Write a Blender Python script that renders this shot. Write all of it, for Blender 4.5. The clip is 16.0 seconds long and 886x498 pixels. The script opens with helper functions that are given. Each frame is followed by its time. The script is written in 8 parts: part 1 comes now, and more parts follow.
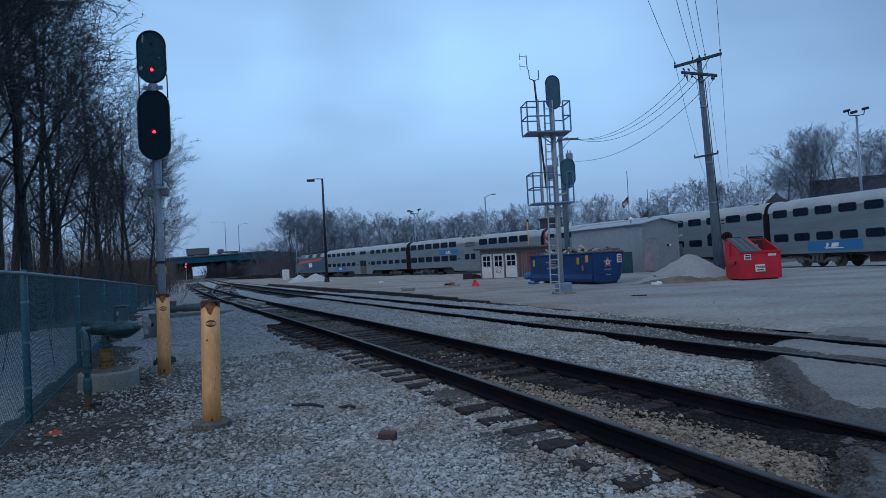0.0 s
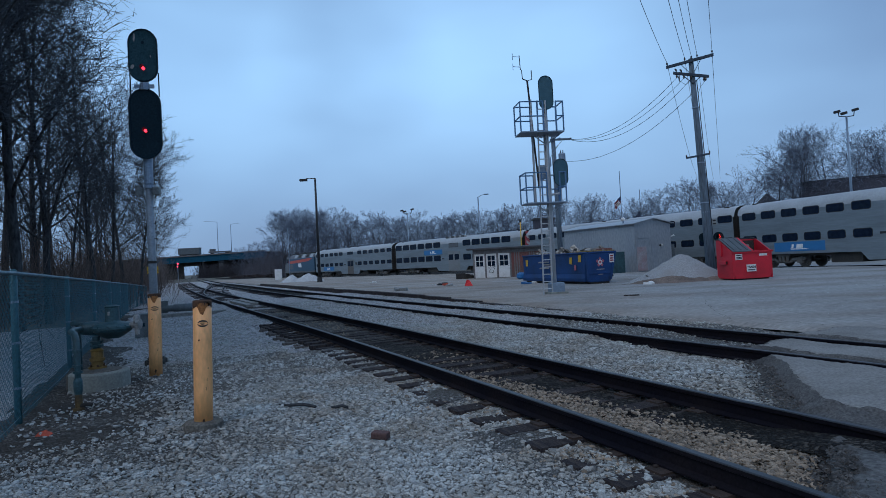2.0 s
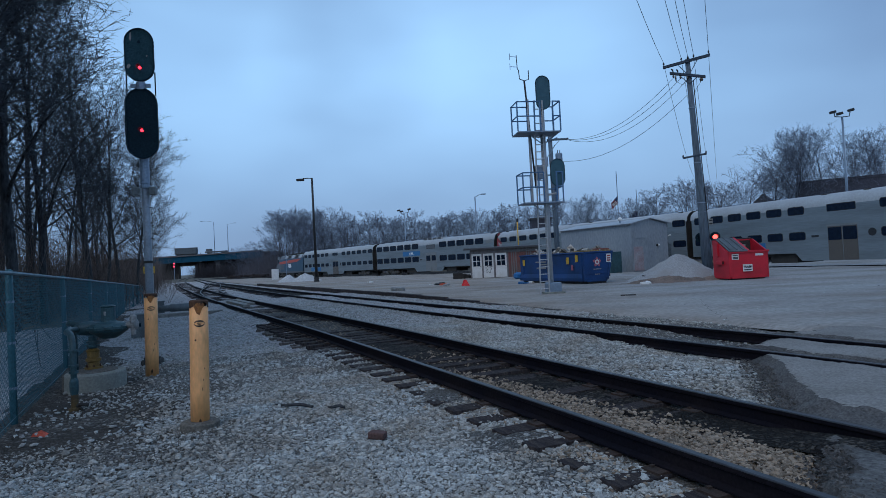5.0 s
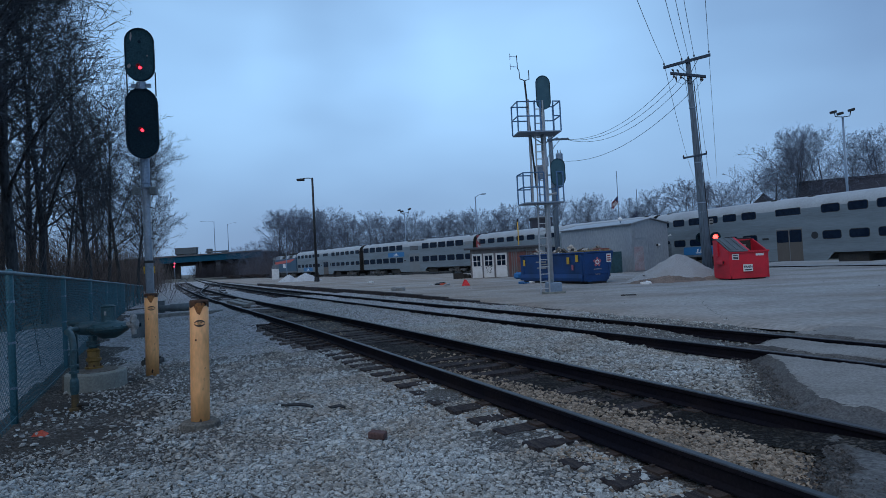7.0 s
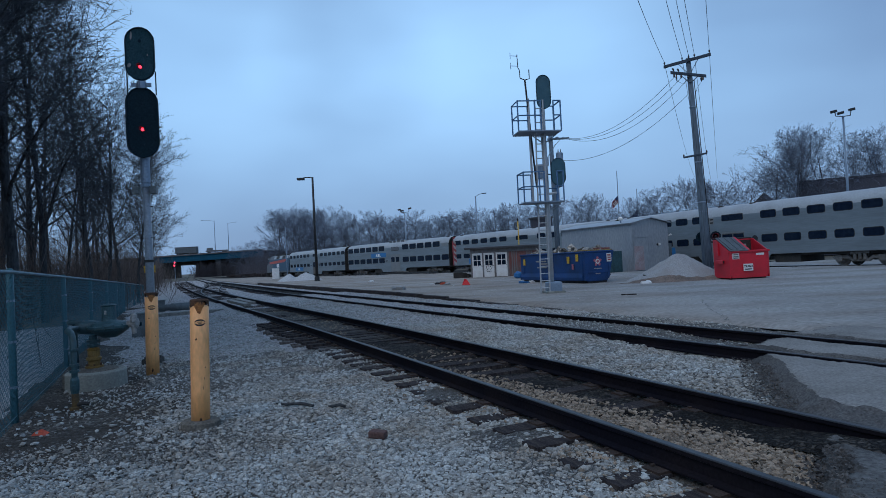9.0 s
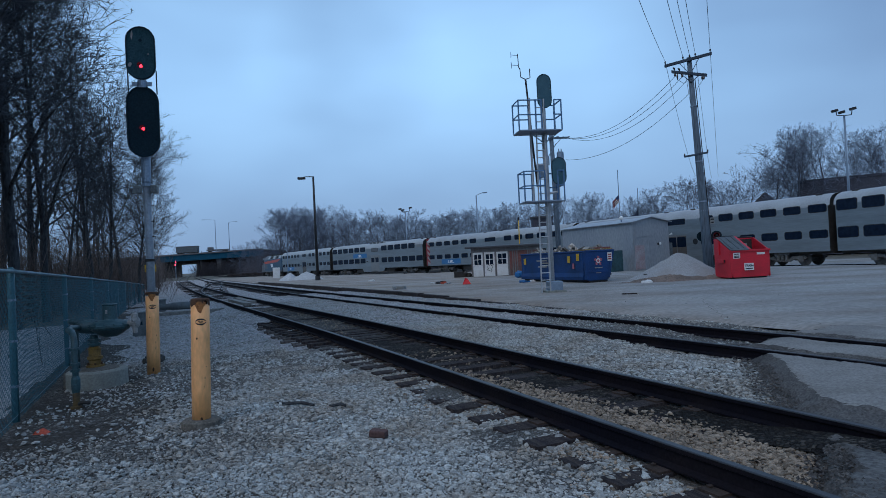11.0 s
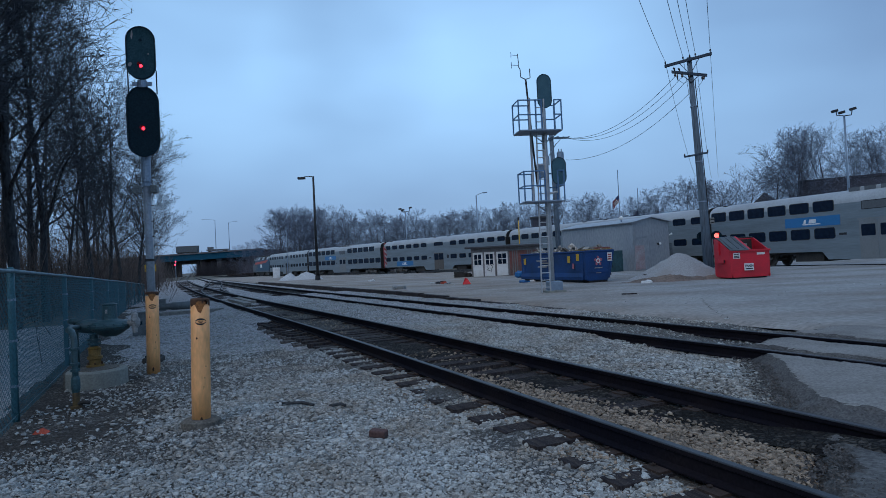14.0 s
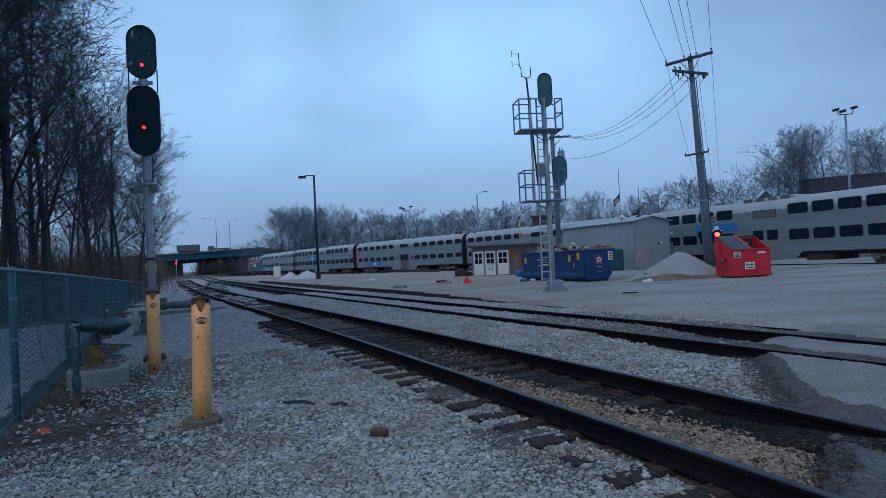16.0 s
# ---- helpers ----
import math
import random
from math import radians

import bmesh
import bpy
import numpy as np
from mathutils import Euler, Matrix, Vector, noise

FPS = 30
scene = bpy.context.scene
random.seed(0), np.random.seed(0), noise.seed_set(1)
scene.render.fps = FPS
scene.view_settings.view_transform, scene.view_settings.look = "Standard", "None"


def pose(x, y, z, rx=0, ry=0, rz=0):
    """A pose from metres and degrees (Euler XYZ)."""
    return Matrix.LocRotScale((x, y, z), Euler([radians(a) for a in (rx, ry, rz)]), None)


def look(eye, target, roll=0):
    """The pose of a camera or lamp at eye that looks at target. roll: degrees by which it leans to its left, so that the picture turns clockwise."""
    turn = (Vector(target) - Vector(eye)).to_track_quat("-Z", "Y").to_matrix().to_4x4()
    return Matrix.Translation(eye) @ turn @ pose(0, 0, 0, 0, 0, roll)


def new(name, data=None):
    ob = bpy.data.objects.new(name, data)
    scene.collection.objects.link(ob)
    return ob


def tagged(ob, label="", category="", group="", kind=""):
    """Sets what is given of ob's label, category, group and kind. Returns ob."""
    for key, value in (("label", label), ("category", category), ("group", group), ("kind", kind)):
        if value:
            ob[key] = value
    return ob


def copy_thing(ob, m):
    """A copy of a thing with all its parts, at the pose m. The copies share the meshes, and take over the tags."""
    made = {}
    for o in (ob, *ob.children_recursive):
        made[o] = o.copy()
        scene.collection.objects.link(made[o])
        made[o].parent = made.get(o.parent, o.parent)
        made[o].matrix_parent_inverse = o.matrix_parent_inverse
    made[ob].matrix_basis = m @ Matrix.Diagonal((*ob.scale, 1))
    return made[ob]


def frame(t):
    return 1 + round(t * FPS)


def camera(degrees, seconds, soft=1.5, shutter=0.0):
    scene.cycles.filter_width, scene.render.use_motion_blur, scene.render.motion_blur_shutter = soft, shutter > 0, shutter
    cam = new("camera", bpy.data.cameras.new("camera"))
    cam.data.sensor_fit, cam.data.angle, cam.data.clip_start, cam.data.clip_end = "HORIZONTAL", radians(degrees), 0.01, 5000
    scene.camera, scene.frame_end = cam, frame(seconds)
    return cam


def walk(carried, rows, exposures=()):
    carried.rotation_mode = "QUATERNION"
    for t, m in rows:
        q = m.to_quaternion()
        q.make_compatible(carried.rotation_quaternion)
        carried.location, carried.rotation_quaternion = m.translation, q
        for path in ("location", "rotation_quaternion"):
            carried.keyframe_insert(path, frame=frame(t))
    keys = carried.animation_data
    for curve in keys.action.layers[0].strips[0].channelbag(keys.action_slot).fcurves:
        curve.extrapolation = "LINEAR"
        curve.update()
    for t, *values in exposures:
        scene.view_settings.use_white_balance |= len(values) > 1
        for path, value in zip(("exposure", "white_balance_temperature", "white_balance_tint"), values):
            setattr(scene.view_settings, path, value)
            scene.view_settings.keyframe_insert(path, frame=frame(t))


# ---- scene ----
# ---------------------------------------------------------------- camera
cam = camera(71.95, 16.0, soft=.62)
EYE = (0.0, 0.0, 1.62)
SWAY = [  # seconds, turn to the left, tilt up, lean (degrees)
    (0.0, .905, .079, .040), (0.5, .757, .065, .036), (1.0, .615, .054, .032), (1.5, .440, .044, .020),
    (2.0, .250, .031, .020), (2.5, .103, .018, .021), (3.0, .032, .011, .020), (3.5, -.018, .005, .019),
    (4.0, -.030, .004, .020), (5.2, -.026, .005, .018), (6.5, -.014, .004, .012), (7.0, .000, -.002, .004),
    (7.5, .010, -.012, -.004), (8.0, .015, -.045, -.014), (8.5, .017, -.054, -.018), (9.0, .022, -.062, -.018),
    (10.2, .062, -.103, -.026), (11.5, .105, -.147, -.036), (12.0, .119, -.170, -.046), (12.5, .113, -.157, -.046),
    (13.0, .093, -.136, -.050), (13.5, .081, -.129, -.060), (14.0, .084, -.128, -.063), (14.5, .088, -.130, -.064),
    (15.0, .104, -.148, -.066), (15.5, .130, -.190, -.068), (16.0, .153, -.226, -.060)]
TILT, LEAN = 1.18, -2.93


def eye_pose(turn, tilt, lean):
    a, b = radians(turn), radians(TILT + tilt)
    aim = Vector(EYE) + Vector((-math.sin(a) * math.cos(b), math.cos(a) * math.cos(b), math.sin(b)))
    return look(EYE, aim, LEAN - lean)


walk(cam, [(t, eye_pose(a, b, c)) for t, a, b, c in SWAY], exposures=[(0.0, 0.0), (16.0, 0.0)])

# ---------------------------------------------------------------- world and sun
world = bpy.data.worlds.new("overcast_sky")
scene.world = world
world.use_nodes = True
wn, wl = world.node_tree.nodes, world.node_tree.links
wn.clear()
w_out, w_bg = wn.new("ShaderNodeOutputWorld"), wn.new("ShaderNodeBackground")
w_sky = wn.new("ShaderNodeTexSky")
w_sky.sky_type, w_sky.sun_disc = "NISHITA", False
w_sky.sun_elevation, w_sky.sun_rotation = radians(24), radians(150)
w_pos, w_map = wn.new("ShaderNodeTexCoord"), wn.new("ShaderNodeMapping")
w_map.inputs["Scale"].default_value = (1.0, 1.0, 2.2)
w_n1, w_n2 = wn.new("ShaderNodeTexNoise"), wn.new("ShaderNodeTexNoise")
w_n1.inputs["Scale"].default_value, w_n1.inputs["Detail"].default_value, w_n1.inputs["Roughness"].default_value = 2.3, 3.0, .45
w_n2.inputs["Scale"].default_value, w_n2.inputs["Detail"].default_value = .9, 1.0
w_add, w_side = wn.new("ShaderNodeMath"), wn.new("ShaderNodeMath")
w_add.operation, w_soft = "ADD", wn.new("ShaderNodeMath")
w_soft.operation, w_soft.inputs[1].default_value, w_soft.inputs[2].default_value = "MULTIPLY_ADD", .6, .20
w_side.operation, w_side.inputs[1].default_value = "MULTIPLY_ADD", -.20
CLOUDS = [((.12, 1, .31), .955, .11), ((-.133, 1, .327), .988, -.12), ((-.393, 1, .364), .98, .11), ((-.355, 1, .17), .975, -.10), ((.43, 1, .243), .96, -.07)]
w_ramp = wn.new("ShaderNodeValToRGB")
w_ramp.color_ramp.elements[0].position, w_ramp.color_ramp.elements[0].color = 0.0, (.193, .335, .590, 1)
w_ramp.color_ramp.elements[1].position, w_ramp.color_ramp.elements[1].color = 1.0, (.434, .770, 1.21, 1)
w_div = wn.new("ShaderNodeMapRange")
w_div.inputs["From Min"].default_value, w_div.inputs["From Max"].default_value = .84, 1.34
w_sep, w_hz = wn.new("ShaderNodeSeparateXYZ"), wn.new("ShaderNodeMapRange")
w_hz.inputs["From Min"].default_value, w_hz.inputs["From Max"].default_value = .02, .30
w_hz.inputs["To Min"].default_value, w_hz.inputs["To Max"].default_value = .55, 0.0
w_low = wn.new("ShaderNodeMixRGB")
w_low.inputs[2].default_value = (.225, .345, .555, 1)
w_mix = wn.new("ShaderNodeMixRGB")
w_mix.inputs[0].default_value = .93
w_dim = wn.new("ShaderNodeMixRGB")
w_dim.blend_type, w_dim.inputs[0].default_value, w_dim.inputs[2].default_value = "MULTIPLY", 1.0, (.06, .06, .06, 1)
wl.new(w_pos.outputs["Generated"], w_map.inputs["Vector"])
wl.new(w_map.outputs[0], w_n1.inputs["Vector"])
wl.new(w_map.outputs[0], w_n2.inputs["Vector"])
wl.new(w_n1.outputs["Fac"], w_soft.inputs[0])
wl.new(w_soft.outputs[0], w_add.inputs[0])
wl.new(w_n2.outputs["Fac"], w_add.inputs[1])
wl.new(w_add.outputs[0], w_side.inputs[2])
# thinner and thicker cloud: a direction, its width (cosine at the rim) and its strength
w_last = w_side.outputs[0]
for way, rim, strength in CLOUDS:
    w_dot, w_fall, w_sum = wn.new("ShaderNodeVectorMath"), wn.new("ShaderNodeMapRange"), wn.new("ShaderNodeMath")
    w_dot.operation, w_dot.inputs[1].default_value = "DOT_PRODUCT", Vector(way).normalized()
    w_fall.interpolation_type = "SMOOTHSTEP"
    w_fall.inputs["From Min"].default_value, w_fall.inputs["To Max"].default_value = rim, strength
    w_sum.operation = "ADD"
    wl.new(w_pos.outputs["Generated"], w_dot.inputs[0])
    wl.new(w_dot.outputs["Value"], w_fall.inputs["Value"])
    wl.new(w_last, w_sum.inputs[0])
    wl.new(w_fall.outputs[0], w_sum.inputs[1])
    w_last = w_sum.outputs[0]
wl.new(w_last, w_div.inputs["Value"])
wl.new(w_div.outputs[0], w_ramp.inputs[0])
wl.new(w_pos.outputs["Generated"], w_sep.inputs[0])
wl.new(w_sep.outputs["Z"], w_hz.inputs["Value"])
wl.new(w_sep.outputs["X"], w_side.inputs[0])
wl.new(w_hz.outputs[0], w_low.inputs[0])
wl.new(w_ramp.outputs[0], w_low.inputs[1])
wl.new(w_sky.outputs[0], w_dim.inputs[1])
wl.new(w_dim.outputs[0], w_mix.inputs[1])
wl.new(w_low.outputs[0], w_mix.inputs[2])
wl.new(w_mix.outputs[0], w_bg.inputs["Color"])
w_bg.inputs["Strength"].default_value = 1.0
wl.new(w_bg.outputs[0], w_out.inputs["Surface"])

sun_data = bpy.data.lights.new("sun", "SUN")
sun_data.energy, sun_data.angle, sun_data.color = .65, radians(40), (1.0, .90, .83)
sun = new("sun", sun_data)
sun.matrix_world = look((-20, -35, 45), (0, 0, 0))


# ---------------------------------------------------------------- materials
def shade(name, base, rough=.8, metal=0.0, other=None, patch=1.0, grain=25.0, amount=.5, bump=.25, depth=.01, spread=.18, stretch=None, whole=False, island=0.0):
    """A surface with large patches toward a second colour, fine grain and relief. spread: brightness variation of the grain."""
    m = bpy.data.materials.new(name)
    m.use_nodes = True
    n, l = m.node_tree.nodes, m.node_tree.links
    bs = n["Principled BSDF"]
    bs.inputs["Roughness"].default_value, bs.inputs["Metallic"].default_value = rough, metal
    tc = n.new("ShaderNodeTexCoord")
    mp = n.new("ShaderNodeMapping")
    if whole:
        geo = n.new("ShaderNodeNewGeometry")
        l.new(geo.outputs["Position"], mp.inputs["Vector"])
    else:
        l.new(tc.outputs["Object"], mp.inputs["Vector"])
    if stretch:
        mp.inputs["Scale"].default_value = stretch
    big, fine = n.new("ShaderNodeTexNoise"), n.new("ShaderNodeTexNoise")
    big.inputs["Scale"].default_value, big.inputs["Detail"].default_value = patch, 5.0
    fine.inputs["Scale"].default_value, fine.inputs["Detail"].default_value = grain, 4.0
    for t in (big, fine):
        l.new(mp.outputs[0], t.inputs["Vector"])
    o = other or tuple(c * .6 for c in base)
    ramp = n.new("ShaderNodeMapRange")
    ramp.inputs["From Min"].default_value, ramp.inputs["From Max"].default_value = .40, .66
    ramp.inputs["To Max"].default_value = amount
    l.new(big.outputs["Fac"], ramp.inputs["Value"])
    mix = n.new("ShaderNodeMixRGB")
    mix.inputs[1].default_value, mix.inputs[2].default_value = (*base, 1), (*o, 1)
    l.new(ramp.outputs[0], mix.inputs[0])
    hs = n.new("ShaderNodeHueSaturation")
    vr = n.new("ShaderNodeMapRange")
    vr.inputs["From Min"].default_value, vr.inputs["From Max"].default_value = .25, .75
    vr.inputs["To Min"].default_value, vr.inputs["To Max"].default_value = 1 - spread * 2, 1 + spread * 2
    l.new(fine.outputs["Fac"], vr.inputs["Value"])
    value = vr.outputs[0]
    if island:
        g2 = n.new("ShaderNodeNewGeometry")
        ir = n.new("ShaderNodeMapRange")
        ir.inputs["To Min"].default_value, ir.inputs["To Max"].default_value = 1 - island, 1 + island
        l.new(g2.outputs["Random Per Island"], ir.inputs["Value"])
        mu = n.new("ShaderNodeMath")
        mu.operation = "MULTIPLY"
        l.new(ir.outputs[0], mu.inputs[0])
        l.new(value, mu.inputs[1])
        value = mu.outputs[0]
    l.new(value, hs.inputs["Value"])
    l.new(mix.outputs[0], hs.inputs["Color"])
    l.new(hs.outputs[0], bs.inputs["Base Color"])
    if bump:
        b = n.new("ShaderNodeBump")
        b.inputs["Strength"].default_value, b.inputs["Distance"].default_value = bump, depth
        l.new(fine.outputs["Fac"], b.inputs["Height"])
        l.new(b.outputs[0], bs.inputs["Normal"])
    return m


def glow(name, color, strength):
    m = bpy.data.materials.new(name)
    m.use_nodes = True
    bs = m.node_tree.nodes["Principled BSDF"]
    bs.inputs["Base Color"].default_value = (*color, 1)
    bs.inputs["Emission Color"].default_value = (*color, 1)
    bs.inputs["Emission Strength"].default_value = strength
    return m


def gravel_material(name, cell, tones, dirt, dirt_amount, dirt_scale, depth=.03, joint=.28):
    """Packed stones: one tone and one height for each cell, dark joints, patches of dirt between."""
    m = bpy.data.materials.new(name)
    m.use_nodes = True
    n, l = m.node_tree.nodes, m.node_tree.links
    bs = n["Principled BSDF"]
    bs.inputs["Roughness"].default_value = .92
    geo = n.new("ShaderNodeNewGeometry")
    warp = n.new("ShaderNodeTexNoise")
    warp.inputs["Scale"].default_value, warp.inputs["Detail"].default_value = 1 / cell, 2.0
    l.new(geo.outputs["Position"], warp.inputs["Vector"])
    wm = n.new("ShaderNodeMixRGB")
    wm.blend_type, wm.inputs[0].default_value = "LINEAR_LIGHT", cell * .5
    l.new(geo.outputs["Position"], wm.inputs[1])
    l.new(warp.outputs["Color"], wm.inputs[2])
    v, e = n.new("ShaderNodeTexVoronoi"), n.new("ShaderNodeTexVoronoi")
    e.feature = "DISTANCE_TO_EDGE"
    for t in (v, e):
        t.inputs["Scale"].default_value = 1 / cell
        l.new(wm.outputs[0], t.inputs["Vector"])
    sep = n.new("ShaderNodeSeparateColor")
    l.new(v.outputs["Color"], sep.inputs[0])
    ramp = n.new("ShaderNodeValToRGB")
    ramp.color_ramp.interpolation = "LINEAR"
    while len(ramp.color_ramp.elements) < len(tones):
        ramp.color_ramp.elements.new(.5)
    for i, (el, c) in enumerate(zip(ramp.color_ramp.elements, tones)):
        el.position, el.color = i / (len(tones) - 1), (*c, 1)
    l.new(sep.outputs[0], ramp.inputs[0])
    edge = n.new("ShaderNodeMapRange")
    edge.inputs["From Max"].default_value = .22
    edge.inputs["To Min"].default_value, edge.inputs["To Max"].default_value = joint, 1.0
    l.new(e.outputs["Distance"], edge.inputs["Value"])
    dk = n.new("ShaderNodeMixRGB")
    dk.blend_type, dk.inputs[0].default_value = "MULTIPLY", 1.0
    l.new(ramp.outputs[0], dk.inputs[1])
    l.new(edge.outputs[0], dk.inputs[2])
    big = n.new("ShaderNodeTexNoise")
    big.inputs["Scale"].default_value, big.inputs["Detail"].default_value = dirt_scale, 6.0
    l.new(geo.outputs["Position"], big.inputs["Vector"])
    br = n.new("ShaderNodeMapRange")
    br.inputs["From Min"].default_value, br.inputs["From Max"].default_value = .42, .62
    br.inputs["To Max"].default_value = dirt_amount
    l.new(big.outputs["Fac"], br.inputs["Value"])
    mix = n.new("ShaderNodeMixRGB")
    mix.inputs[2].default_value = (*dirt, 1)
    l.new(br.outputs[0], mix.inputs[0])
    l.new(dk.outputs[0], mix.inputs[1])
    l.new(mix.outputs[0], bs.inputs["Base Color"])
    b = n.new("ShaderNodeBump")
    b.inputs["Strength"].default_value, b.inputs["Distance"].default_value = .9, depth
    l.new(edge.outputs[0], b.inputs["Height"])
    l.new(b.outputs[0], bs.inputs["Normal"])
    return m


STONE_TONES = [(.06, .056, .055), (.19, .18, .18), (.29, .275, .275), (.37, .35, .35), (.24, .205, .18), (.43, .41, .41)]
M_gravel = gravel_material("ballast_gravel", .055, [tuple(min(.68, c * 1.70) for c in q) for q in STONE_TONES], (.30, .28, .255), .4, .45, .03, .62)
M_fines = gravel_material("ballast_fines", .022, [(.08, .077, .071), (.20, .192, .18), (.33, .325, .305), (.145, .132, .115), (.42, .415, .395)], (.12, .102, .083), .6, .8)
M_yard = shade("packed_dirt_concrete", (.300, .297, .287), .95, other=(.195, .170, .148), patch=.42, grain=13.0, amount=.9, bump=.4, depth=.03, spread=.16, whole=True, stretch=(.55, 1.0, 1))


def drift(m, tint, x0, x1):
    """Brown dirt trodden over a surface, thinning out from x0 to x1."""
    n, l = m.node_tree.nodes, m.node_tree.links
    bs = n["Principled BSDF"]
    was = bs.inputs["Base Color"].links[0].from_socket
    geo, sep, ramp, spots, both, mix = (n.new("ShaderNode" + k) for k in ("NewGeometry", "SeparateXYZ", "MapRange", "TexNoise", "Math", "MixRGB"))
    spots.inputs["Scale"].default_value, spots.inputs["Detail"].default_value = .35, 5.0
    ramp.inputs["From Min"].default_value, ramp.inputs["From Max"].default_value = x1, x0
    ramp.inputs["To Max"].default_value = 1.5
    both.operation, both.use_clamp = "MULTIPLY", True
    mix.blend_type, mix.inputs[2].default_value = "MULTIPLY", (*tint, 1)
    l.new(geo.outputs["Position"], sep.inputs[0])
    l.new(geo.outputs["Position"], spots.inputs["Vector"])
    l.new(sep.outputs["X"], ramp.inputs["Value"])
    l.new(ramp.outputs[0], both.inputs[0])
    l.new(spots.outputs["Fac"], both.inputs[1])
    l.new(both.outputs[0], mix.inputs[0])
    l.new(was, mix.inputs[1])
    l.new(mix.outputs[0], bs.inputs["Base Color"])


drift(M_yard, (1.16, .97, .82), 2.0, 9.0)
M_dirt = gravel_material("trodden_dirt", .045, [(.055, .045, .036), (.10, .084, .068), (.18, .162, .14), (.07, .058, .045), (.28, .265, .245)], (.045, .037, .029), .8, .8)
M_oily = gravel_material("oily_cinders", .05, [(.022, .020, .020), (.04, .036, .034), (.065, .058, .052), (.12, .105, .09), (.03, .027, .026)], (.017, .0155, .0145), .8, .9)
M_field = shade("winter_ground", (.10, .085, .06), .95, other=(.16, .15, .12), patch=.05, grain=1.2, bump=.5, depth=.1, spread=.25, whole=True)
M_bank = shade("dark_leaf_litter", (.034, .028, .026), .95, other=(.055, .045, .038), patch=.2, grain=1.5, bump=.5, depth=.1, spread=.3, whole=True)
M_asphalt = shade("worn_asphalt", (.245, .232, .215), .92, other=(.155, .142, .128), patch=1.3, grain=38.0, amount=.75, bump=.45, depth=.015, spread=.18, whole=True)
M_asphalt_rough = shade("rough_dark_asphalt", (.115, .112, .108), .92, other=(.06, .058, .056), patch=2.2, grain=30.0, amount=.8, bump=.9, depth=.02, spread=.3, whole=True)
M_brick = shade("dark_red_brick", (.115, .062, .055), .92, other=(.075, .045, .04), patch=6.0, grain=50.0, amount=.8, bump=.5, depth=.004, spread=.2)
M_stone = shade("crushed_limestone", (.374, .385, .370), .95, other=(.29, .262, .222), patch=1.1, grain=70.0, amount=.85, bump=.6, depth=.006, spread=.18, whole=True, island=.40)
M_stone_tan = shade("stained_ballast_stone", (.276, .216, .160), .93, other=(.165, .132, .10), patch=1.4, grain=90.0, amount=.6, bump=.3, depth=.004, spread=.12, whole=True, island=.5)
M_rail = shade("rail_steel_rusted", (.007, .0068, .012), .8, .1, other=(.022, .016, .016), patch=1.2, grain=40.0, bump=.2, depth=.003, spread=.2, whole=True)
M_railhead = shade("rail_head_worn_steel", (.085, .085, .09), .5, .8, other=(.04, .035, .034), patch=2.0, grain=60.0, amount=.6, bump=.05, depth=.001, spread=.1, whole=True)
M_tie = shade("creosote_timber", (.036, .031, .033), .9, other=(.090, .072, .064), patch=2.5, grain=14.0, amount=.7, bump=.8, depth=.015, spread=.3, stretch=(1, 8, 1))
M_timber = shade("weathered_timber", (.26, .25, .23), .9, other=(.16, .15, .13), patch=2.0, grain=12.0, bump=.5, depth=.01, spread=.2, stretch=(1, 6, 1))
M_yellow = shade("yellow_enamel", (.93, .455, .185), .5, other=(.78, .36, .13), patch=2.2, grain=30.0, amount=.8, bump=.12, depth=.004, spread=.08, stretch=(1, 1, .35))
M_rust = shade("rust", (.10, .045, .022), .92, other=(.045, .028, .02), patch=9.0, grain=70.0, amount=.9, bump=.6, depth=.006, spread=.25)
M_primer = shade("orange_primer", (.34, .13, .035), .8, other=(.20, .075, .03), patch=9.0, grain=60.0, amount=.9, bump=.3, depth=.003, spread=.2)
M_concrete = shade("cast_concrete", (.28, .292, .258), .9, other=(.16, .155, .135), patch=2.0, grain=35.0, amount=.7, bump=.35, depth=.006, spread=.12)
M_galv = shade("galvanised_steel", (.24, .305, .38), .5, .5, other=(.17, .23, .30), patch=3.0, grain=25.0, bump=.1, depth=.002, spread=.1)
# platform rails: blue colour fringe of the lens put into the base colour
M_rail_fringe = shade("blue_fringed_rail_steel", (.095, .20, .35), .55, .3, other=(.07, .15, .26), patch=3.0, grain=25.0, bump=.1, depth=.002, spread=.1)
M_alu = shade("aluminium_paint", (.46, .48, .50), .5, .35, other=(.34, .35, .36), patch=1.6, grain=22.0, bump=.1, depth=.002, spread=.08)
M_mast = shade("weathered_mast_paint", (.27, .31, .35), .55, .2, other=(.20, .23, .26), patch=2.5, grain=25.0, amount=.8, bump=.1, depth=.002, spread=.1)
M_black = shade("signal_black", (.007, .023, .034), .6, 0, other=(.011, .031, .043), patch=3.0, grain=30.0, bump=.1, depth=.002)
M_black_worn = shade("faded_black_paint", (.020, .062, .080), .65, 0, other=(.03, .080, .10), patch=3.0, grain=40.0, amount=.8, bump=.15, depth=.002)
M_teal = shade("green_vinyl", (.022, .105, .132), .5, 0, other=(.035, .13, .155), patch=2.0, grain=30.0, bump=.1, depth=.002)
M_fence_rail = shade("weathered_fence_rail", (.115, .20, .235), .55, .15, other=(.07, .13, .155), patch=3.0, grain=25.0, amount=.8, bump=.1, depth=.002, spread=.12)
M_pipe = shade("teal_pipe_paint", (.030, .085, .10), .5, 0, other=(.02, .05, .058), patch=4.0, grain=40.0, amount=.8, bump=.2, depth=.003)
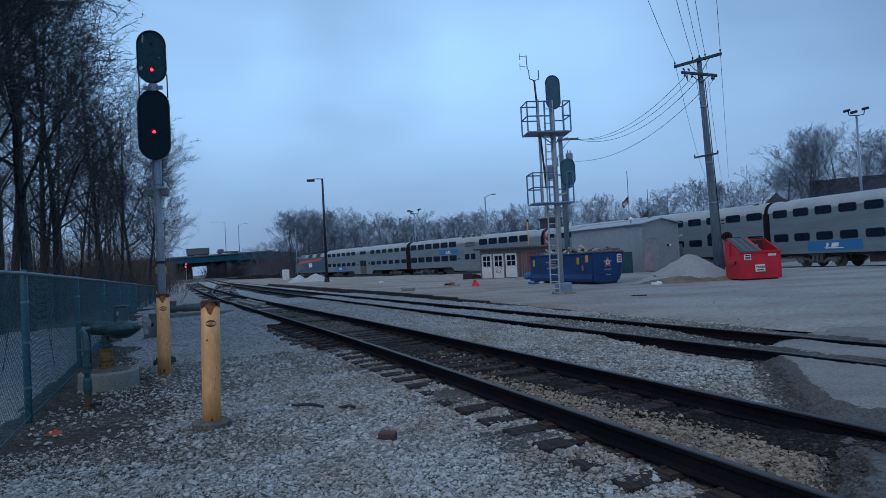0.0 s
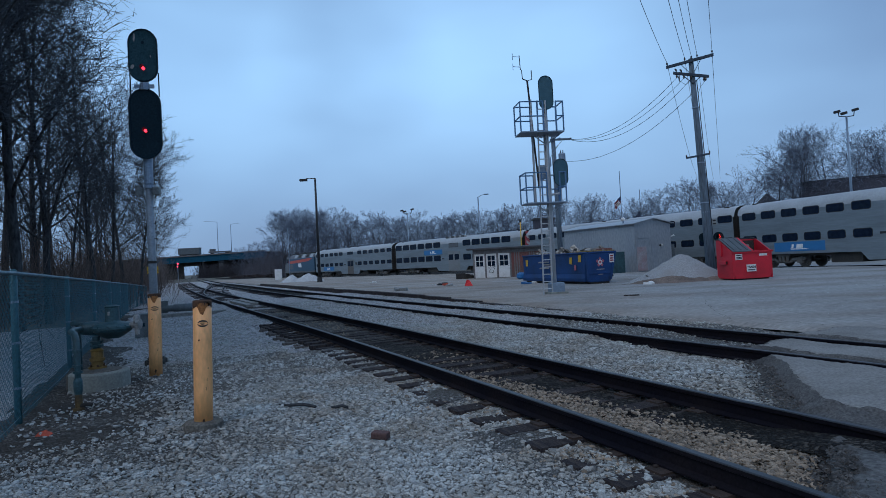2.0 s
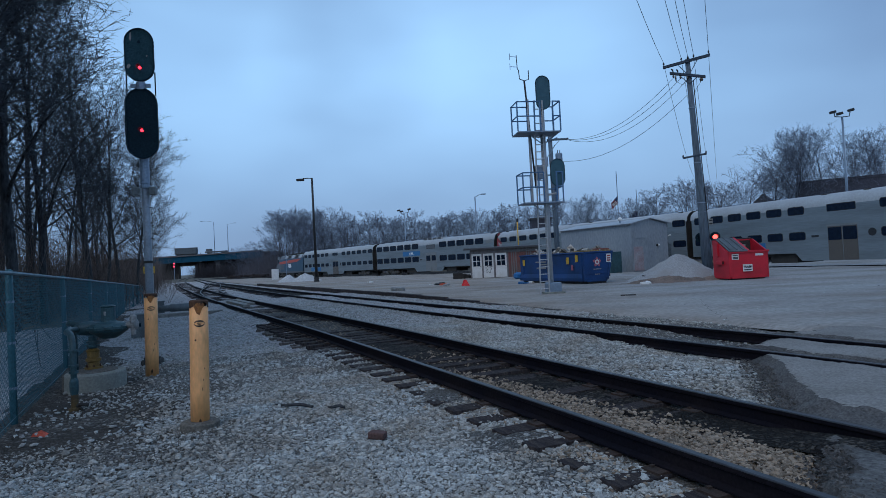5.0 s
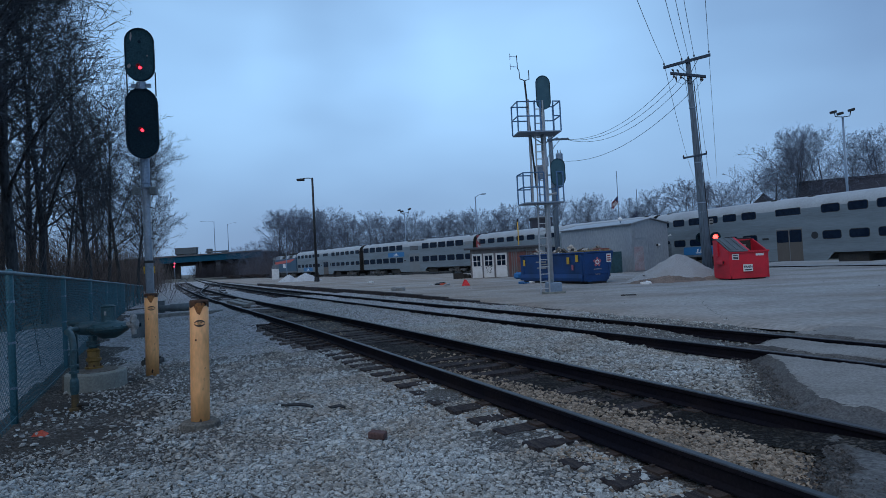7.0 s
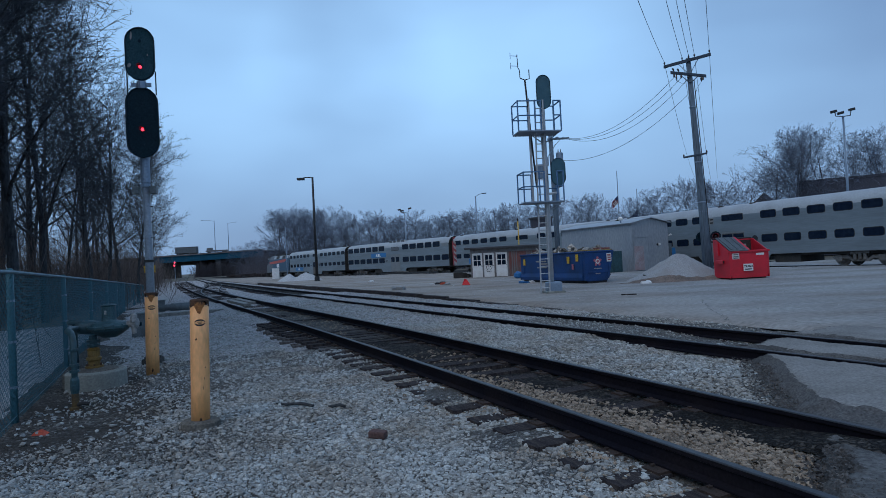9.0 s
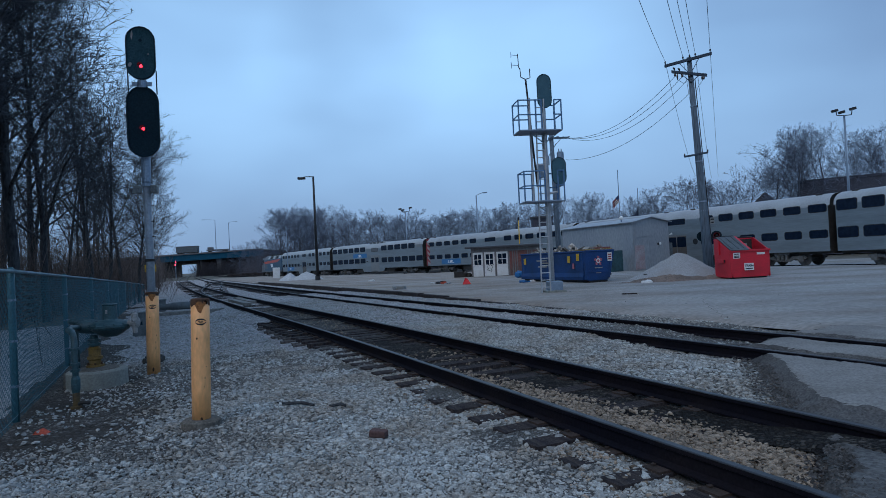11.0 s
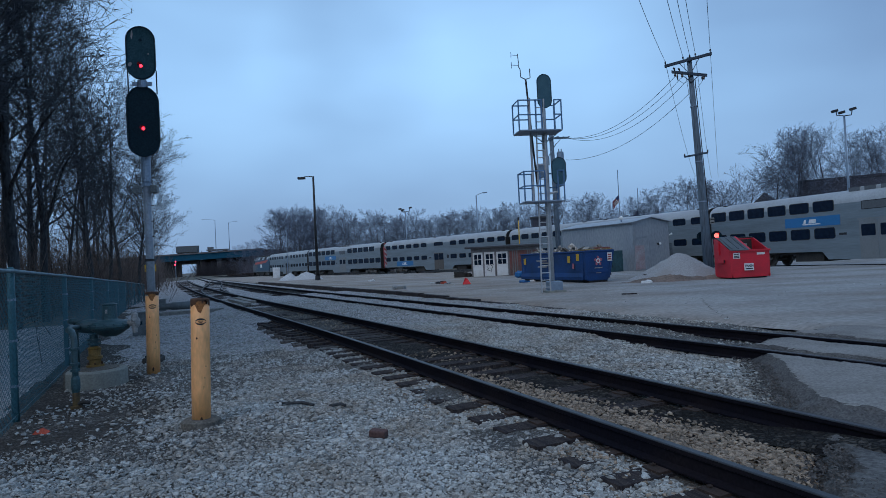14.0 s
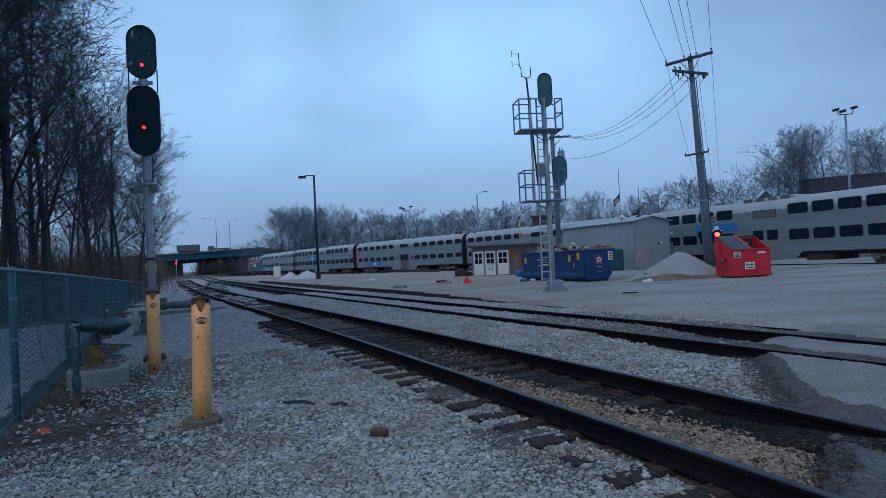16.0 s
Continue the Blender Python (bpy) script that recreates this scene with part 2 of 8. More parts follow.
M_brass = shade("ochre_valve_paint", (.21, .12, .025), .6, 0, other=(.12, .075, .025), patch=8.0, grain=50.0, bump=.25, depth=.003)
M_rusty_brass = shade("dirty_ochre_paint", (.115, .075, .028), .8, 0, other=(.06, .045, .03), patch=9.0, grain=50.0, amount=.9, bump=.35, depth=.004, spread=.2)
M_wood_pole = shade("pole_timber", (.112, .152, .192), .9, other=(.078, .102, .125), patch=1.2, grain=18.0, amount=.7, bump=.6, depth=.012, spread=.22, stretch=(1, 1, .12))
M_crossarm = shade("creosoted_crossarm", (.045, .068, .100), .85, other=(.03, .045, .065), patch=2.0, grain=25.0, amount=.8, bump=.3, depth=.004, spread=.2)
M_wire = shade("wire_grey", (.035, .04, .045), .6)
M_glass_ins = shade("porcelain", (.05, .045, .045), .25)
M_steel_side = shade("stainless_fluted", (.220, .255, .276), .48, .35, other=(.170, .193, .207), patch=.7, grain=6.0, amount=.8, bump=.12, depth=.004, spread=.06, stretch=(1, .25, 2.5))
M_roof = shade("roof_panel", (.375, .39, .40), .6, .1, other=(.285, .29, .292), patch=.6, grain=9.0, amount=.6, bump=.1, depth=.004, spread=.07)
M_window = shade("tinted_glass", (.005, .012, .028), .25, 0, other=(.012, .02, .034), patch=1.0, grain=4.0, bump=0)
M_rubber = shade("black_rubber", (.016, .016, .017), .8)
M_under = shade("grimy_underframe", (.032, .030, .028), .85, .1, other=(.07, .06, .05), patch=1.5, grain=20.0, bump=.3, depth=.01, spread=.25)
M_truck = shade("dusty_truck_steel", (.16, .152, .142), .85, .1, other=(.05, .047, .043), patch=2.0, grain=20.0, bump=.3, depth=.01, spread=.25)
M_door_tan = shade("door_tan_paint", (.115, .098, .084), .6, .1, other=(.085, .074, .066), patch=1.2, grain=15.0, bump=.1, depth=.003, spread=.08)
M_door_steel = shade("door_stainless", (.245, .25, .25), .45, .4, other=(.20, .20, .195), patch=1.2, grain=15.0, bump=.1, depth=.003, spread=.06)
M_logo_blue = shade("panel_blue", (.018, .15, .34), .45, other=(.03, .16, .38), patch=1.0, grain=10.0, bump=.03, depth=.001, spread=.04)
M_white = shade("white_paint", (.74, .74, .73), .55, other=(.58, .57, .54), patch=2.5, grain=30.0, amount=.6, bump=.1, depth=.002, spread=.06)
M_loco_blue = shade("locomotive_blue", (.018, .066, .115), .5, other=(.015, .05, .088), patch=1.0, grain=12.0, bump=.05, depth=.002, spread=.08)
M_loco_grey = shade("locomotive_grey", (.115, .122, .132), .6, other=(.075, .08, .085), patch=1.0, grain=12.0, bump=.1, depth=.003, spread=.1)
M_loco_red = shade("locomotive_orange_red", (.50, .07, .04), .5, other=(.40, .05, .035), patch=1.0, grain=12.0, bump=.05, depth=.002, spread=.06)
M_stripe_red = shade("dark_red_stripe_paint", (.26, .028, .035), .55, other=(.17, .022, .028), patch=1.0, grain=12.0, bump=.05, depth=.002, spread=.1)
M_red = shade("red_bin_paint", (.60, .012, .030), .5, 0, other=(.42, .012, .024), patch=1.6, grain=25.0, amount=.8, bump=.15, depth=.004, spread=.08)
M_blue = shade("blue_bin_paint", (.002, .046, .170), .72, 0, other=(.003, .032, .105), patch=1.2, grain=20.0, amount=.85, bump=.2, depth=.005, spread=.12)
M_lid = shade("grey_lid_plastic", (.075, .09, .10), .6, 0, other=(.12, .14, .15), patch=2.0, grain=15.0, bump=.1, depth=.003)
M_shed_metal = shade("grey_sheet_metal", (.282, .308, .338), .5, .25, other=(.34, .36, .38), patch=.5, grain=8.0, amount=.8, bump=.12, depth=.004, spread=.08, stretch=(1, 1, .4))
M_shed_red_tint = shade("red_tinted_sheet", (.33, .24, .25), .7, .1, other=(.36, .37, .38), patch=1.6, grain=9.0, amount=.8, bump=.1, depth=.003, spread=.1)
M_shed_rust = shade("faded_red_sheet", (.22, .08, .07), .8, 0, other=(.13, .10, .09), patch=1.0, grain=12.0, amount=.8, bump=.2, depth=.004, spread=.2)
M_wall_grey = shade("weathered_board", (.20, .19, .19), .9, 0, other=(.11, .09, .085), patch=2.0, grain=16.0, bump=.4, depth=.01, spread=.25, stretch=(3, 3, .4))
M_shingle = shade("dark_felt_roof", (.060, .062, .068), .9, 0, other=(.09, .09, .095), patch=1.5, grain=20.0, bump=.3, depth=.008)
M_pile = gravel_material("heaped_limestone", .04, [(.45, .45, .45), (.54, .54, .54), (.60, .60, .60), (.66, .66, .66)], (.42, .41, .40), .6, .9, .03, .75)
M_heap = gravel_material("heaped_grey_gravel", .032, [(.34, .34, .34), (.38, .38, .38), (.42, .42, .42), (.46, .46, .46)], (.30, .28, .265), .7, .9, .02, .68)
M_lot = gravel_material("grey_lot_gravel", .07, [(.50, .50, .50), (.56, .56, .56), (.62, .62, .62), (.68, .68, .68)], (.36, .345, .33), .6, .6, .03, .45)
M_rubbish = shade("mixed_rubbish", (.36, .33, .29), .85, 0, other=(.12, .10, .08), patch=5.0, grain=20.0, amount=.9, bump=.3, depth=.01, spread=.3, island=.7)
M_board = shade("yellowed_board", (.30, .20, .07), .85, other=(.16, .11, .05), patch=2.5, grain=14.0, amount=.8, bump=.3, depth=.006, spread=.25)
M_emblem = shade("faded_red_print", (.42, .12, .15), .6, other=(.34, .12, .16), patch=3.0, grain=20.0, bump=0)
M_orange = shade("orange_plastic", (.50, .075, .035), .6, other=(.30, .05, .03), patch=6.0, grain=40.0, amount=.8)
M_bright_red = shade("red_tarpaulin", (.74, .014, .018), .6)
M_tarp_blue = shade("blue_tarpaulin", (.012, .13, .34), .5, bump=.4, depth=.02, grain=9.0)
M_girder = shade("girder_teal_paint", (.009, .078, .128), .7, 0, other=(.008, .062, .102), patch=.3, grain=3.0, bump=.1, depth=.01)
M_far_concrete = shade("bridge_concrete", (.12, .12, .125), .9, 0, other=(.08, .08, .08), patch=.3, grain=3.0, bump=.2, depth=.02)
M_bark = shade("bark", (.066, .070, .074), .95, 0, other=(.044, .046, .050), patch=2.5, grain=14.0, amount=.8, bump=.7, depth=.02, spread=.25, stretch=(1, 1, .3))
# M_bark_far, M_twig_far, M_scrub_far: pale blue distance haze mixed into the base colour
M_bark_far = shade("hazed_grey_bark", (.092, .104, .130), .95, 0, other=(.064, .072, .090), patch=1.5, grain=8.0, amount=.8, bump=.4, depth=.02, spread=.2)
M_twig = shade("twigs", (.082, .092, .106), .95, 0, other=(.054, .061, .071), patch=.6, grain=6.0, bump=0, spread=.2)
M_twig_far = shade("hazed_far_twigs", (.130, .155, .205), .95, 0, other=(.096, .112, .148), patch=.3, grain=3.0, bump=0, spread=.15)
M_thicket = shade("dark_thicket", (.052, .048, .056), .95, 0, other=(.036, .033, .038), patch=.3, grain=3.0, bump=0, spread=.2, island=.4)
M_scrub_far = shade("hazed_far_scrub", (.112, .108, .125), .95, 0, other=(.080, .076, .088), patch=.3, grain=3.0, bump=0, spread=.2, island=.3)
M_brush = shade("dry_brush", (.125, .105, .098), .95, 0, other=(.085, .070, .064), patch=.6, grain=6.0, bump=0, spread=.25, island=.4)
for m_dull in (M_window, M_girder, M_brush, M_twig, M_bank, M_rail, M_oily, M_tie, M_bark, M_black, M_black_worn):
    m_dull.node_tree.nodes["Principled BSDF"].inputs["Specular IOR Level"].default_value = .12
M_house = shade("grey_brown_siding", (.064, .066, .086), .9, 0, other=(.05, .052, .07), patch=.5, grain=6.0, bump=.2, depth=.01)
M_flag_red = shade("flag_red", (.20, .05, .06), .8)
M_flag_blue = shade("flag_blue", (.03, .05, .13), .8)
M_case = shade("case_grey_paint", (.13, .15, .155), .6, 0, other=(.08, .085, .085), patch=4.0, grain=40.0, amount=.8, bump=.15, depth=.003)
M_head_teal = shade("faded_teal_black", (.028, .098, .135), .6, 0, other=(.045, .125, .16), patch=3.0, grain=40.0, amount=.8, bump=.15, depth=.002)
M_brown = shade("brown_spill", (.20, .145, .115), .95, 0, other=(.11, .085, .07), patch=2.0, grain=18.0, amount=.8, bump=.6, depth=.03, spread=.25)
M_plate = shade("rusty_plate", (.055, .034, .026), .92, other=(.03, .022, .018), patch=9.0, grain=70.0, amount=.9, bump=.5, depth=.005, spread=.25)
M_asphalt_mid = shade("crumbled_asphalt", (.095, .088, .083), .95, other=(.05, .047, .045), patch=3.0, grain=40.0, amount=.8, bump=.6, depth=.01, spread=.3, whole=True, island=.5)
M_tie_brown = shade("weathered_tie", (.118, .098, .088), .92, other=(.065, .054, .049), patch=2.5, grain=14.0, amount=.8, bump=.8, depth=.015, spread=.35, stretch=(1, 8, 1))
M_footing = shade("dirty_footing", (.15, .138, .118), .95, 0, other=(.09, .08, .066), patch=6.0, grain=40.0, amount=.9, bump=.6, depth=.01, spread=.25)
M_lens_dark = shade("dark_lens", (.02, .006, .007), .15)
M_signal_red = glow("lit_red_lens", (1.0, .03, .06), 4.0)
M_flash_red = glow("flashing_red_lens", (1.0, .035, .03), 10.0)
M_far_red = glow("far_red_lens", (1.0, .05, .10), 3.0)
M_dash = shade("sign_black", (.02, .02, .022), .6)
M_sign_yellow = shade("sign_yellow", (.62, .38, .03), .6)
M_cap = shade("hydrant_cap", (.30, .30, .29), .7)


# ---------------------------------------------------------------- mesh helpers
class Form:
    """Vertices and faces of one mesh."""

    def __init__(self):
        self.v, self.f = [], []

    def add(self, verts, faces, m=None):
        k = len(self.v)
        self.v += [tuple(m @ Vector(p)) for p in verts] if m else [tuple(p) for p in verts]
        self.f += [tuple(i + k for i in q) for q in faces]
        return self

    def box(self, x0, x1, y0, y1, z0, z1, m=None):
        v = [(x, y, z) for z in (z0, z1) for y in (y0, y1) for x in (x0, x1)]
        return self.add(v, [(0, 2, 3, 1), (4, 5, 7, 6), (0, 1, 5, 4), (2, 6, 7, 3), (0, 4, 6, 2), (1, 3, 7, 5)], m)

    def tube(self, pts, radii, n=8, caps=True):
        pts = [Vector(p) for p in pts]
        if not hasattr(radii, "__len__"):
            radii = [radii] * len(pts)
        k, prev = len(self.v), None
        for i, p in enumerate(pts):
            d = (pts[min(i + 1, len(pts) - 1)] - pts[max(i - 1, 0)]).normalized()
            if prev is None:
                a = d.cross(Vector((0, 0, 1)) if abs(d.z) < .9 else Vector((1, 0, 0))).normalized()
            else:
                a = (prev - d * prev.dot(d)).normalized()
            prev, b = a, d.cross(a)
            for j in range(n):
                w = 2 * math.pi * j / n
                self.v.append(tuple(p + (a * math.cos(w) + b * math.sin(w)) * radii[i]))
        for i in range(len(pts) - 1):
            for j in range(n):
                j2 = (j + 1) % n
                self.f.append((k + i * n + j, k + i * n + j2, k + (i + 1) * n + j2, k + (i + 1) * n + j))
        if caps:
            self.f.append(tuple(k + j for j in reversed(range(n))))
            self.f.append(tuple(k + (len(pts) - 1) * n + j for j in range(n)))
        return self

    def prism(self, outline, d0, d1, m=None):
        """An outline in x and z, thick along y from d0 to d1."""
        n = len(outline)
        v = [(x, d0, z) for x, z in outline] + [(x, d1, z) for x, z in outline]
        f = [tuple(range(n)), tuple(reversed(range(n, 2 * n)))] + [(i, i + n, (i + 1) % n + n, (i + 1) % n) for i in range(n)]
        return self.add(v, f, m)

    def sweep(self, profile, path, turn):
        """A closed profile (side, up) carried along points, with the heading at each."""
        n, k = len(profile), len(self.v)
        for (x, y, z), h in zip(path, turn):
            for a, b in profile:
                self.v.append((x + a * math.cos(h), y - a * math.sin(h), z + b))
        for i in range(len(path) - 1):
            for j in range(n):
                j2 = (j + 1) % n
                self.f.append((k + i * n + j, k + i * n + j2, k + (i + 1) * n + j2, k + (i + 1) * n + j))
        self.f.append(tuple(k + j for j in reversed(range(n))))
        self.f.append(tuple(k + (len(path) - 1) * n + j for j in range(n)))
        return self

    def mesh(self, name, material, smooth=False):
        me = bpy.data.meshes.new(name)
        me.from_pydata(self.v, [], self.f)
        me.materials.append(material)
        if smooth:
            me.shade_smooth()
        me.update()
        return me


def thing(name, m, label, category, group="", kind=""):
    ob = new(name)
    ob.empty_display_size = .2
    ob.matrix_basis = m
    return tagged(ob, label, category, group, kind)


def part(name, form, material, parent, label="", bevel=0.0, smooth=False):
    ob = new(name, form.mesh(name, material, smooth))
    ob.parent = parent
    if label:
        tagged(ob, label)
    if bevel:
        b = ob.modifiers.new("edge", "BEVEL")
        b.width, b.segments, b.limit_method, b.angle_limit = bevel, 2, "ANGLE", radians(35)
    return ob


def whole(name, form, material, m, label, category, group="", kind="", smooth=False, bevel=0.0):
    ob = new(name, form.mesh(name, material, smooth))
    ob.matrix_basis = m
    if bevel:
        b = ob.modifiers.new("edge", "BEVEL")
        b.width, b.segments, b.limit_method, b.angle_limit = bevel, 2, "ANGLE", radians(35)
    return tagged(ob, label, category, group, kind)


def oval(w, h, n=10):
    """A stadium outline, round at both ends, centred."""
    r, o = w / 2, []
    for i in range(n + 1):
        a = math.pi * i / n
        o.append((r * math.cos(a), h / 2 - r + r * math.sin(a)))
    for i in range(n + 1):
        a = math.pi + math.pi * i / n
        o.append((r * math.cos(a), -h / 2 + r + r * math.sin(a)))
    return o


def rounded(w, h, r, n=3):
    o = []
    for cx, cz, a0 in ((w / 2 - r, h / 2 - r, 0), (-w / 2 + r, h / 2 - r, 90), (-w / 2 + r, -h / 2 + r, 180), (w / 2 - r, -h / 2 + r, 270)):
        for i in range(n + 1):
            a = radians(a0 + 90 * i / n)
            o.append((cx + r * math.cos(a), cz + r * math.sin(a)))
    return o


# ---------------------------------------------------------------- the plan
# Tracks run along U (away to the left), V is across them to the right.
TURN = radians(25.25)
UD, VD = Vector((-math.sin(TURN), math.cos(TURN), 0)), Vector((math.cos(TURN), math.sin(TURN), 0))


def uv(u, v, z=0.0):
    p = UD * u + VD * v
    return Vector((p.x, p.y, z))


def along(u, v, z=0.0, turn=0.0):
    """A pose whose y runs along the tracks."""
    p = uv(u, v, z)
    return pose(p.x, p.y, p.z, 0, 0, math.degrees(TURN) + turn)


def lumpy(name, u0, u1, v0, v1, step, z, material, label, rough=.03, lip=None, kind="structure"):
    """A sheet of ground between the tracks' lines, slightly uneven. lip: height by v."""
    nu, nv = max(2, int((u1 - u0) / step) + 1), max(2, int((v1 - v0) / step) + 1)
    f = Form()
    for i in range(nu):
        for j in range(nv):
            u, v = u0 + (u1 - u0) * i / (nu - 1), v0 + (v1 - v0) * j / (nv - 1)
            p = uv(u, v)
            h = noise.noise(p * .7) * rough + noise.noise(p * 2.9) * rough * .5
            p.z = z + h + (lip(u, v) if lip else 0)
            f.v.append(tuple(p))
    for i in range(nu - 1):
        for j in range(nv - 1):
            a = i * nv + j
            f.f.append((a, a + 1, a + nv + 1, a + nv))
    ob = new(name, f.mesh(name, material, True))
    return tagged(ob, label, name.replace("_", " "), "", kind)


# ---------------------------------------------------------------- ground
RAIL_U, RAIL_V = (-20, 12, 20, 30, 42, 60, 85, 150), (3.42, 3.40, 3.23, 2.95, 2.72, 2.65, 2.77, 4.5)


def left_rail(u):
    """Where the near track's left rail runs, across the tracks."""
    return np.interp(u, RAIL_U, RAIL_V)


def bare_edge(u):
    """How far the dark bare soil by the fence reaches across, by distance along the tracks."""
    return float(np.interp(u, (0, 5.5, 7, 8.5, 11, 14, 20), (-.7, -1.0, -.55, .10, -.30, -.8, -1.3)))


def ground():
    f = Form().add([(-2500, -2500, 0), (2500, -2500, 0), (2500, 2500, 0), (-2500, 2500, 0)], [(0, 1, 2, 3)])
    whole("ground", f, M_field, pose(0, 0, -.14), "brown winter earth reaching to the horizon", "ground", kind="structure")

    def bed(u, v):  # the trackside falls away beside the ties and toward the fence
        d = 0.0
        edge = float(left_rail(u)) - .1
        if v < edge:
            d -= .05 * min(1.0, (edge - v) / .6)
        if u > 19.3 and edge - .8 < v < edge:
            d += .06
        if 3.08 < v < 3.45 and 1 < u < 14:  # a shallow hollow along the foot of the rail
            d -= .015
        if 2.4 < v < 3.3:
            d += .045 * max(0.0, noise.noise(Vector((u * 1.1, v, 5))) + .1)
        if 12.5 < u < 19.3 and 2.35 < v < 3.3:
            d -= .05
        if u > 7.5 and v > 6.6:  # ballast stands higher round the second track
            d += .085 * min(1.0, (v - 6.6) / .5) * min(1.0, (u - 7.5) / 2)
        if 4.6 < u < 27 and 3.45 < v < 4.9:  # the ties lie open between the rails
            d -= .035
        if 5.2 < v < 7.3:
            d += .05 * math.sin((v - 5.2) / 2.1 * math.pi)
        return d

    lumpy("ballast_bed", -14, 2, -1.6, 10.4, .4, -.02, M_gravel, "grey crushed limestone ballast by the crossing", .035, bed)
    lumpy("ballast_bed", 2, 13, -1.6, 10.4, .2, -.02, M_fines, "dark fines under loose ballast stones", .035, bed)
    lumpy("ballast_bed", 13, 36, -1.6, 10.4, .2, -.02, M_gravel, "grey crushed limestone ballast under the tracks", .035, bed)
    lumpy("ballast_bed", 35.8, 150, -1.6, 10.4, 1.2, -.025, M_gravel, "grey crushed limestone ballast under the tracks", .03)
    lumpy("dirt_verge", -14, 60, -1.9, .85, .15, -.064, M_dirt, "dark trodden dirt strip along the fence", .035, lambda u, v: -.12 * max(0.0, v - bare_edge(u) - .22 * math.sin(u * .9) - .2 * math.sin(u * 2.3 + 1)))
    lumpy("gravel_lot", -14, 26, -8.5, -1.8, .4, -.06, M_lot, "pale gravel ground behind the chain-link fence", .05)
    lumpy("oily_strip", 4.4, 13, 3.55, 4.84, .1, -.028, M_oily, "black oily dirt and cinders between the rails", .04, lambda u, v: -.03 * max(0.0, 7.5 - u) * max(0.0, 4.5 - v))
    lumpy("oily_strip", 1.0, 4.6, 4.40, 4.84, .08, .005, M_oily, "black oily dirt along the inner side of the rail", .04, lambda u, v: .135 * max(0.0, min(1.0, (3.9 - u) / 1.2)) * max(.35, min(1.0, (v - 4.36) / .16)))
    lumpy("dirt_strip", 12.8, 27, 3.45, 4.75, .2, -.020, M_dirt, "brown dirt and gravel between the rails", .04)
    lumpy("dark_ballast", 9.5, 17, 7.05, 8.9, .2, .060, M_fines, "dirty dark ballast between the rails of the second track", .03, lambda u, v: -.14 * max(0.0, abs(v - float(np.interp(u, (0, 20, 42), (8.44, 7.92, 7.62)))) - .5))
    lumpy("dark_ballast", 17, 43, 7.05, 8.9, .2, .060, M_oily, "black oily ballast between the rails of the second track", .03, lambda u, v: -.14 * max(0.0, abs(v - float(np.interp(u, (0, 20, 42), (8.44, 7.92, 7.62)))) - .5))
    lumpy("oily_strip", 42, 110, 6.95, 8.4, .6, -.008, M_oily, "black oily dirt and cinders between the rails of the second track", .02)
    # the yard: packed dirt and concrete, cut off along the tracks
    f = Form()
    us, vs = [-40 + 2 * i for i in range(93)], [10.55, 10.7, 12, 14, 16, 18] + [19.5 + 1.5 * i for i in range(25)]
    line = [on_path(q) for q in range(-80, 230, 2)]
    for u in us:
        for v in vs:
            p = uv(u, v)
            e = noise.noise(p * .5) * .12 if v < 10.6 else 0
            h = noise.noise(p * .25) * .035
            q = uv(u, v + e, (.02 if v < 10.6 else .10) + h)
            near = min(line, key=lambda w: (p.x - w.x) ** 2 + (p.y - w.y) ** 2) if v > 14 else None
            if near and ((p - near).length < 2.6 or p.x > near.x):
                q.z = -.22  # the bed of the yard track lies lower
            f.v.append(tuple(q))
    n = len(vs)
    for i in range(len(us) - 1):
        for j in range(n - 1):
            a = i * n + j
            f.f.append((a, a + 1, a + n + 1, a + n))
    tagged(new("yard_pavement", f.mesh("yard_pavement", M_yard, True)), "pale packed dirt and worn concrete of the yard", "pavement", kind="structure")


def cracks():
    """Dark dirt-filled cracks and seams in the yard."""
    rng = random.Random(31)
    for pts in (((9.0, 10.7), (9.9, 11.5), (11.3, 12.7), (13.0, 14.4), (14.6, 15.2)), ((7.2, 11.0), (8.4, 11.3), (9.6, 11.6))):
        f, line = Form(), []
        for (a, b), (c, d) in zip(pts, pts[1:]):
            for i in range(8):
                line.append((a + (c - a) * i / 8 + rng.uniform(-.06, .06), b + (d - b) * i / 8 + rng.uniform(-.06, .06)))
        for i, (a, b) in enumerate(line):
            w = rng.uniform(.002, .007)
            k, m = line[min(i + 1, len(line) - 1)], line[max(i - 1, 0)]
            dv = Vector((k[0] - m[0], k[1] - m[1], 0)).normalized()
            for e in (-1, 1):
                q = uv(a - dv.y * w * e, b + dv.x * w * e)
                q.z = .114 + noise.noise(q * .25) * .035
                f.v.append(tuple(q))
        f.f = [(2 * i, 2 * i + 1, 2 * i + 3, 2 * i + 2) for i in range(len(line) - 1)]
        whole("pavement_crack", f, M_dirt, Matrix(), "dark dirt-filled crack in the yard surface", "crack", "yard cracks", "structure")


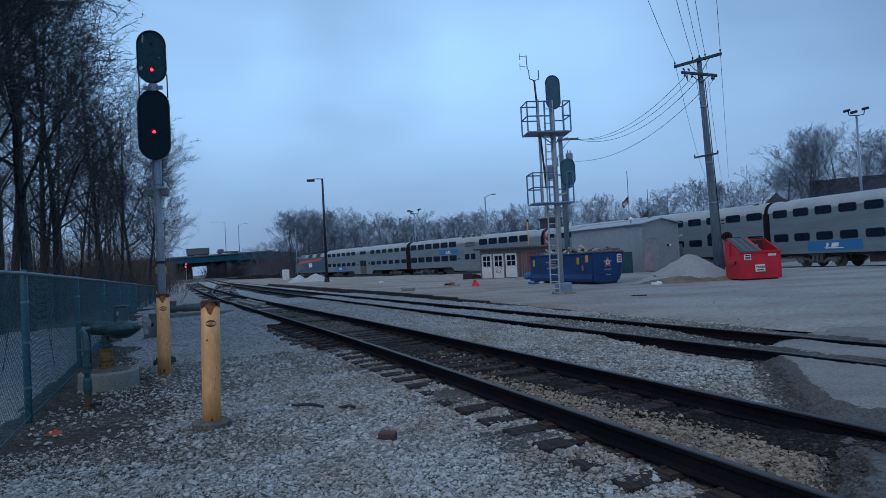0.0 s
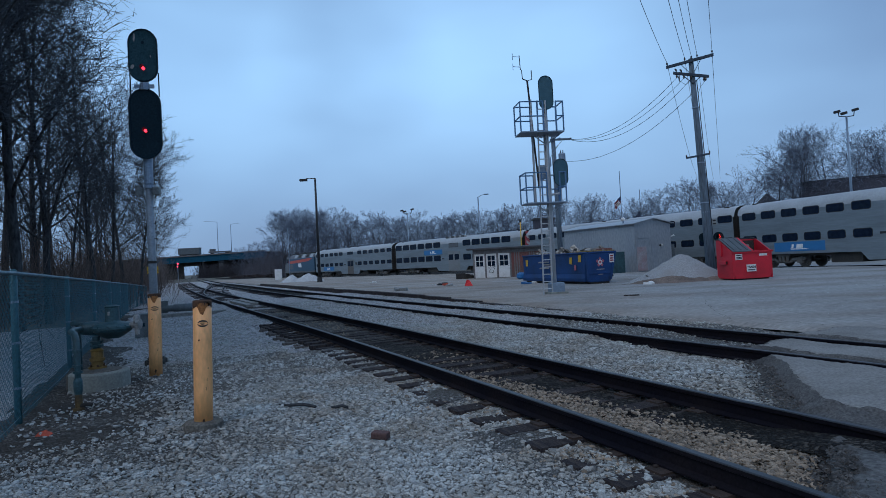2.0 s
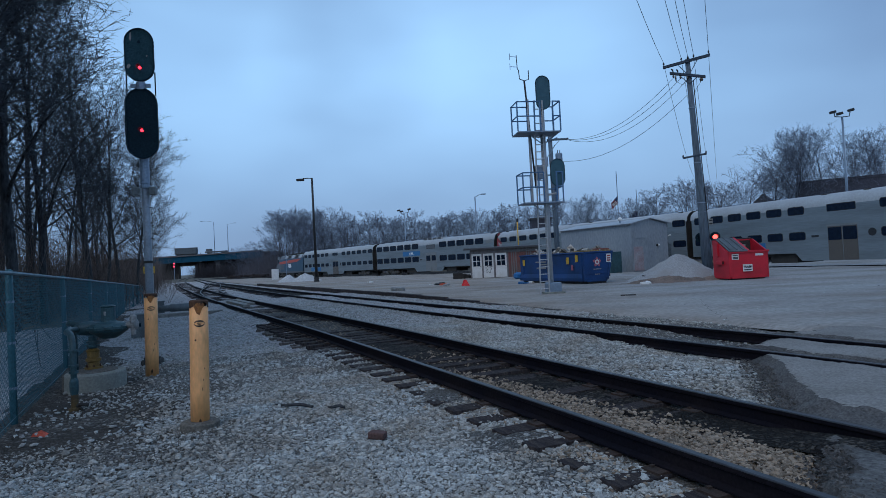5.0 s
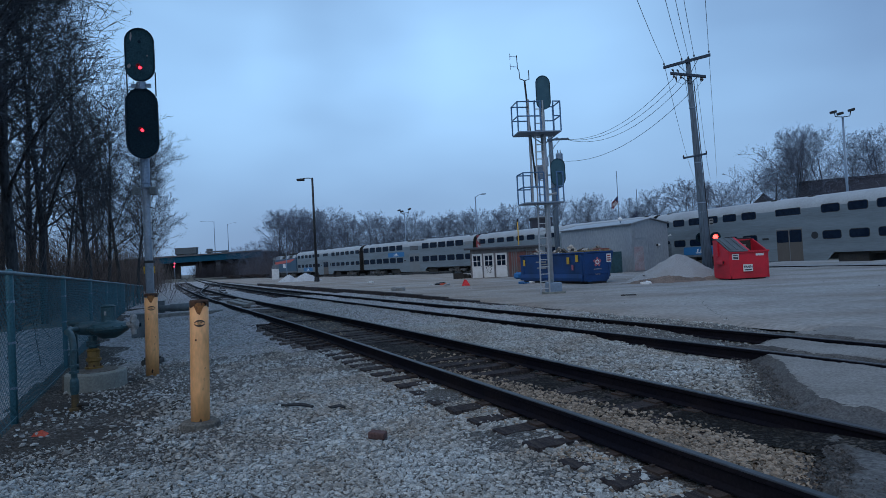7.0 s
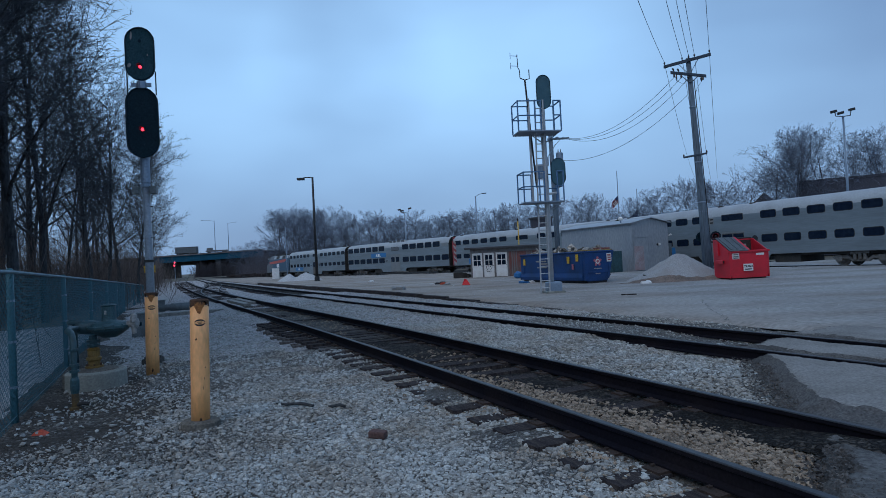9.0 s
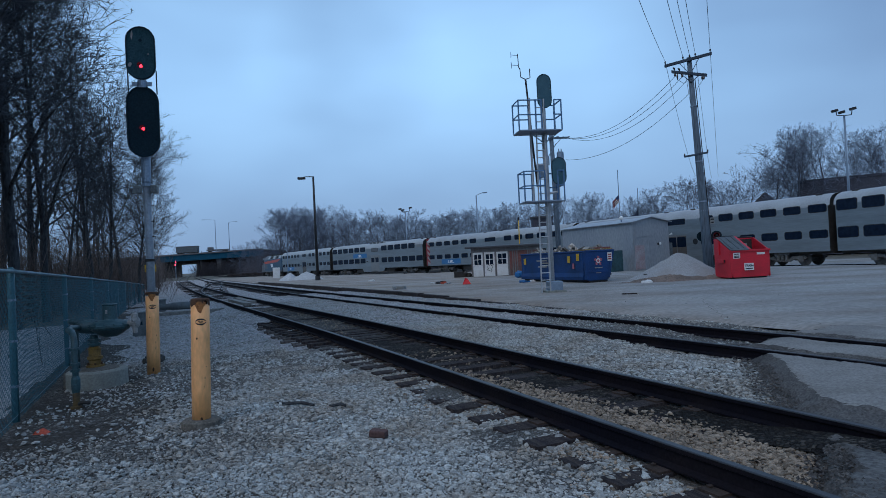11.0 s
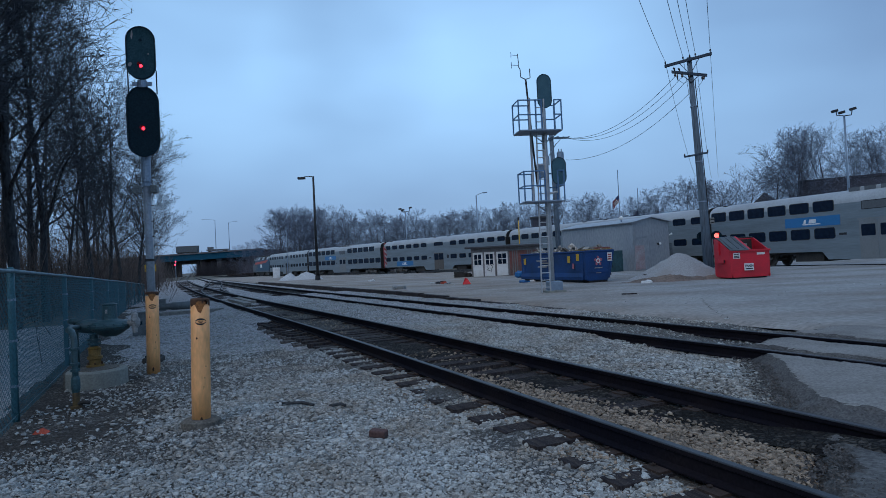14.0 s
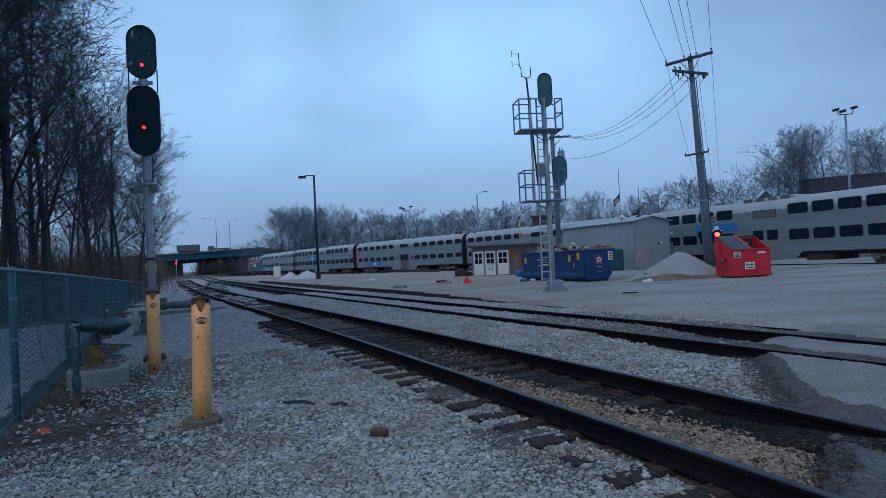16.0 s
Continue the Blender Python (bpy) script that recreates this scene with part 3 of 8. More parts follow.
def crossing():
    """The road over the tracks: asphalt fillings between and beside the rails."""
    def slab(u0, u1, v0, v1, z, mat, label, wave, seed, skew=0.0, near=0.0, far=0.0, lip=.5):
        """A slab whose crumbled shoulder (lip metres at its end, near and far along its sides) lies lower than its top."""
        f, k, broken = Form(), 56, []
        rng = random.Random(seed)
        for s in (0, 1):
            for j in range(k + 1):
                v = v0 + (v1 - v0) * j / k
                edge = u1 + skew * (v - v0) + wave * (noise.noise(Vector((v * 1.3, seed, 0))) + .5 * noise.noise(Vector((v * 4.0, seed, 3)))) + rng.uniform(-.04, .04)
                steps = [u0, -4.0] + [edge - 4.0 + .2 * i for i in range(13)] + [edge - 1.5 + .0625 * i for i in range(25)]
                for u in steps:
                    rag = .16 * noise.noise(Vector((u * 1.6, v * 1.6, seed))) + .10 * noise.noise(Vector((u * 6, v * 6, seed + 4)))
                    gone = (edge - u) / lip
                    if near:
                        gone = min(gone, (v - v0 + .02) / near)
                    if far:
                        gone = min(gone, (v1 - v + .02) / far)
                    gone += rag * 1.3
                    e = max(0.0, min(1.0, 1.6 - gone))
                    drop = -.025 * max(0.0, min(1.0, (1.08 - gone) / .12)) - .15 * max(0.0, 1 - (edge - u) / (lip * 1.4)) ** 1.8 - .05 * max(0.0, min(1.0, 1 - gone)) ** 1.2
                    h = .012 * noise.noise(Vector((u, v, seed))) + .035 * e * noise.noise(Vector((u * 5, v * 5, seed))) + .035 * e * noise.noise(Vector((u * 14, v * 14, seed)))
                    f.v.append(tuple(uv(u, v, z + drop + h - .25 * s)))
                    broken.append(gone < 1.04)
        m = 40
        half = (k + 1) * m
        for j in range(k):
            for i in range(m - 1):
                a = j * m + i
                f.f.append((a, a + 1, a + m + 1, a + m))
                f.f.append((half + a, half + a + m, half + a + m + 1, half + a + 1))
        ob = whole("crossing_slab", f, mat, Matrix(), label, "asphalt crossing", "road crossing", "structure", smooth=True)
        ob.data.materials.append(M_asphalt_mid)
        for p in ob.data.polygons:
            if sum(broken[x] for x in p.vertices) > 1:
                p.material_index = 1
        return ob

    slab(-16, 2.44, 3.52, 4.80, .145, M_asphalt_rough, "dark rough asphalt filling between the rails", .16, 3, .74, 0, .34, .24)
    slab(-16, 3.66, 5.06, 7.50, .170, M_asphalt, "worn grey asphalt crossing between two tracks", .14, 5, .95, .46, .10, .34)
    slab(-16, 6.72, 7.72, 8.92, .165, M_asphalt, "worn grey asphalt filling between the rails", .2, 8, 0, .2, .2, .3)
    slab(-16, 7.2, 9.14, 10.75, .165, M_asphalt, "worn grey asphalt apron of the road crossing", .3, 11, 0, .3, 0, .5)
    slab(-16, 1.2, 1.2, 3.28, .12, M_asphalt, "worn grey asphalt apron beside the rail", .3, 14)


RAIL = [(-.070, -.17), (.070, -.17), (.070, -.155), (.016, -.135), (.010, -.05), (.035, -.038), (.036, -.008), (-.036, -.008), (-.035, -.038), (-.010, -.05), (-.016, -.135), (-.070, -.155)]
HEAD = [(-.036, -.008), (.036, -.008), (.034, -.002), (.026, .002), (-.026, .002), (-.034, -.002)]


def track(line, headings, label, ties, top=.17, rails=True, tie_span=2.6, boards=M_tie, seed=1, gauge=1.505, polished=True, plates=0):
    """Two rails and their cross-ties along a line of points. ties: distances along the line."""
    th = thing("railway_track", Matrix(), label, "railway track", "railway tracks", "structure")
    for side in (-1, 1):
        pts = [(x + side * gauge / 2 * math.cos(h), y - side * gauge / 2 * math.sin(h), z + top) for (x, y, z), h in zip(line, headings)]
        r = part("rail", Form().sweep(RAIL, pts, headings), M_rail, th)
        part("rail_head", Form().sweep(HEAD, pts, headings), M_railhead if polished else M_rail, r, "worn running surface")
    rng = random.Random(seed)
    ln = [0.0]
    for a, b in zip(line, line[1:]):
        ln.append(ln[-1] + (Vector(b) - Vector(a)).length)
    shared = [Form().box(-.115 - .006 * k, .11, -tie_span / 2 + .03 * k, tie_span / 2, -.16, 0).mesh("tie", boards) for k in range(3)]
    far = Form()
    plate = Form()
    for side in (-1, 1):
        y = side * gauge / 2
        plate.box(-.09, .09, y - .17, y + .17, 0, .018)
        for x, e in ((-.05, -.10), (.05, .10)):
            plate.box(x - .014, x + .014, y + e - .018, y + e + .018, .01, .034)
    plate = plate.mesh("tie_plate", M_plate)
    for k, s in enumerate(ties):
        i = max(j for j in range(len(ln)) if ln[j] <= s + 1e-6)
        i = min(i, len(line) - 2)
        t = (s - ln[i]) / (ln[i + 1] - ln[i])
        p = Vector(line[i]).lerp(Vector(line[i + 1]), t)
        h = headings[i] + (headings[i + 1] - headings[i]) * t + rng.uniform(-.03, .03)
        m = Matrix.Translation((p.x, p.y, p.z + top - .182 + rng.uniform(-.018, .006))) @ Matrix.Rotation(math.pi / 2 - h, 4, "Z")
        if k < 110:
            ob = new("tie", shared[k % 3])
            ob.parent, ob.matrix_basis = th, m
            if k < plates:
                tp = new("tie_plate", plate)
                tp.parent = ob
        else:
            far.box(-.115, .11, -tie_span / 2, tie_span / 2, -.16, 0, m)
    if far.v:
        tagged(part("ties", far, boards, th), kind="stuff")
    return th


def bend(points, n=24):
    """A smooth line in plan through points given along and across the tracks."""
    pts = []
    for i in range(len(points) - 1):
        p0, p1, p2, p3 = (points[max(0, min(len(points) - 1, i + k))] for k in (-1, 0, 1, 2))
        for j in range(n):
            t = j / n
            q = [.5 * (2 * b + (c - a) * t + (2 * a - 5 * b + 4 * c - d) * t * t + (3 * b - a - 3 * c + d) * t ** 3) for a, b, c, d in zip(p0, p1, p2, p3)]
            pts.append(tuple(uv(*q)))
    pts.append(tuple(uv(*points[-1])))
    hs = []
    for i in range(len(pts)):
        d = Vector(pts[min(i + 1, len(pts) - 1)]) - Vector(pts[max(i - 1, 0)])
        hs.append(math.atan2(d.x, d.y))
    return pts, hs


def tracks():
    pts, hs = bend([(-12, 4.17), (0, 4.17), (12, 4.15), (20, 3.98), (30, 3.70), (42, 3.47), (60, 3.40), (85, 3.52), (120, 4.3), (170, 6.0), (225, 8.6), (290, 12.1), (340, 15.0)], 7)
    track(pts, hs, "near main track with dark rusty rails and old ties", [12.3 + .53 * i for i in range(250)], seed=3, plates=45)
    pts, hs = bend([(-12, 8.68), (0, 8.44), (20, 7.92), (42, 7.62), (75, 7.72), (100, 7.95), (150, 9.3), (210, 11.7), (290, 16.2)], 8)
    track(pts, hs, "second track with dark rusty rails in ballast", [17.5 + .53 * i for i in range(180)], seed=5)
    pts, hs = bend([(34, 3.58), (48, 3.72), (60, 4.5), (74, 5.9), (88, 7.1), (102, 7.9)], 8)
    track(pts, hs, "crossover between the two tracks", [2 + .53 * i for i in range(110)], seed=7, top=.168)
    # long switch ties showing left of the near rail
    th = thing("switch_timbers", Matrix(), "row of long dark switch timbers under the near track", "railway tie", kind="structure")
    me = Form().box(-.09, .09, -.95, .85, -.14, 0).mesh("tie", M_tie_brown)
    for i in range(12):
        ob = new("tie", me)
        ob.parent, ob.matrix_basis = th, along(13.5 + .46 * i, 3.46 + .09 * math.sin(i * 2.3), -.062 + .014 * math.sin(i * 4.7), 90 + 2.5 * math.sin(i * 3.1))
    # pale boards inside the far gauge
    th = thing("switch_boards", Matrix(), "pale weathered planks lying between the rails at the switch", "plank", kind="structure")
    for i in range(3):
        part("plank", Form().box(-.16, .16, 0, 5.5, -.05, .09, along(29.5 + 1.4 * i, 3.75 + .42 * i, .02, 2)), M_timber, th)
    # black timber edging that holds the yard up
    th = thing("timber_edging", Matrix(), "line of black creosoted timbers along the yard edge", "timber edging", kind="structure")
    for i, top in enumerate((.17, .12, .07, .04)):
        part("timber", Form().box(-.12, .12, -1.28, 1.28, -.1, top, along(23.4 - 2.6 * i, 10.45, .02, .6 * (i % 2))), M_tie, th)
    rng = random.Random(9)
    for i in range(18):
        part("timber", Form().box(-.13, .13, -1.28, 1.28, -.1, .20 + rng.uniform(-.015, .015), along(26 + 2.6 * i, 10.45 + rng.uniform(-.03, .03), .02, rng.uniform(-.6, .6))), M_tie, th)


# ---------------------------------------------------------------- loose stones
def gravel():
    rng = np.random.RandomState(4)
    ico_v = np.array([(0, 0, 1), (.894, 0, .447), (.276, .851, .447), (-.724, .526, .447), (-.724, -.526, .447), (.276, -.851, .447),
                      (.724, .526, -.447), (-.276, .851, -.447), (-.894, 0, -.447), (-.276, -.851, -.447), (.724, -.526, -.447), (0, 0, -1)])
    ico_f = np.array([(0, i, i % 5 + 1) for i in range(1, 6)] + [(i, i + 5, i % 5 + 1) for i in range(1, 6)] + [(i % 5 + 1, i + 5, i % 5 + 6) for i in range(1, 6)] + [(11, i % 5 + 6, i + 5) for i in range(1, 6)])
    ico_f = ico_f[:15]  # the undersides of all stones lie buried
    oct_v = np.array([(1, 0, -.35), (0, 1, -.35), (-1, 0, -.35), (0, -1, -.35), (0, 0, 1)], float)
    oct_f = np.array([(0, 1, 4), (1, 2, 4), (2, 3, 4), (3, 0, 4)])

    box_v = np.array([(x, y, z) for z in (-.7, .7) for y in (-.75, .75) for x in (-.75, .75)])
    box_f = np.array([(4, 5, 7), (4, 7, 6), (0, 1, 5), (0, 5, 4), (2, 6, 7), (2, 7, 3), (0, 4, 6), (0, 6, 2), (1, 3, 7), (1, 7, 5)])

    def heap(name, label, material, count, u0, u1, v0, v1, size, base_v, base_f, keep=None, z=0.0, sink=.34):
        u, v = rng.uniform(u0, u1, count), rng.uniform(v0, v1, count)
        near = UD.y * u + VD.y * v > 3.5
        u, v = u[near], v[near]
        if keep is not None:
            k = keep(u, v)
            u, v = u[k], v[k]
        n = len(u)
        s = np.minimum(size * np.exp(rng.normal(0, .48, n)), size * 2.1)
        s = s * np.where(v < .9, .84, 1.0)
        sc = np.stack([s, s * rng.uniform(.58, 1.0, n), s * rng.uniform(.36, .68, n)], 1)
        shape = base_v[None] * sc[:, None] * rng.uniform(.62, 1.2, (n, len(base_v), 1)) * rng.uniform(.82, 1.18, (n, len(base_v), 3))
        a, b = rng.uniform(0, 2 * np.pi, n), rng.normal(0, .35, n)
        x, y, zz = shape[..., 0], shape[..., 1], shape[..., 2]
        y, zz = y * np.cos(b)[:, None] - zz * np.sin(b)[:, None], y * np.sin(b)[:, None] + zz * np.cos(b)[:, None]
        x, y = x * np.cos(a)[:, None] - y * np.sin(a)[:, None], x * np.sin(a)[:, None] + y * np.cos(a)[:, None]
        px, py = UD.x * u + VD.x * v, UD.y * u + VD.y * v
        pz = np.array([noise.noise(Vector((p, q, 0)) * .7) * .035 + noise.noise(Vector((p, q, 0)) * 2.9) * .0175 for p, q in zip(px, py)])
        pz += z - .012 * np.clip((v - 3.0) / .22, 0, 1) * ((v < 3.4) & (u < 14)) - .05 * np.clip((left_rail(u) - .1 - v) / .6, 0, 1) + .06 * ((u > 19.3) & (v > left_rail(u) - .9) & (v < left_rail(u) - .1)) - .05 * ((u > 12.5) & (u < 19.3) & (v > 2.35) & (v < 3.3)) + np.where((v > 5.2) & (v < 7.3), .05 * np.sin((v - 5.2) / 2.1 * np.pi), 0)
        pz += np.where(v < .3, .011, 0)  # over the trodden dirt
        pz += np.where((v > 6.6) & (v < 10.5), .085 * np.clip((v - 6.6) / .5, 0, 1) * np.clip((u - 7.5) / 2, 0, 1), 0)
        verts = np.stack([x + px[:, None], y + py[:, None], zz + (pz - .02 + sc[:, 2] * sink)[:, None]], 2).reshape(-1, 3)
        faces = (base_f[None] + (np.arange(n) * len(base_v))[:, None, None]).reshape(-1, 3)
        me = bpy.data.meshes.new(name)
        me.vertices.add(len(verts))
        me.vertices.foreach_set("co", verts.ravel())
        me.loops.add(len(faces) * 3)
        me.loops.foreach_set("vertex_index", faces.ravel())
        me.polygons.add(len(faces))
        me.polygons.foreach_set("loop_start", np.arange(len(faces)) * 3)
        me.polygons.foreach_set("loop_total", np.full(len(faces), 3))
        me.update(calc_edges=True)
        me.shade_flat()
        me.materials.append(material)
        tagged(new(name, me), label, "gravel", "", "stuff")

    def patchy(u, v):  # thinner where the dirt shows by the fence
        p = np.array([noise.noise(Vector((a * .5, b * .5, 7))) for a, b in zip(u, v)])
        soil = np.array([bare_edge(a) for a in u]) + .25 * p
        if_soil = (v < soil) & (u > 7.3) & (rng.uniform(0, 1, len(u)) < np.where(v < -.95, .85, .5))
        bare = if_soil | (u > 12.4) & (u < 19.4) & (v > 2.4) & (rng.uniform(0, 1, len(u)) < .72)
        return ((p * 1.2 + np.where(u < 7.3, .30, .42) * np.clip((v - .5) / 1.2, -1, 1) + rng.uniform(-.45, .45, len(u))) > -.24) & ~bare

    heap("loose_ballast", "grey and pale crushed limestone ballast beside the track", M_stone, 35000, 1.4, 5.0, -1.1, 3.3, .0150, ico_v, ico_f, patchy)
    heap("loose_ballast", "fine grey gravel between the ballast stones", M_stone, 34000, 1.6, 6.8, -1.3, 3.25, .0095, oct_v, oct_f, patchy, .0)
    heap("loose_ballast", "larger pale limestone lumps scattered along the fence", M_stone, 900, 2.0, 9.0, -1.45, 1.5, .028, ico_v, ico_f, lambda u, v: rng.uniform(0, 1, len(u)) < .35 + .5 * (v < .6), 0.0, .6)
    heap("loose_ballast", "larger pale limestone lumps among the ballast", M_stone, 700, 2.0, 8.0, 1.2, 3.25, .024, ico_v, ico_f, None, 0.0, .65)
    heap("loose_ballast", "grey and pale crushed limestone ballast beside the track", M_stone, 34000, 5.0, 9.5, -1.5, 3.3, .0160, box_v, box_f, patchy)
    heap("loose_ballast", "grey and pale crushed limestone ballast beside the track", M_stone, 12000, 9.5, 26, -1.2, 3.3, .022, oct_v, oct_f, patchy)
    heap("loose_ballast", "grey and pale crushed limestone ballast beside the track", M_stone, 9000, 9.5, 14.0, -1.4, 3.3, .021, oct_v, oct_f, patchy)
    heap("loose_ballast", "grey crushed limestone ballast between the tracks", M_stone, 20000, 4.0, 11, 5.05, 7.5, .0165, box_v, box_f, lambda u, v: u > 3.72 + .95 * (v - 5.06) + rng.uniform(-.1, .3, len(u)))
    heap("loose_ballast", "grey crushed limestone ballast between the tracks", M_stone, 9000, 9.5, 14.5, 5.05, 7.3, .0195, oct_v, oct_f)
    heap("loose_ballast", "grey crushed limestone ballast between the tracks", M_stone, 10000, 11, 30, 5.05, 7.35, .022, oct_v, oct_f)
    heap("loose_ballast", "tan stained ballast stones between the rails", M_stone_tan, 21000, 2.0, 8.5, 3.48, 4.6, .0155, ico_v, ico_f, lambda u, v: (v < 4.55 - .13 * (u - 2.2) + rng.uniform(-.25, .25, len(u))) & (u > 2.36 + .72 * (v - 3.48)) & (rng.uniform(0, 1, len(u)) < 1.5 - .14 * u), .03)
    heap("loose_ballast", "tan stained ballast stones along the rail", M_stone_tan, 3400, 1.5, 9, 2.6, 3.30, .0150, ico_v, ico_f, lambda u, v: rng.uniform(0, 1, len(u)) < (v - 2.5) / .7, .0)
    heap("loose_ballast", "grey ballast stones beside the second track", M_stone, 8000, 8.5, 30, 6.9, 10.45, .022, oct_v, oct_f, lambda u, v: (np.abs(v - np.interp(u, (0, 20, 42), (8.44, 7.92, 7.62))) > .72) | (rng.uniform(0, 1, len(u)) < np.where(u < 17, .6, .1)), .0)
    heap("loose_ballast", "grey ballast stones round the second track", M_stone, 7000, 6.6, 17, 6.95, 10.4, .020, oct_v, oct_f, lambda u, v: (u > 6.4 + .35 * (v - 7)) & ((np.abs(v - np.interp(u, (0, 20, 42), (8.44, 7.92, 7.62))) > .72) | (rng.uniform(0, 1, len(u)) < np.where(u < 17, .6, .1))), .0)
    heap("asphalt_rubble", "broken dark asphalt crumbs along the crossing's edge", M_asphalt_mid, 12000, 2.2, 6.6, 5.1, 7.45, .014, oct_v, oct_f, lambda u, v: (u > 3.38 + .95 * (v - 5.06)) & (u < 3.66 + .95 * (v - 5.06) + .35 * rng.uniform(0, 1, len(u))), .045)
    heap("asphalt_rubble", "broken dark asphalt crumbs between the rails", M_asphalt_mid, 4200, 1.6, 4.2, 3.58, 4.78, .013, oct_v, oct_f, lambda u, v: np.abs(u - (2.34 + .74 * (v - 3.52))) < .2 * rng.uniform(0, 1, len(u)) + .03, .05)
    heap("asphalt_rubble", "loose crumbs lying on the dark asphalt between the rails", M_asphalt_mid, 5200, .6, 2.9, 3.58, 4.5, .011, oct_v, oct_f, lambda u, v: u < 2.3 + .74 * (v - 3.52), .15)
    heap("loose_ballast", "scattered pale stones between the rails", M_stone_tan, 1500, 7, 30, 3.55, 4.78, .022, oct_v, oct_f, lambda u, v: np.array([noise.noise(Vector((a * .5, b, 2))) for a, b in zip(u, v)]) > -.05, .0)
    heap("yard_pebbles", "small stones strewn over the yard", M_stone, 1500, 8, 42, 10.7, 26, .019, oct_v, oct_f, None, .12, .1)
    heap("loose_ballast", "pale greenish stones at the foot of the fence", M_stone, 4500, 1.8, 7.4, -1.60, -.5, .0135, oct_v, oct_f, None, -.005)
    heap("fist_stones", "larger pale stones scattered over the trackside gravel", M_stone, 420, 1.5, 11, -1.3, 2.6, .023, ico_v, ico_f)


# ---------------------------------------------------------------- trackside things
FENCE = [(-5.5, -1.60, 1.80), (-.8, -1.60, 1.79), (4.1, -1.60, 1.77), (9.0, -1.62, 1.75), (13.9, -1.64, 1.68), (19.2, -1.64, 1.60), (24.5, -1.60, 1.50), (29.8, -1.58, 1.42), (34.5, -1.50, 1.33), (39.0, -1.20, 1.19), (43.0, -.80, 1.05)]


def fence():
    """Green chain-link falling gently with the ground: posts, top rail, crossing wires. FENCE: along, across, height of the top."""
    th = thing("chain_link_fence", along(0, -1.62, 0), "green vinyl chain-link fence with round posts", "fence")
    tall, f, step = 1.80, Form(), .075
    pts = [Vector((v + 1.62, u, z)) for u, v, z in FENCE]
    post = Form().tube([(0, 0, -1.95), (0, 0, .03), (0, 0, .05)], [.042, .042, .022], 12).mesh("post", M_teal, True)
    band = Form().tube([(0, 0, -.015), (0, 0, .015)], .047, 12).mesh("band", M_galv)
    for p in pts:
        ob = new("post", post)
        ob.parent, ob.matrix_basis = th, pose(*p)
        for z in (-1.4, -.85, -.35):
            k = new("band", band)
            k.parent, k.matrix_basis = ob, pose(0, 0, z)
    part("top_rail", Form().tube([p + Vector((.03, 0, 0)) for p in pts], .024, 8), M_fence_rail, th, "dull teal-grey top rail")
    part("tension_wire", Form().tube([p + Vector((.03, 0, -tall + .06)) for p in pts], .005, 5), M_teal, th)

    def wire(p, q):
        r = .0021
        d = (q - p).normalized()
        n1, n2 = Vector((r, 0, 0)), d.cross(Vector((1, 0, 0))) * r
        k = len(f.v)
        for e in (p, q):
            f.v.extend([tuple(e + n1), tuple(e - n1 * .5 + n2), tuple(e - n1 * .5 - n2)])
        f.f.extend([(k, k + 1, k + 4, k + 3), (k + 1, k + 2, k + 5, k + 4), (k + 2, k, k + 3, k + 5)])

    h = tall - .03
    for p, q in zip(pts, pts[1:]):
        length = (q - p).length

        def at(s, z):
            return p.lerp(q, s / length) + Vector((.028, 0, z - tall))
        a = -h
        while a < length:
            lo, hi = max(a, 0.0), min(a + h, length)
            if hi > lo:
                wire(at(lo, lo - a), at(hi, hi - a))
                wire(at(lo, h - (lo - a)), at(hi, h - (hi - a)))
            a += step
    tagged(part("wire_mesh", f, M_teal, th, "green vinyl diamond wire mesh"), kind="stuff")


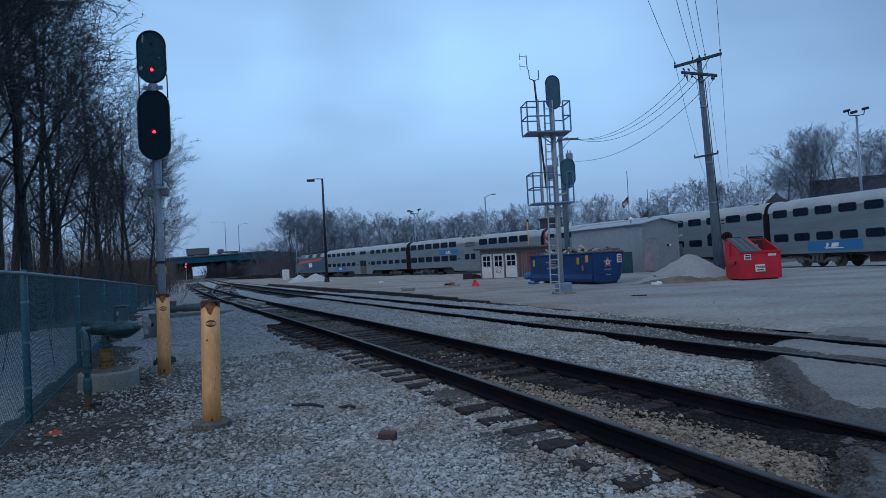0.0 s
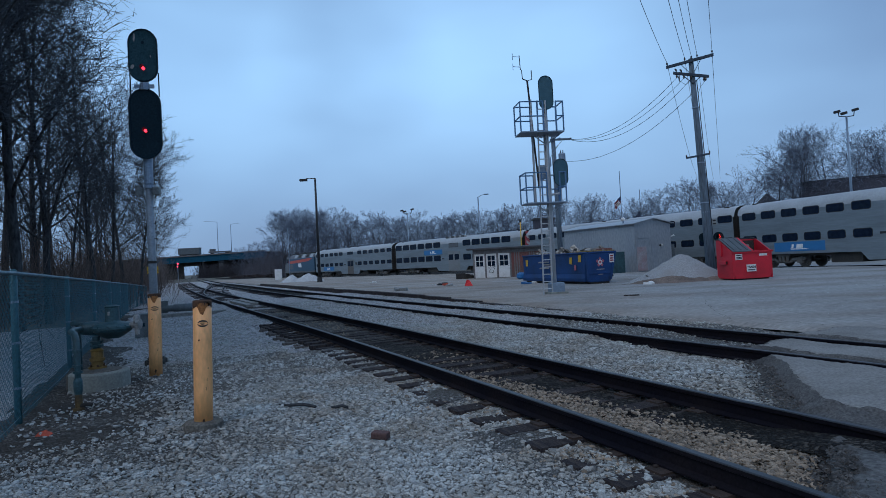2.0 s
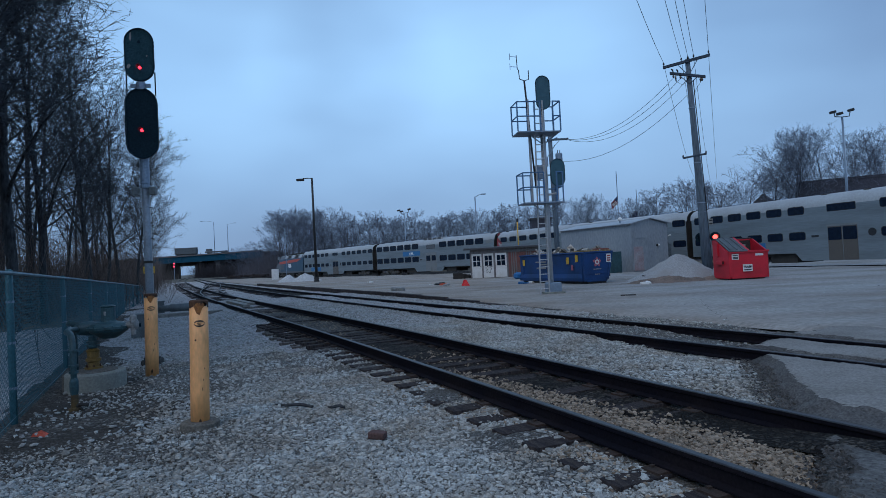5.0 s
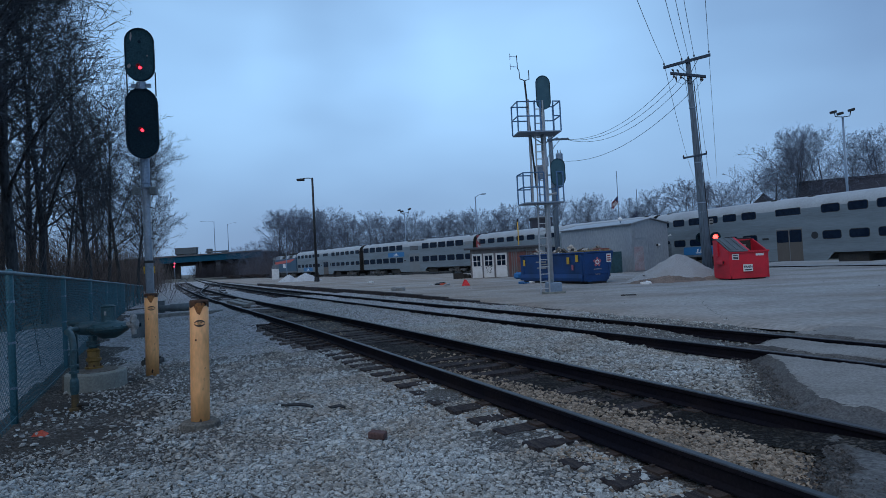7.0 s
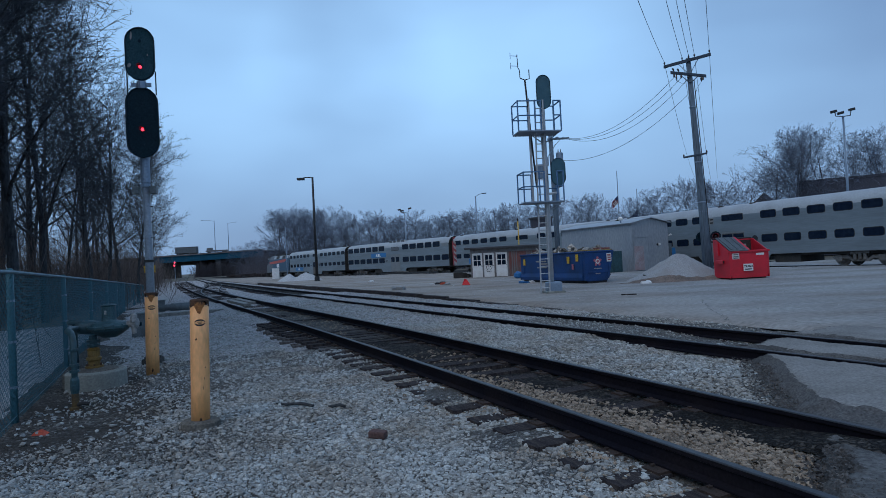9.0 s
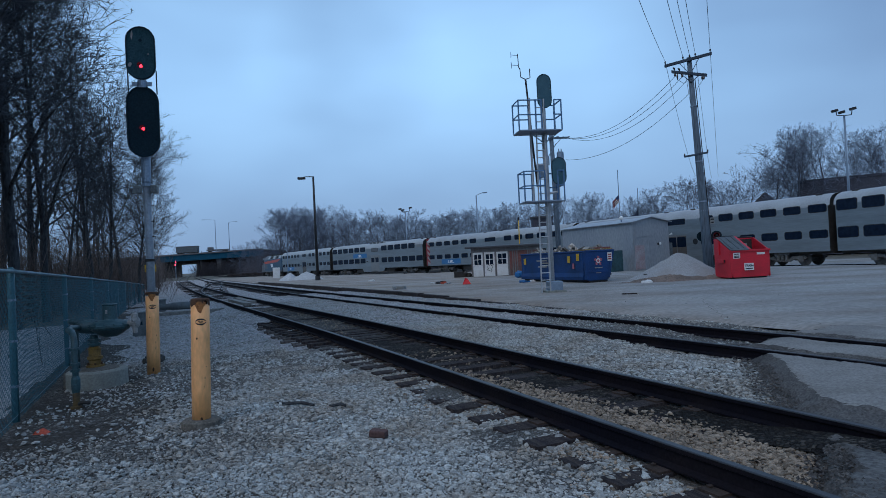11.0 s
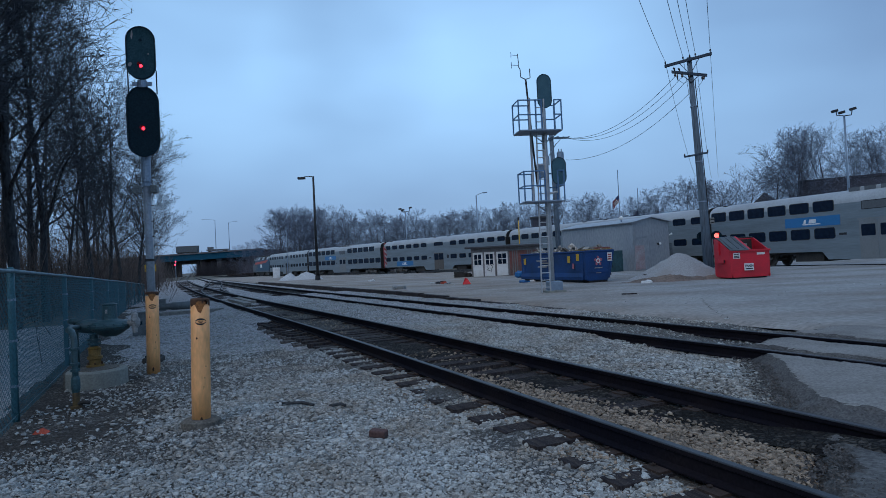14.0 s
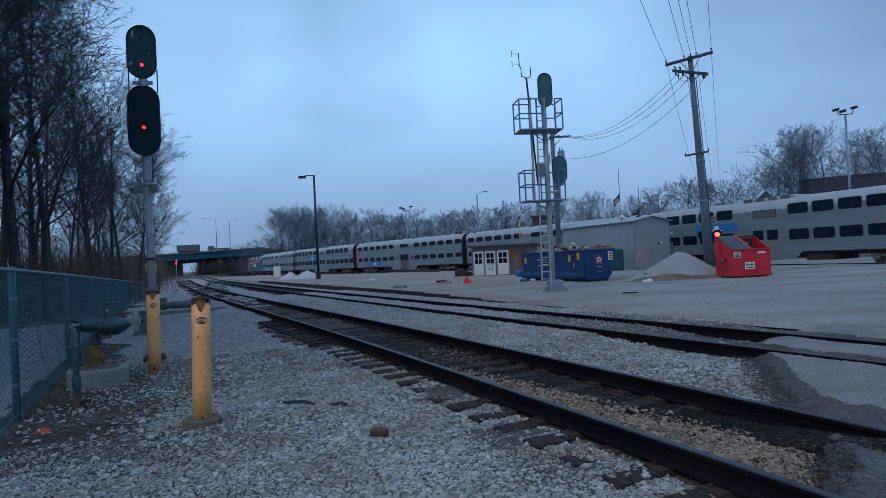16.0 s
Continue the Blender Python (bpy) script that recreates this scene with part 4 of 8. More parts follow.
def bollard(m, label, footing, r=.105):
    th = thing("bollard", m, label, "bollard", "yellow bollards")
    h = 1.35
    part("pipe", Form().tube([(0, 0, -.05), (0, 0, .4), (0, 0, .9), (0, 0, h - .06)], [r, r * 1.01, r, r], 24), M_yellow, th, smooth=True)
    f = Form()
    rng = random.Random(int(abs(m.translation.y) * 10))
    n = 24
    lo = [.0 + rng.uniform(-.05, .035) + (-.07 if 2 < i < 8 else 0) for i in range(n)]
    for z, rr in ((None, r * 1.012), (h, r * 1.015), (h + .012, r * .9), (h + .008, 0.01)):
        for i in range(n):
            a = 2 * math.pi * i / n
            f.v.append((rr * math.cos(a), rr * math.sin(a), (h - .035 + lo[i]) if z is None else z))
    for k in range(3):
        for i in range(n):
            f.f.append((k * n + i, k * n + (i + 1) % n, (k + 1) * n + (i + 1) % n, (k + 1) * n + i))
    part("cap", f, M_rust, th, "rusted peeling cap")
    primer = Form()
    for d, lo_z, hi_z in ((-40, .06, .03), (-22, .13, .02), (-5, .15, .02), (12, .08, .02), (26, .05, .03)):
        a = radians(276 + d)
        for z in (h - lo_z, h - hi_z):
            primer.v.append((r * 1.016 * math.cos(a), r * 1.016 * math.sin(a), z))
    primer.f = [(2 * i, 2 * i + 2, 2 * i + 3, 2 * i + 1) for i in range(4)]
    part("bare_primer", primer, M_primer, th, "orange-brown patch where paint has peeled")
    plate = Form()
    arc = [radians(270 + d) for d in (-32, -20, -8, 8, 20, 32)]
    for a, hh in zip(arc, (.012, .030, .036, .036, .030, .012)):
        for s in (-1, 1):
            plate.v.append((r * 1.03 * math.cos(a), r * 1.03 * math.sin(a), 1.11 + s * hh))
    plate.f = [(2 * i, 2 * i + 2, 2 * i + 3, 2 * i + 1) for i in range(5)]
    part("badge", plate, M_dash, th, "dark oval maker badge")
    inner = Form()
    for a, hh in zip(arc, (.004, .018, .024, .024, .018, .004)):
        for s in (-1, 1):
            inner.v.append((r * 1.045 * math.cos(a) * .995, r * 1.045 * math.sin(a), 1.11 + s * hh * .8))
    inner.f = [(2 * i, 2 * i + 2, 2 * i + 3, 2 * i + 1) for i in range(5)]
    part("badge_field", inner, M_yellow, th)
    bars = Form()
    for z, w in ((1.116, 14), (1.102, 10)):
        for k in range(4):
            a0, a1 = radians(270 - w + k * w * .5), radians(270 - w + k * w * .5 + w * .35)
            q = r * 1.06
            bars.add([(q * math.cos(a0), q * math.sin(a0), z - .005), (q * math.cos(a1), q * math.sin(a1), z - .005), (q * math.cos(a1), q * math.sin(a1), z + .005), (q * math.cos(a0), q * math.sin(a0), z + .005)], [(0, 1, 2, 3)])
    part("badge_marks", bars, M_dash, th)
    for cz, ca, w, hh in ((.045, 268, 9, .035), (.93, 246, 6, .012), (.62, 300, 3, .01), (.40, 285, 2, .02), (.50, 292, 2, .015)):
        chip, q = Form(), r * 1.012
        o = [(math.cos(k), math.sin(k)) for k in (.3, 1.2, 2.0, 3.1, 4.0, 5.2)]
        chip.add([(q * math.cos(radians(ca + w * a)), q * math.sin(radians(ca + w * a)), cz + hh * b * (1 + .3 * math.sin(7 * a))) for a, b in o], [tuple(range(6))])
        part("rust_chip", chip, M_rust, th, "chipped rusty spot")
    if footing:
        f = Form().tube([(0.0, 0.0, -.1), (0, 0, .03), (0, 0, .05)], [.215, .205, .17], 18)
        part("concrete_footing", f, M_footing, th, smooth=False)


def gas_riser():
    """Round concrete well with a valve, a saucer-shaped gas regulator and pipes that bend down toward the camera's side."""
    p = Vector((-5.45, 9.46, -.12))
    th = thing("concrete_well", pose(*p), "round cast concrete well cover standing on dirt", "concrete well")
    part("ring", Form().tube([(0, 0, -.08), (0, 0, .10), (0, 0, .31), (0, 0, .335)], [.43, .425, .42, .40], 40), M_concrete, th)
    part("lid", Form().tube([(0, 0, .335), (0, 0, .35)], [.31, .30], 30), M_footing, th, "dirty round lid")
    b = thing("concrete_pad", pose(-5.80, 9.72, -.11), "low dirty concrete pad beside the round well", "concrete pad")
    part("slab", Form().tube([(0, 0, -.08), (0, 0, .24), (0, 0, .26)], [.30, .29, .27], 20), M_footing, b)
    v = thing("gas_regulator", pose(-5.42, 9.62, -.11), "teal gas regulator with flat round diaphragm case on an ochre valve", "gas regulator")
    body = part("valve_body", Form().tube([(-.15, 0, .34), (-.15, 0, .37), (-.15, 0, .375), (-.15, 0, .44), (-.15, 0, .46), (-.15, 0, .50), (-.15, 0, .51), (-.15, 0, .60), (-.15, 0, .62), (-.15, 0, .66)], [.13, .13, .085, .085, .11, .11, .088, .088, .10, .055], 18), M_brass, v, "ochre painted valve body")
    for k in range(6):
        a = math.pi * k / 3
        part("bolt", Form().tube([(-.15 + .108 * math.cos(a), .108 * math.sin(a), .36), (-.15 + .108 * math.cos(a), .108 * math.sin(a), .40)], .014, 6), M_rust, body)
    part("riser", Form().tube([(-.15, 0, .62), (-.15, 0, .84)], .062, 16), M_pipe, v, smooth=True)
    case = part("diaphragm_case", Form().tube([(.115, 0, .80), (.115, 0, .84), (.115, 0, .91), (.115, 0, .945), (.115, 0, .95), (.115, 0, .985), (.115, 0, .99), (.115, 0, 1.03), (.115, 0, 1.06)], [.10, .17, .27, .285, .315, .315, .285, .24, .13], 36), M_pipe, v, "flat round teal diaphragm case")
    for k in range(14):
        a = 2 * math.pi * k / 14
        part("bolt", Form().tube([(.115 + .30 * math.cos(a), .30 * math.sin(a), .935), (.115 + .30 * math.cos(a), .30 * math.sin(a), 1.005)], .012, 6), M_pipe, case)
    can = part("spring_case", Form().tube([(.09, .04, 1.04), (.09, .04, 1.08), (.09, .04, 1.28), (.09, .04, 1.30), (.09, .04, 1.32)], [.125, .105, .10, .115, .07], 18), M_pipe, v, "upright teal spring case")
    part("label", Form().box(.075, .105, -.066, -.06, 1.16, 1.22), M_cap, can, "small pale label")
    for z in (.68, .74):
        part("flange", Form().tube([(-.15, 0, z), (-.15, 0, z + .03)], .095, 16), M_pipe, v)
    part("vent_body", Form().tube([(.40, 0, .99), (.47, 0, .99), (.48, 0, 1.0), (.55, 0, 1.0), (.57, 0, 1.0)], [.05, .06, .075, .08, .04], 12), M_cap, v, "pale weathered pilot body")
    part("vent_cap", Form().tube([(.51, -.02, 1.0), (.51, -.02, 1.13), (.51, -.02, 1.16)], [.055, .05, .025], 10), M_cap, v, "pale cap")
    part("vent_plug", Form().tube([(.51, -.02, 1.0), (.51, -.02, .84)], [.05, .035], 8), M_cap, v)
    part("vent_knob", Form().tube([(.50, -.05, 1.05), (.56, -.12, 1.06)], .035, 8), M_cap, v)
    # the inlet: a thick elbow, then a pipe that comes forward and turns down to the ground
    part("inlet_body", Form().tube([(-.02, 0, .95), (-.16, -.02, .97), (-.28, -.06, .97), (-.32, -.14, .97)], [.09, .115, .10, .075], 16), M_pipe, v, "thick teal valve body", smooth=True)
    part("inlet_pipe", Form().tube([(-.32, -.10, .97), (-.18, -.55, 1.0), (.16, -1.15, 1.02), (.40, -1.46, 1.02), (.49, -1.58, .98), (.525, -1.62, .90), (.53, -1.63, .60), (.53, -1.63, .26)], [.045, .04, .04, .04, .04, .04, .038, .038], 14), M_pipe, v, "teal pipe bent down to the ground", smooth=True)
    part("side_pipe", Form().tube([(-.30, .02, 1.03), (-.52, .05, 1.06), (-.60, .14, 1.05), (-.62, .30, 1.0), (-.62, .34, .02)], [.045, .045, .045, .04, .03], 12), M_pipe, v, smooth=True)
    for x, y, z in ((.53, -1.63, .52), (.53, -1.63, .60), (.53, -1.63, .80)):
        part("flange", Form().tube([(x, y, z), (x, y, z + .03)], .058, 14), M_pipe, v)
    part("union", Form().tube([(.53, -1.63, .24), (.53, -1.63, .30), (.53, -1.63, .42), (.53, -1.63, .46)], [.042, .056, .056, .042], 8), M_pipe, v, "dirty hexagonal union")
    f = thing("ground_valve", pose(-4.89, 7.99, -.16), "small ochre valve at the ground under the bent pipe", "valve")
    part("valve_body", Form().tube([(0, 0, -.05), (0, 0, .06), (0, 0, .07), (0, 0, .12), (0, 0, .13), (0, 0, .22), (0, 0, .34)], [.055, .055, .075, .075, .045, .045, .04], 12), M_rusty_brass, f)
    part("side_port", Form().tube([(0, 0, .14), (.10, -.02, .17), (.16, .03, .15)], .026, 8), M_under, f)
    part("tracer_cable", Form().tube([(.05, 0, .16), (.14, -.05, .10), (.26, -.16, .06), (.36, -.30, .04)], .010, 6), M_dash, f, "black cable lying on the dirt")


def lamp_lens(th_part, x, z, y, lit, r=.031):
    hood = Form()
    n = 14
    for d in (0, -.10):
        for i in range(n + 1):
            a = radians(-20 + 220 * i / n)
            hood.v.append((x + r * 1.45 * math.cos(a), y + d, z + r * 1.45 * math.sin(a)))
    for i in range(n):
        hood.f.append((i, i + 1, n + 2 + i, n + 1 + i))
    if lit:
        part("hood", hood, M_black, th_part)
    part("lens", Form().tube([(x, y + .02, z), (x, y - (.012 if lit else .001), z), (x, y - (.03 if lit else .003), z)], [r, r, r * .5], 16), M_signal_red if lit else M_black, th_part, "glowing red lens" if lit else "dark unlit lens")


def signal_head(parent, x, z, y, w, h, lamps, face=None, name="signal_head"):
    hd = part(name, Form().prism([(x + a, z + b) for a, b in oval(w, h)], y, y + .03), face or M_black, parent, "black oval background plate")
    rim = Form()
    o, i2 = oval(w, h), oval(w - .035, h - .035)
    n = len(o)
    for ring, yy in ((o, y - .025), (i2, y - .025), (i2, y + .002), (o, y + .002)):
        rim.v += [(x + a, yy, z + b) for a, b in ring]
    for k in range(4):
        for j in range(n):
            rim.f.append((k * n + j, k * n + (j + 1) % n, (k + 1) % 4 * n + (j + 1) % n, (k + 1) % 4 * n + j))
    part("rim", rim, M_black, hd)
    part("lamp_case", Form().box(x - w * .30, x + w * .30, y + .03, y + .26, z - h * .36, z + h * .36), M_black, hd, bevel=.03)
    for dz, lit in lamps:
        lamp_lens(hd, x, z + dz, y, lit)
    return hd


def near_signal():
    p = Vector((-5.695, 11.8, -.1))
    th = thing("railway_signal", pose(*p, 0, 0, 10), "two-headed railway colour light signal on a silver mast, red lit", "railway signal", "railway signals")
    part("mast", Form().tube([(0, 0, 0), (0, 0, 2.0), (.0, 0, 3.52)], [.072, .070, .068], 18), M_mast, th, smooth=True)
    part("mast_sleeve", Form().tube([(0, 0, 3.50), (0, 0, 3.53), (0, 0, 4.02), (0, 0, 4.06)], [.070, .086, .086, .066], 18), M_galv, th, "grey pipe sleeve under the heads")
    part("mast_neck", Form().tube([(-.0, .02, 4.0), (-.0, .06, 6.42)], .06, 12), M_alu, th, smooth=True)
    part("base", Form().box(-.17, .17, -.17, .17, -.1, .14), M_under, th, bevel=.03)
    part("flange", Form().tube([(0, 0, .14), (0, 0, .17)], .15, 16), M_under, th)
    signal_head(th, .03, 4.665, -.16, .585, 1.36, [(.36, False), (-.135, True), (-.45, False)])
    signal_head(th, .033, 5.99, -.16, .53, 1.03, [(.25, False), (-.25, True)], M_black_worn)
    part("bracket", Form().tube([(.03, .05, 5.40), (.03, -.1, 5.40)], .05, 10).box(-.15, .21, -.16, -.12, 5.36, 5.43), M_galv, th)
    part("terminal_drum", Form().tube([(.03, -.12, 5.32), (.03, -.12, 5.46)], [.10, .085], 14), M_galv, th, "grey cable terminal between the heads")
    for x in (-.225, .29):
        part("side_strap", Form().tube([(x, -.12, 5.66), (x, -.12, 5.2)], .012, 6), M_black, th)
    for x in (-.16, .15):
        part("junction_box", Form().box(x - .06, x + .06, -.12, .05, 3.30, 3.45), M_case, th, bevel=.01)
    part("clamp", Form().tube([(0, 0, 3.44), (0, 0, 3.50)], .092, 14), M_galv, th)
    part("clamp", Form().tube([(0, 0, 1.98), (0, 0, 2.03)], .088, 14), M_under, th)
    part("conduit", Form().tube([(.05, .07, .3), (.05, .07, 3.3)], .012, 6), M_alu, th)
    for z in (2.45, 2.75, 3.05):
        part("step", Form().tube([(-.115, 0, z), (.125, -.02, z + .01)], .010, 6), M_under, th)
    for x, z, w, h in ((-.115, 6.34, .022, .09), (-.165, 5.77, .04, .05), (.17, 5.97, .014, .02)):
        chip = Form().add([(x - w, -.165, z - h * .4), (x, -.165, z - h), (x + w, -.165, z + h * .2), (x + w * .3, -.165, z + h), (x - w * .5, -.165, z + h * .6)], [(0, 1, 2, 3, 4)])
        part("paint_flake", chip, M_cap, th, "pale flaked paint")


def trackside_boxes():
    """Grey relay cases and pipe guard behind the bollards."""
    def case(m, w, d, h, label):
        th = thing("relay_case", m, label, "relay case", "relay cases")
        part("body", Form().box(-w / 2, w / 2, -d / 2, d / 2, 0, h), M_case, th, bevel=.015)
        part("lid", Form().box(-w / 2 - .03, w / 2 + .03, -d / 2 - .03, d / 2 + .03, h, h + .04), M_case, th, bevel=.01)
        part("latch", Form().box(-.03, .03, -d / 2 - .02, -d / 2, h * .5, h * .65), M_black, th)
    case(along(19.2, -.45, -.06), .45, .4, .62, "low grey steel relay case on gravel beside the fence")
    case(along(31.0, .1, -.06), .42, .4, .5, "low grey steel relay case by the signal mast")
    th = thing("switch_machine", along(27.5, 1.05, -.04), "long grey switch machine on timbers beside the track", "switch machine")
    part("motor_tube", Form().tube([(-1.05, 0, .33), (-.6, 0, .33), (-.55, 0, .33), (.5, 0, .33), (.55, 0, .33)], [.13, .13, .16, .16, .05], 14), M_case, th, smooth=True)
    part("gear_case", Form().box(.2, .75, -.22, .22, .08, .36), M_galv, th, bevel=.03)
    part("timber", Form().box(-1.1, 1.3, -.14, .14, -.05, .1), M_timber, th)
    part("timber", Form().box(-.9, 1.5, .3, .55, -.05, .09), M_timber, th)


def rubbish():
    rng = random.Random(21)
    whole("brick", Form().box(-.085, .085, -.05, .05, 0, .07), M_brick, pose(-.72, 5.92, -.05, 4, 3, -18), "broken reddish brick lying on the ballast", "brick", bevel=.015)
    f = Form().add([(-.075, -.03, 0), (.07, -.045, .005), (.10, .02, .02), (.02, .06, .06), (-.05, .04, .04)], [(0, 1, 3, 4), (1, 2, 3), (0, 4, 3)])
    whole("orange_scrap", f, M_orange, pose(-4.53, 6.72, -.07, 0, 0, 20), "torn orange plastic scrap on the gravel", "litter")
    for k, (x, y, l, a) in enumerate(((-1.9, 7.4, .55, 70), (-1.35, 7.2, .22, 80), (-2.0, 4.1, .8, 60), (-2.3, 3.9, .6, 75), (-4.2, 5.1, .5, 40), (1.2, 11.6, .4, 65), (-1.2, 3.75, .5, 95))):
        pts = [(0, -l / 2, .02), (.03, -l / 6, .035), (-.02, l / 6, .03), (.04, l / 2, .02)]
        whole("stick", Form().tube(pts, [.016, .02, .018, .008], 6), M_bark, pose(x, y, -.045, 0, 0, a), "dark broken branch lying on the gravel", "stick", "sticks")
    f = Form().add([(-.26, -.15, 0), (.24, -.2, 0), (.26, .2, 0), (-.2, .25, 0), (-.10, 0, .38), (.06, .05, .33)], [(0, 1, 5, 4), (1, 2, 5), (2, 3, 4, 5), (3, 0, 4)])
    whole("red_tarp", f, M_bright_red, pose(1.27, 36.7, .11), "crumpled bright red tarpaulin heap in the yard", "tarpaulin")
    for x, y, s, mt, nm, lb in ((.15, 38.6, .28, M_cap, "debris", "grey rubbish on the yard"), (-.3, 40.0, .4, M_dash, "debris", "dark scrap on the yard"), (-.9, 41, .22, M_white, "debris", "white rag on the yard"), (-6.4, 53, .35, M_white, "debris", "white paper bag on the yard"), (.0, 39.4, .35, M_orange, "debris", "orange scrap on the yard"), (-2.7, 34.6, .5, M_cap, "debris", "pale flattened sheet on the yard"), (9.3, 28.2, .34, M_white, "debris", "white bag beside the gravel heap"), (8.5, 33.0, .2, M_dash, "debris", "dark scrap on the yard"), (4.6, 35.4, .42, M_tarp_blue, "debris", "blue plastic scrap beside the roll-off bin"), (4.98, 35.7, .28, M_white, "debris", "white bag beside the roll-off bin")):
        f = Form()
        for k in range(4):
            f.box(-s * .5, s * .4, -s * .3, s * .3, 0, s * rng.uniform(.2, .45), pose(rng.uniform(-s, s) * .4, rng.uniform(-s, s) * .3, -.02, rng.uniform(-12, 12), rng.uniform(-12, 12), rng.uniform(0, 180)))
        whole("debris", f, mt, pose(x, y, .11), lb, "litter", bevel=.02)
    th = thing("plank_scrap", pose(6.40, 21.38, .11, 0, 0, 75), "dark plank lying on the yard", "plank")
    part("plank", Form().box(-.06, .06, -.26, .26, 0, .03), M_tie, th)


def tall_signal():
    """The cantilever-less mast with two platforms, ladder and two heads seen from behind."""
    th = thing("railway_signal", pose(4.35, 25.0, .1, 0, 0, 8), "tall silver signal mast with ladder and two railed platforms", "railway signal", "railway signals")
    th.scale = (.885, .885, .885)
    part("mast", Form().tube([(0, 0, 0), (0, 0, 4), (0, 0, 8.7)], [.13, .125, .12], 16), M_alu, th, smooth=True)
    part("base_box", Form().box(-.22, .42, -.30, .30, -.02, .50), M_galv, th, bevel=.04)
    part("base_plate", Form().box(-.34, .54, -.42, .42, -.04, .08), M_concrete, th, bevel=.02)
    signal_head(th, 0.03, 9.27, -.25, .68, 1.58, [], M_head_teal)
    signal_head(th, .52, 5.55, -.3, .68, 1.28, [], M_head_teal)
    part("head_arm", Form().tube([(0, 0, 4.55), (.52, -.05, 4.62), (.55, -.1, 5.0)], .06, 10), M_alu, th)
    part("head_post", Form().tube([(.55, -.06, 4.3), (.55, -.06, 6.0)], .05, 10), M_alu, th)
    lad = part("ladder", Form().tube([(-.62, -.35, -.12), (-.42, -.28, 8.9)], .036, 6).tube([(-.20, -.35, .0), (-.04, -.28, 8.9)], .036, 6), M_alu, th)
    rung = Form().tube([(0, 0, 0), (.40, 0, 0)], .024, 6).mesh("rung", M_alu)
    for k in range(26):
        z = .25 + .33 * k
        ob = new("rung", rung)
        ob.parent, ob.matrix_basis = lad, pose(-.62 + .2 * z / 9, -.35 + .07 * z / 9, z)
    part("side_post", Form().tube([(-.62, .1, 4.1), (-.62, .1, 9.05)], .055, 8), M_alu, th)
    for z0, w in ((7.40, 1.37), (4.18, 1.27)):
        pf = part("platform", Form().box(-w, w * .47, -.75, .35, z0 - .06, z0), M_galv, th, "grey grating platform", bevel=.01)
        part("brace", Form().tube([(0, 0, z0 - .5), (-.7, -.2, z0 - .06)], .025, 6).tube([(0, 0, z0 - .5), (.6, -.2, z0 - .06)], .025, 6), M_galv, pf)
        for x, y in ((-w, -.72), (-w * .42, -.72), (-w, .3), (w * .46, -.72), (w * .46, .3), (-.62, .3), (.15, .3), (.3, -.72), (-.30, -.72)):
            part("rail_post", Form().tube([(x, y, z0), (x, y, z0 + 1.36)], .034, 6), M_rail_fringe, pf)
        for z in (z0 + .68, z0 + 1.34):
            part("hand_rail", Form().tube([(-.30, -.72, z), (-w, -.72, z), (-w, .3, z), (-.62, .3, z)], .032, 6), M_rail_fringe, pf)
            part("hand_rail", Form().tube([(.15, .3, z), (w * .46, .3, z), (w * .46, -.72, z), (.3, -.72, z)], .032, 6), M_rail_fringe, pf)
    part("equipment_box", Form().box(-.42, -.12, -.1, .25, 5.3, 5.95), M_galv, th, bevel=.03)
    part("cable_arm", Form().tube([(.1, 0, 7.0), (.75, .2, 7.25)], .03, 6).tube([(.1, 0, 6.2), (.6, .1, 6.9)], .02, 6), M_galv, th)
    ant = part("antenna_mast", Form().tube([(-.42, .1, 4.9), (-.72, .1, 9.93)], .045, 8), M_dash, th, "dark antenna mast")
    part("antenna_fork", Form().tube([(-.94, .1, 10.02), (-.72, .1, 9.93), (-.50, .1, 9.99), (-.50, .1, 10.42)], .022, 6).tube([(-.94, .1, 10.02), (-.96, .1, 10.40), (-1.02, .1, 10.50), (-1.04, .1, 11.12)], .02, 6), M_dash, ant)
    for z in (10.58, 11.05):
        part("dipole", Form().tube([(-1.04, .1, z), (-1.36, .1, z + .02)], .014, 5).tube([(-1.36, .1, z - .14), (-1.36, .1, z + .16)], .014, 5), M_galv, ant)


def wire_line(name, a, b, sag, r, label, group):
    a, b = Vector(a), Vector(b)
    pts = []
    for i in range(17):
        t = i / 16
        p = a.lerp(b, t)
        p.z -= 4 * sag * t * (1 - t)
        pts.append(p)
    return whole(name, Form().tube(pts, r, 5), M_wire, Matrix(), label, "wire", group)


POLE = Vector((13.75, 31.8, .1))
LINE = Vector((.415, .91, 0)).normalized()          # the way the overhead line runs
SIDE = Vector((LINE.y, -LINE.x, 0))


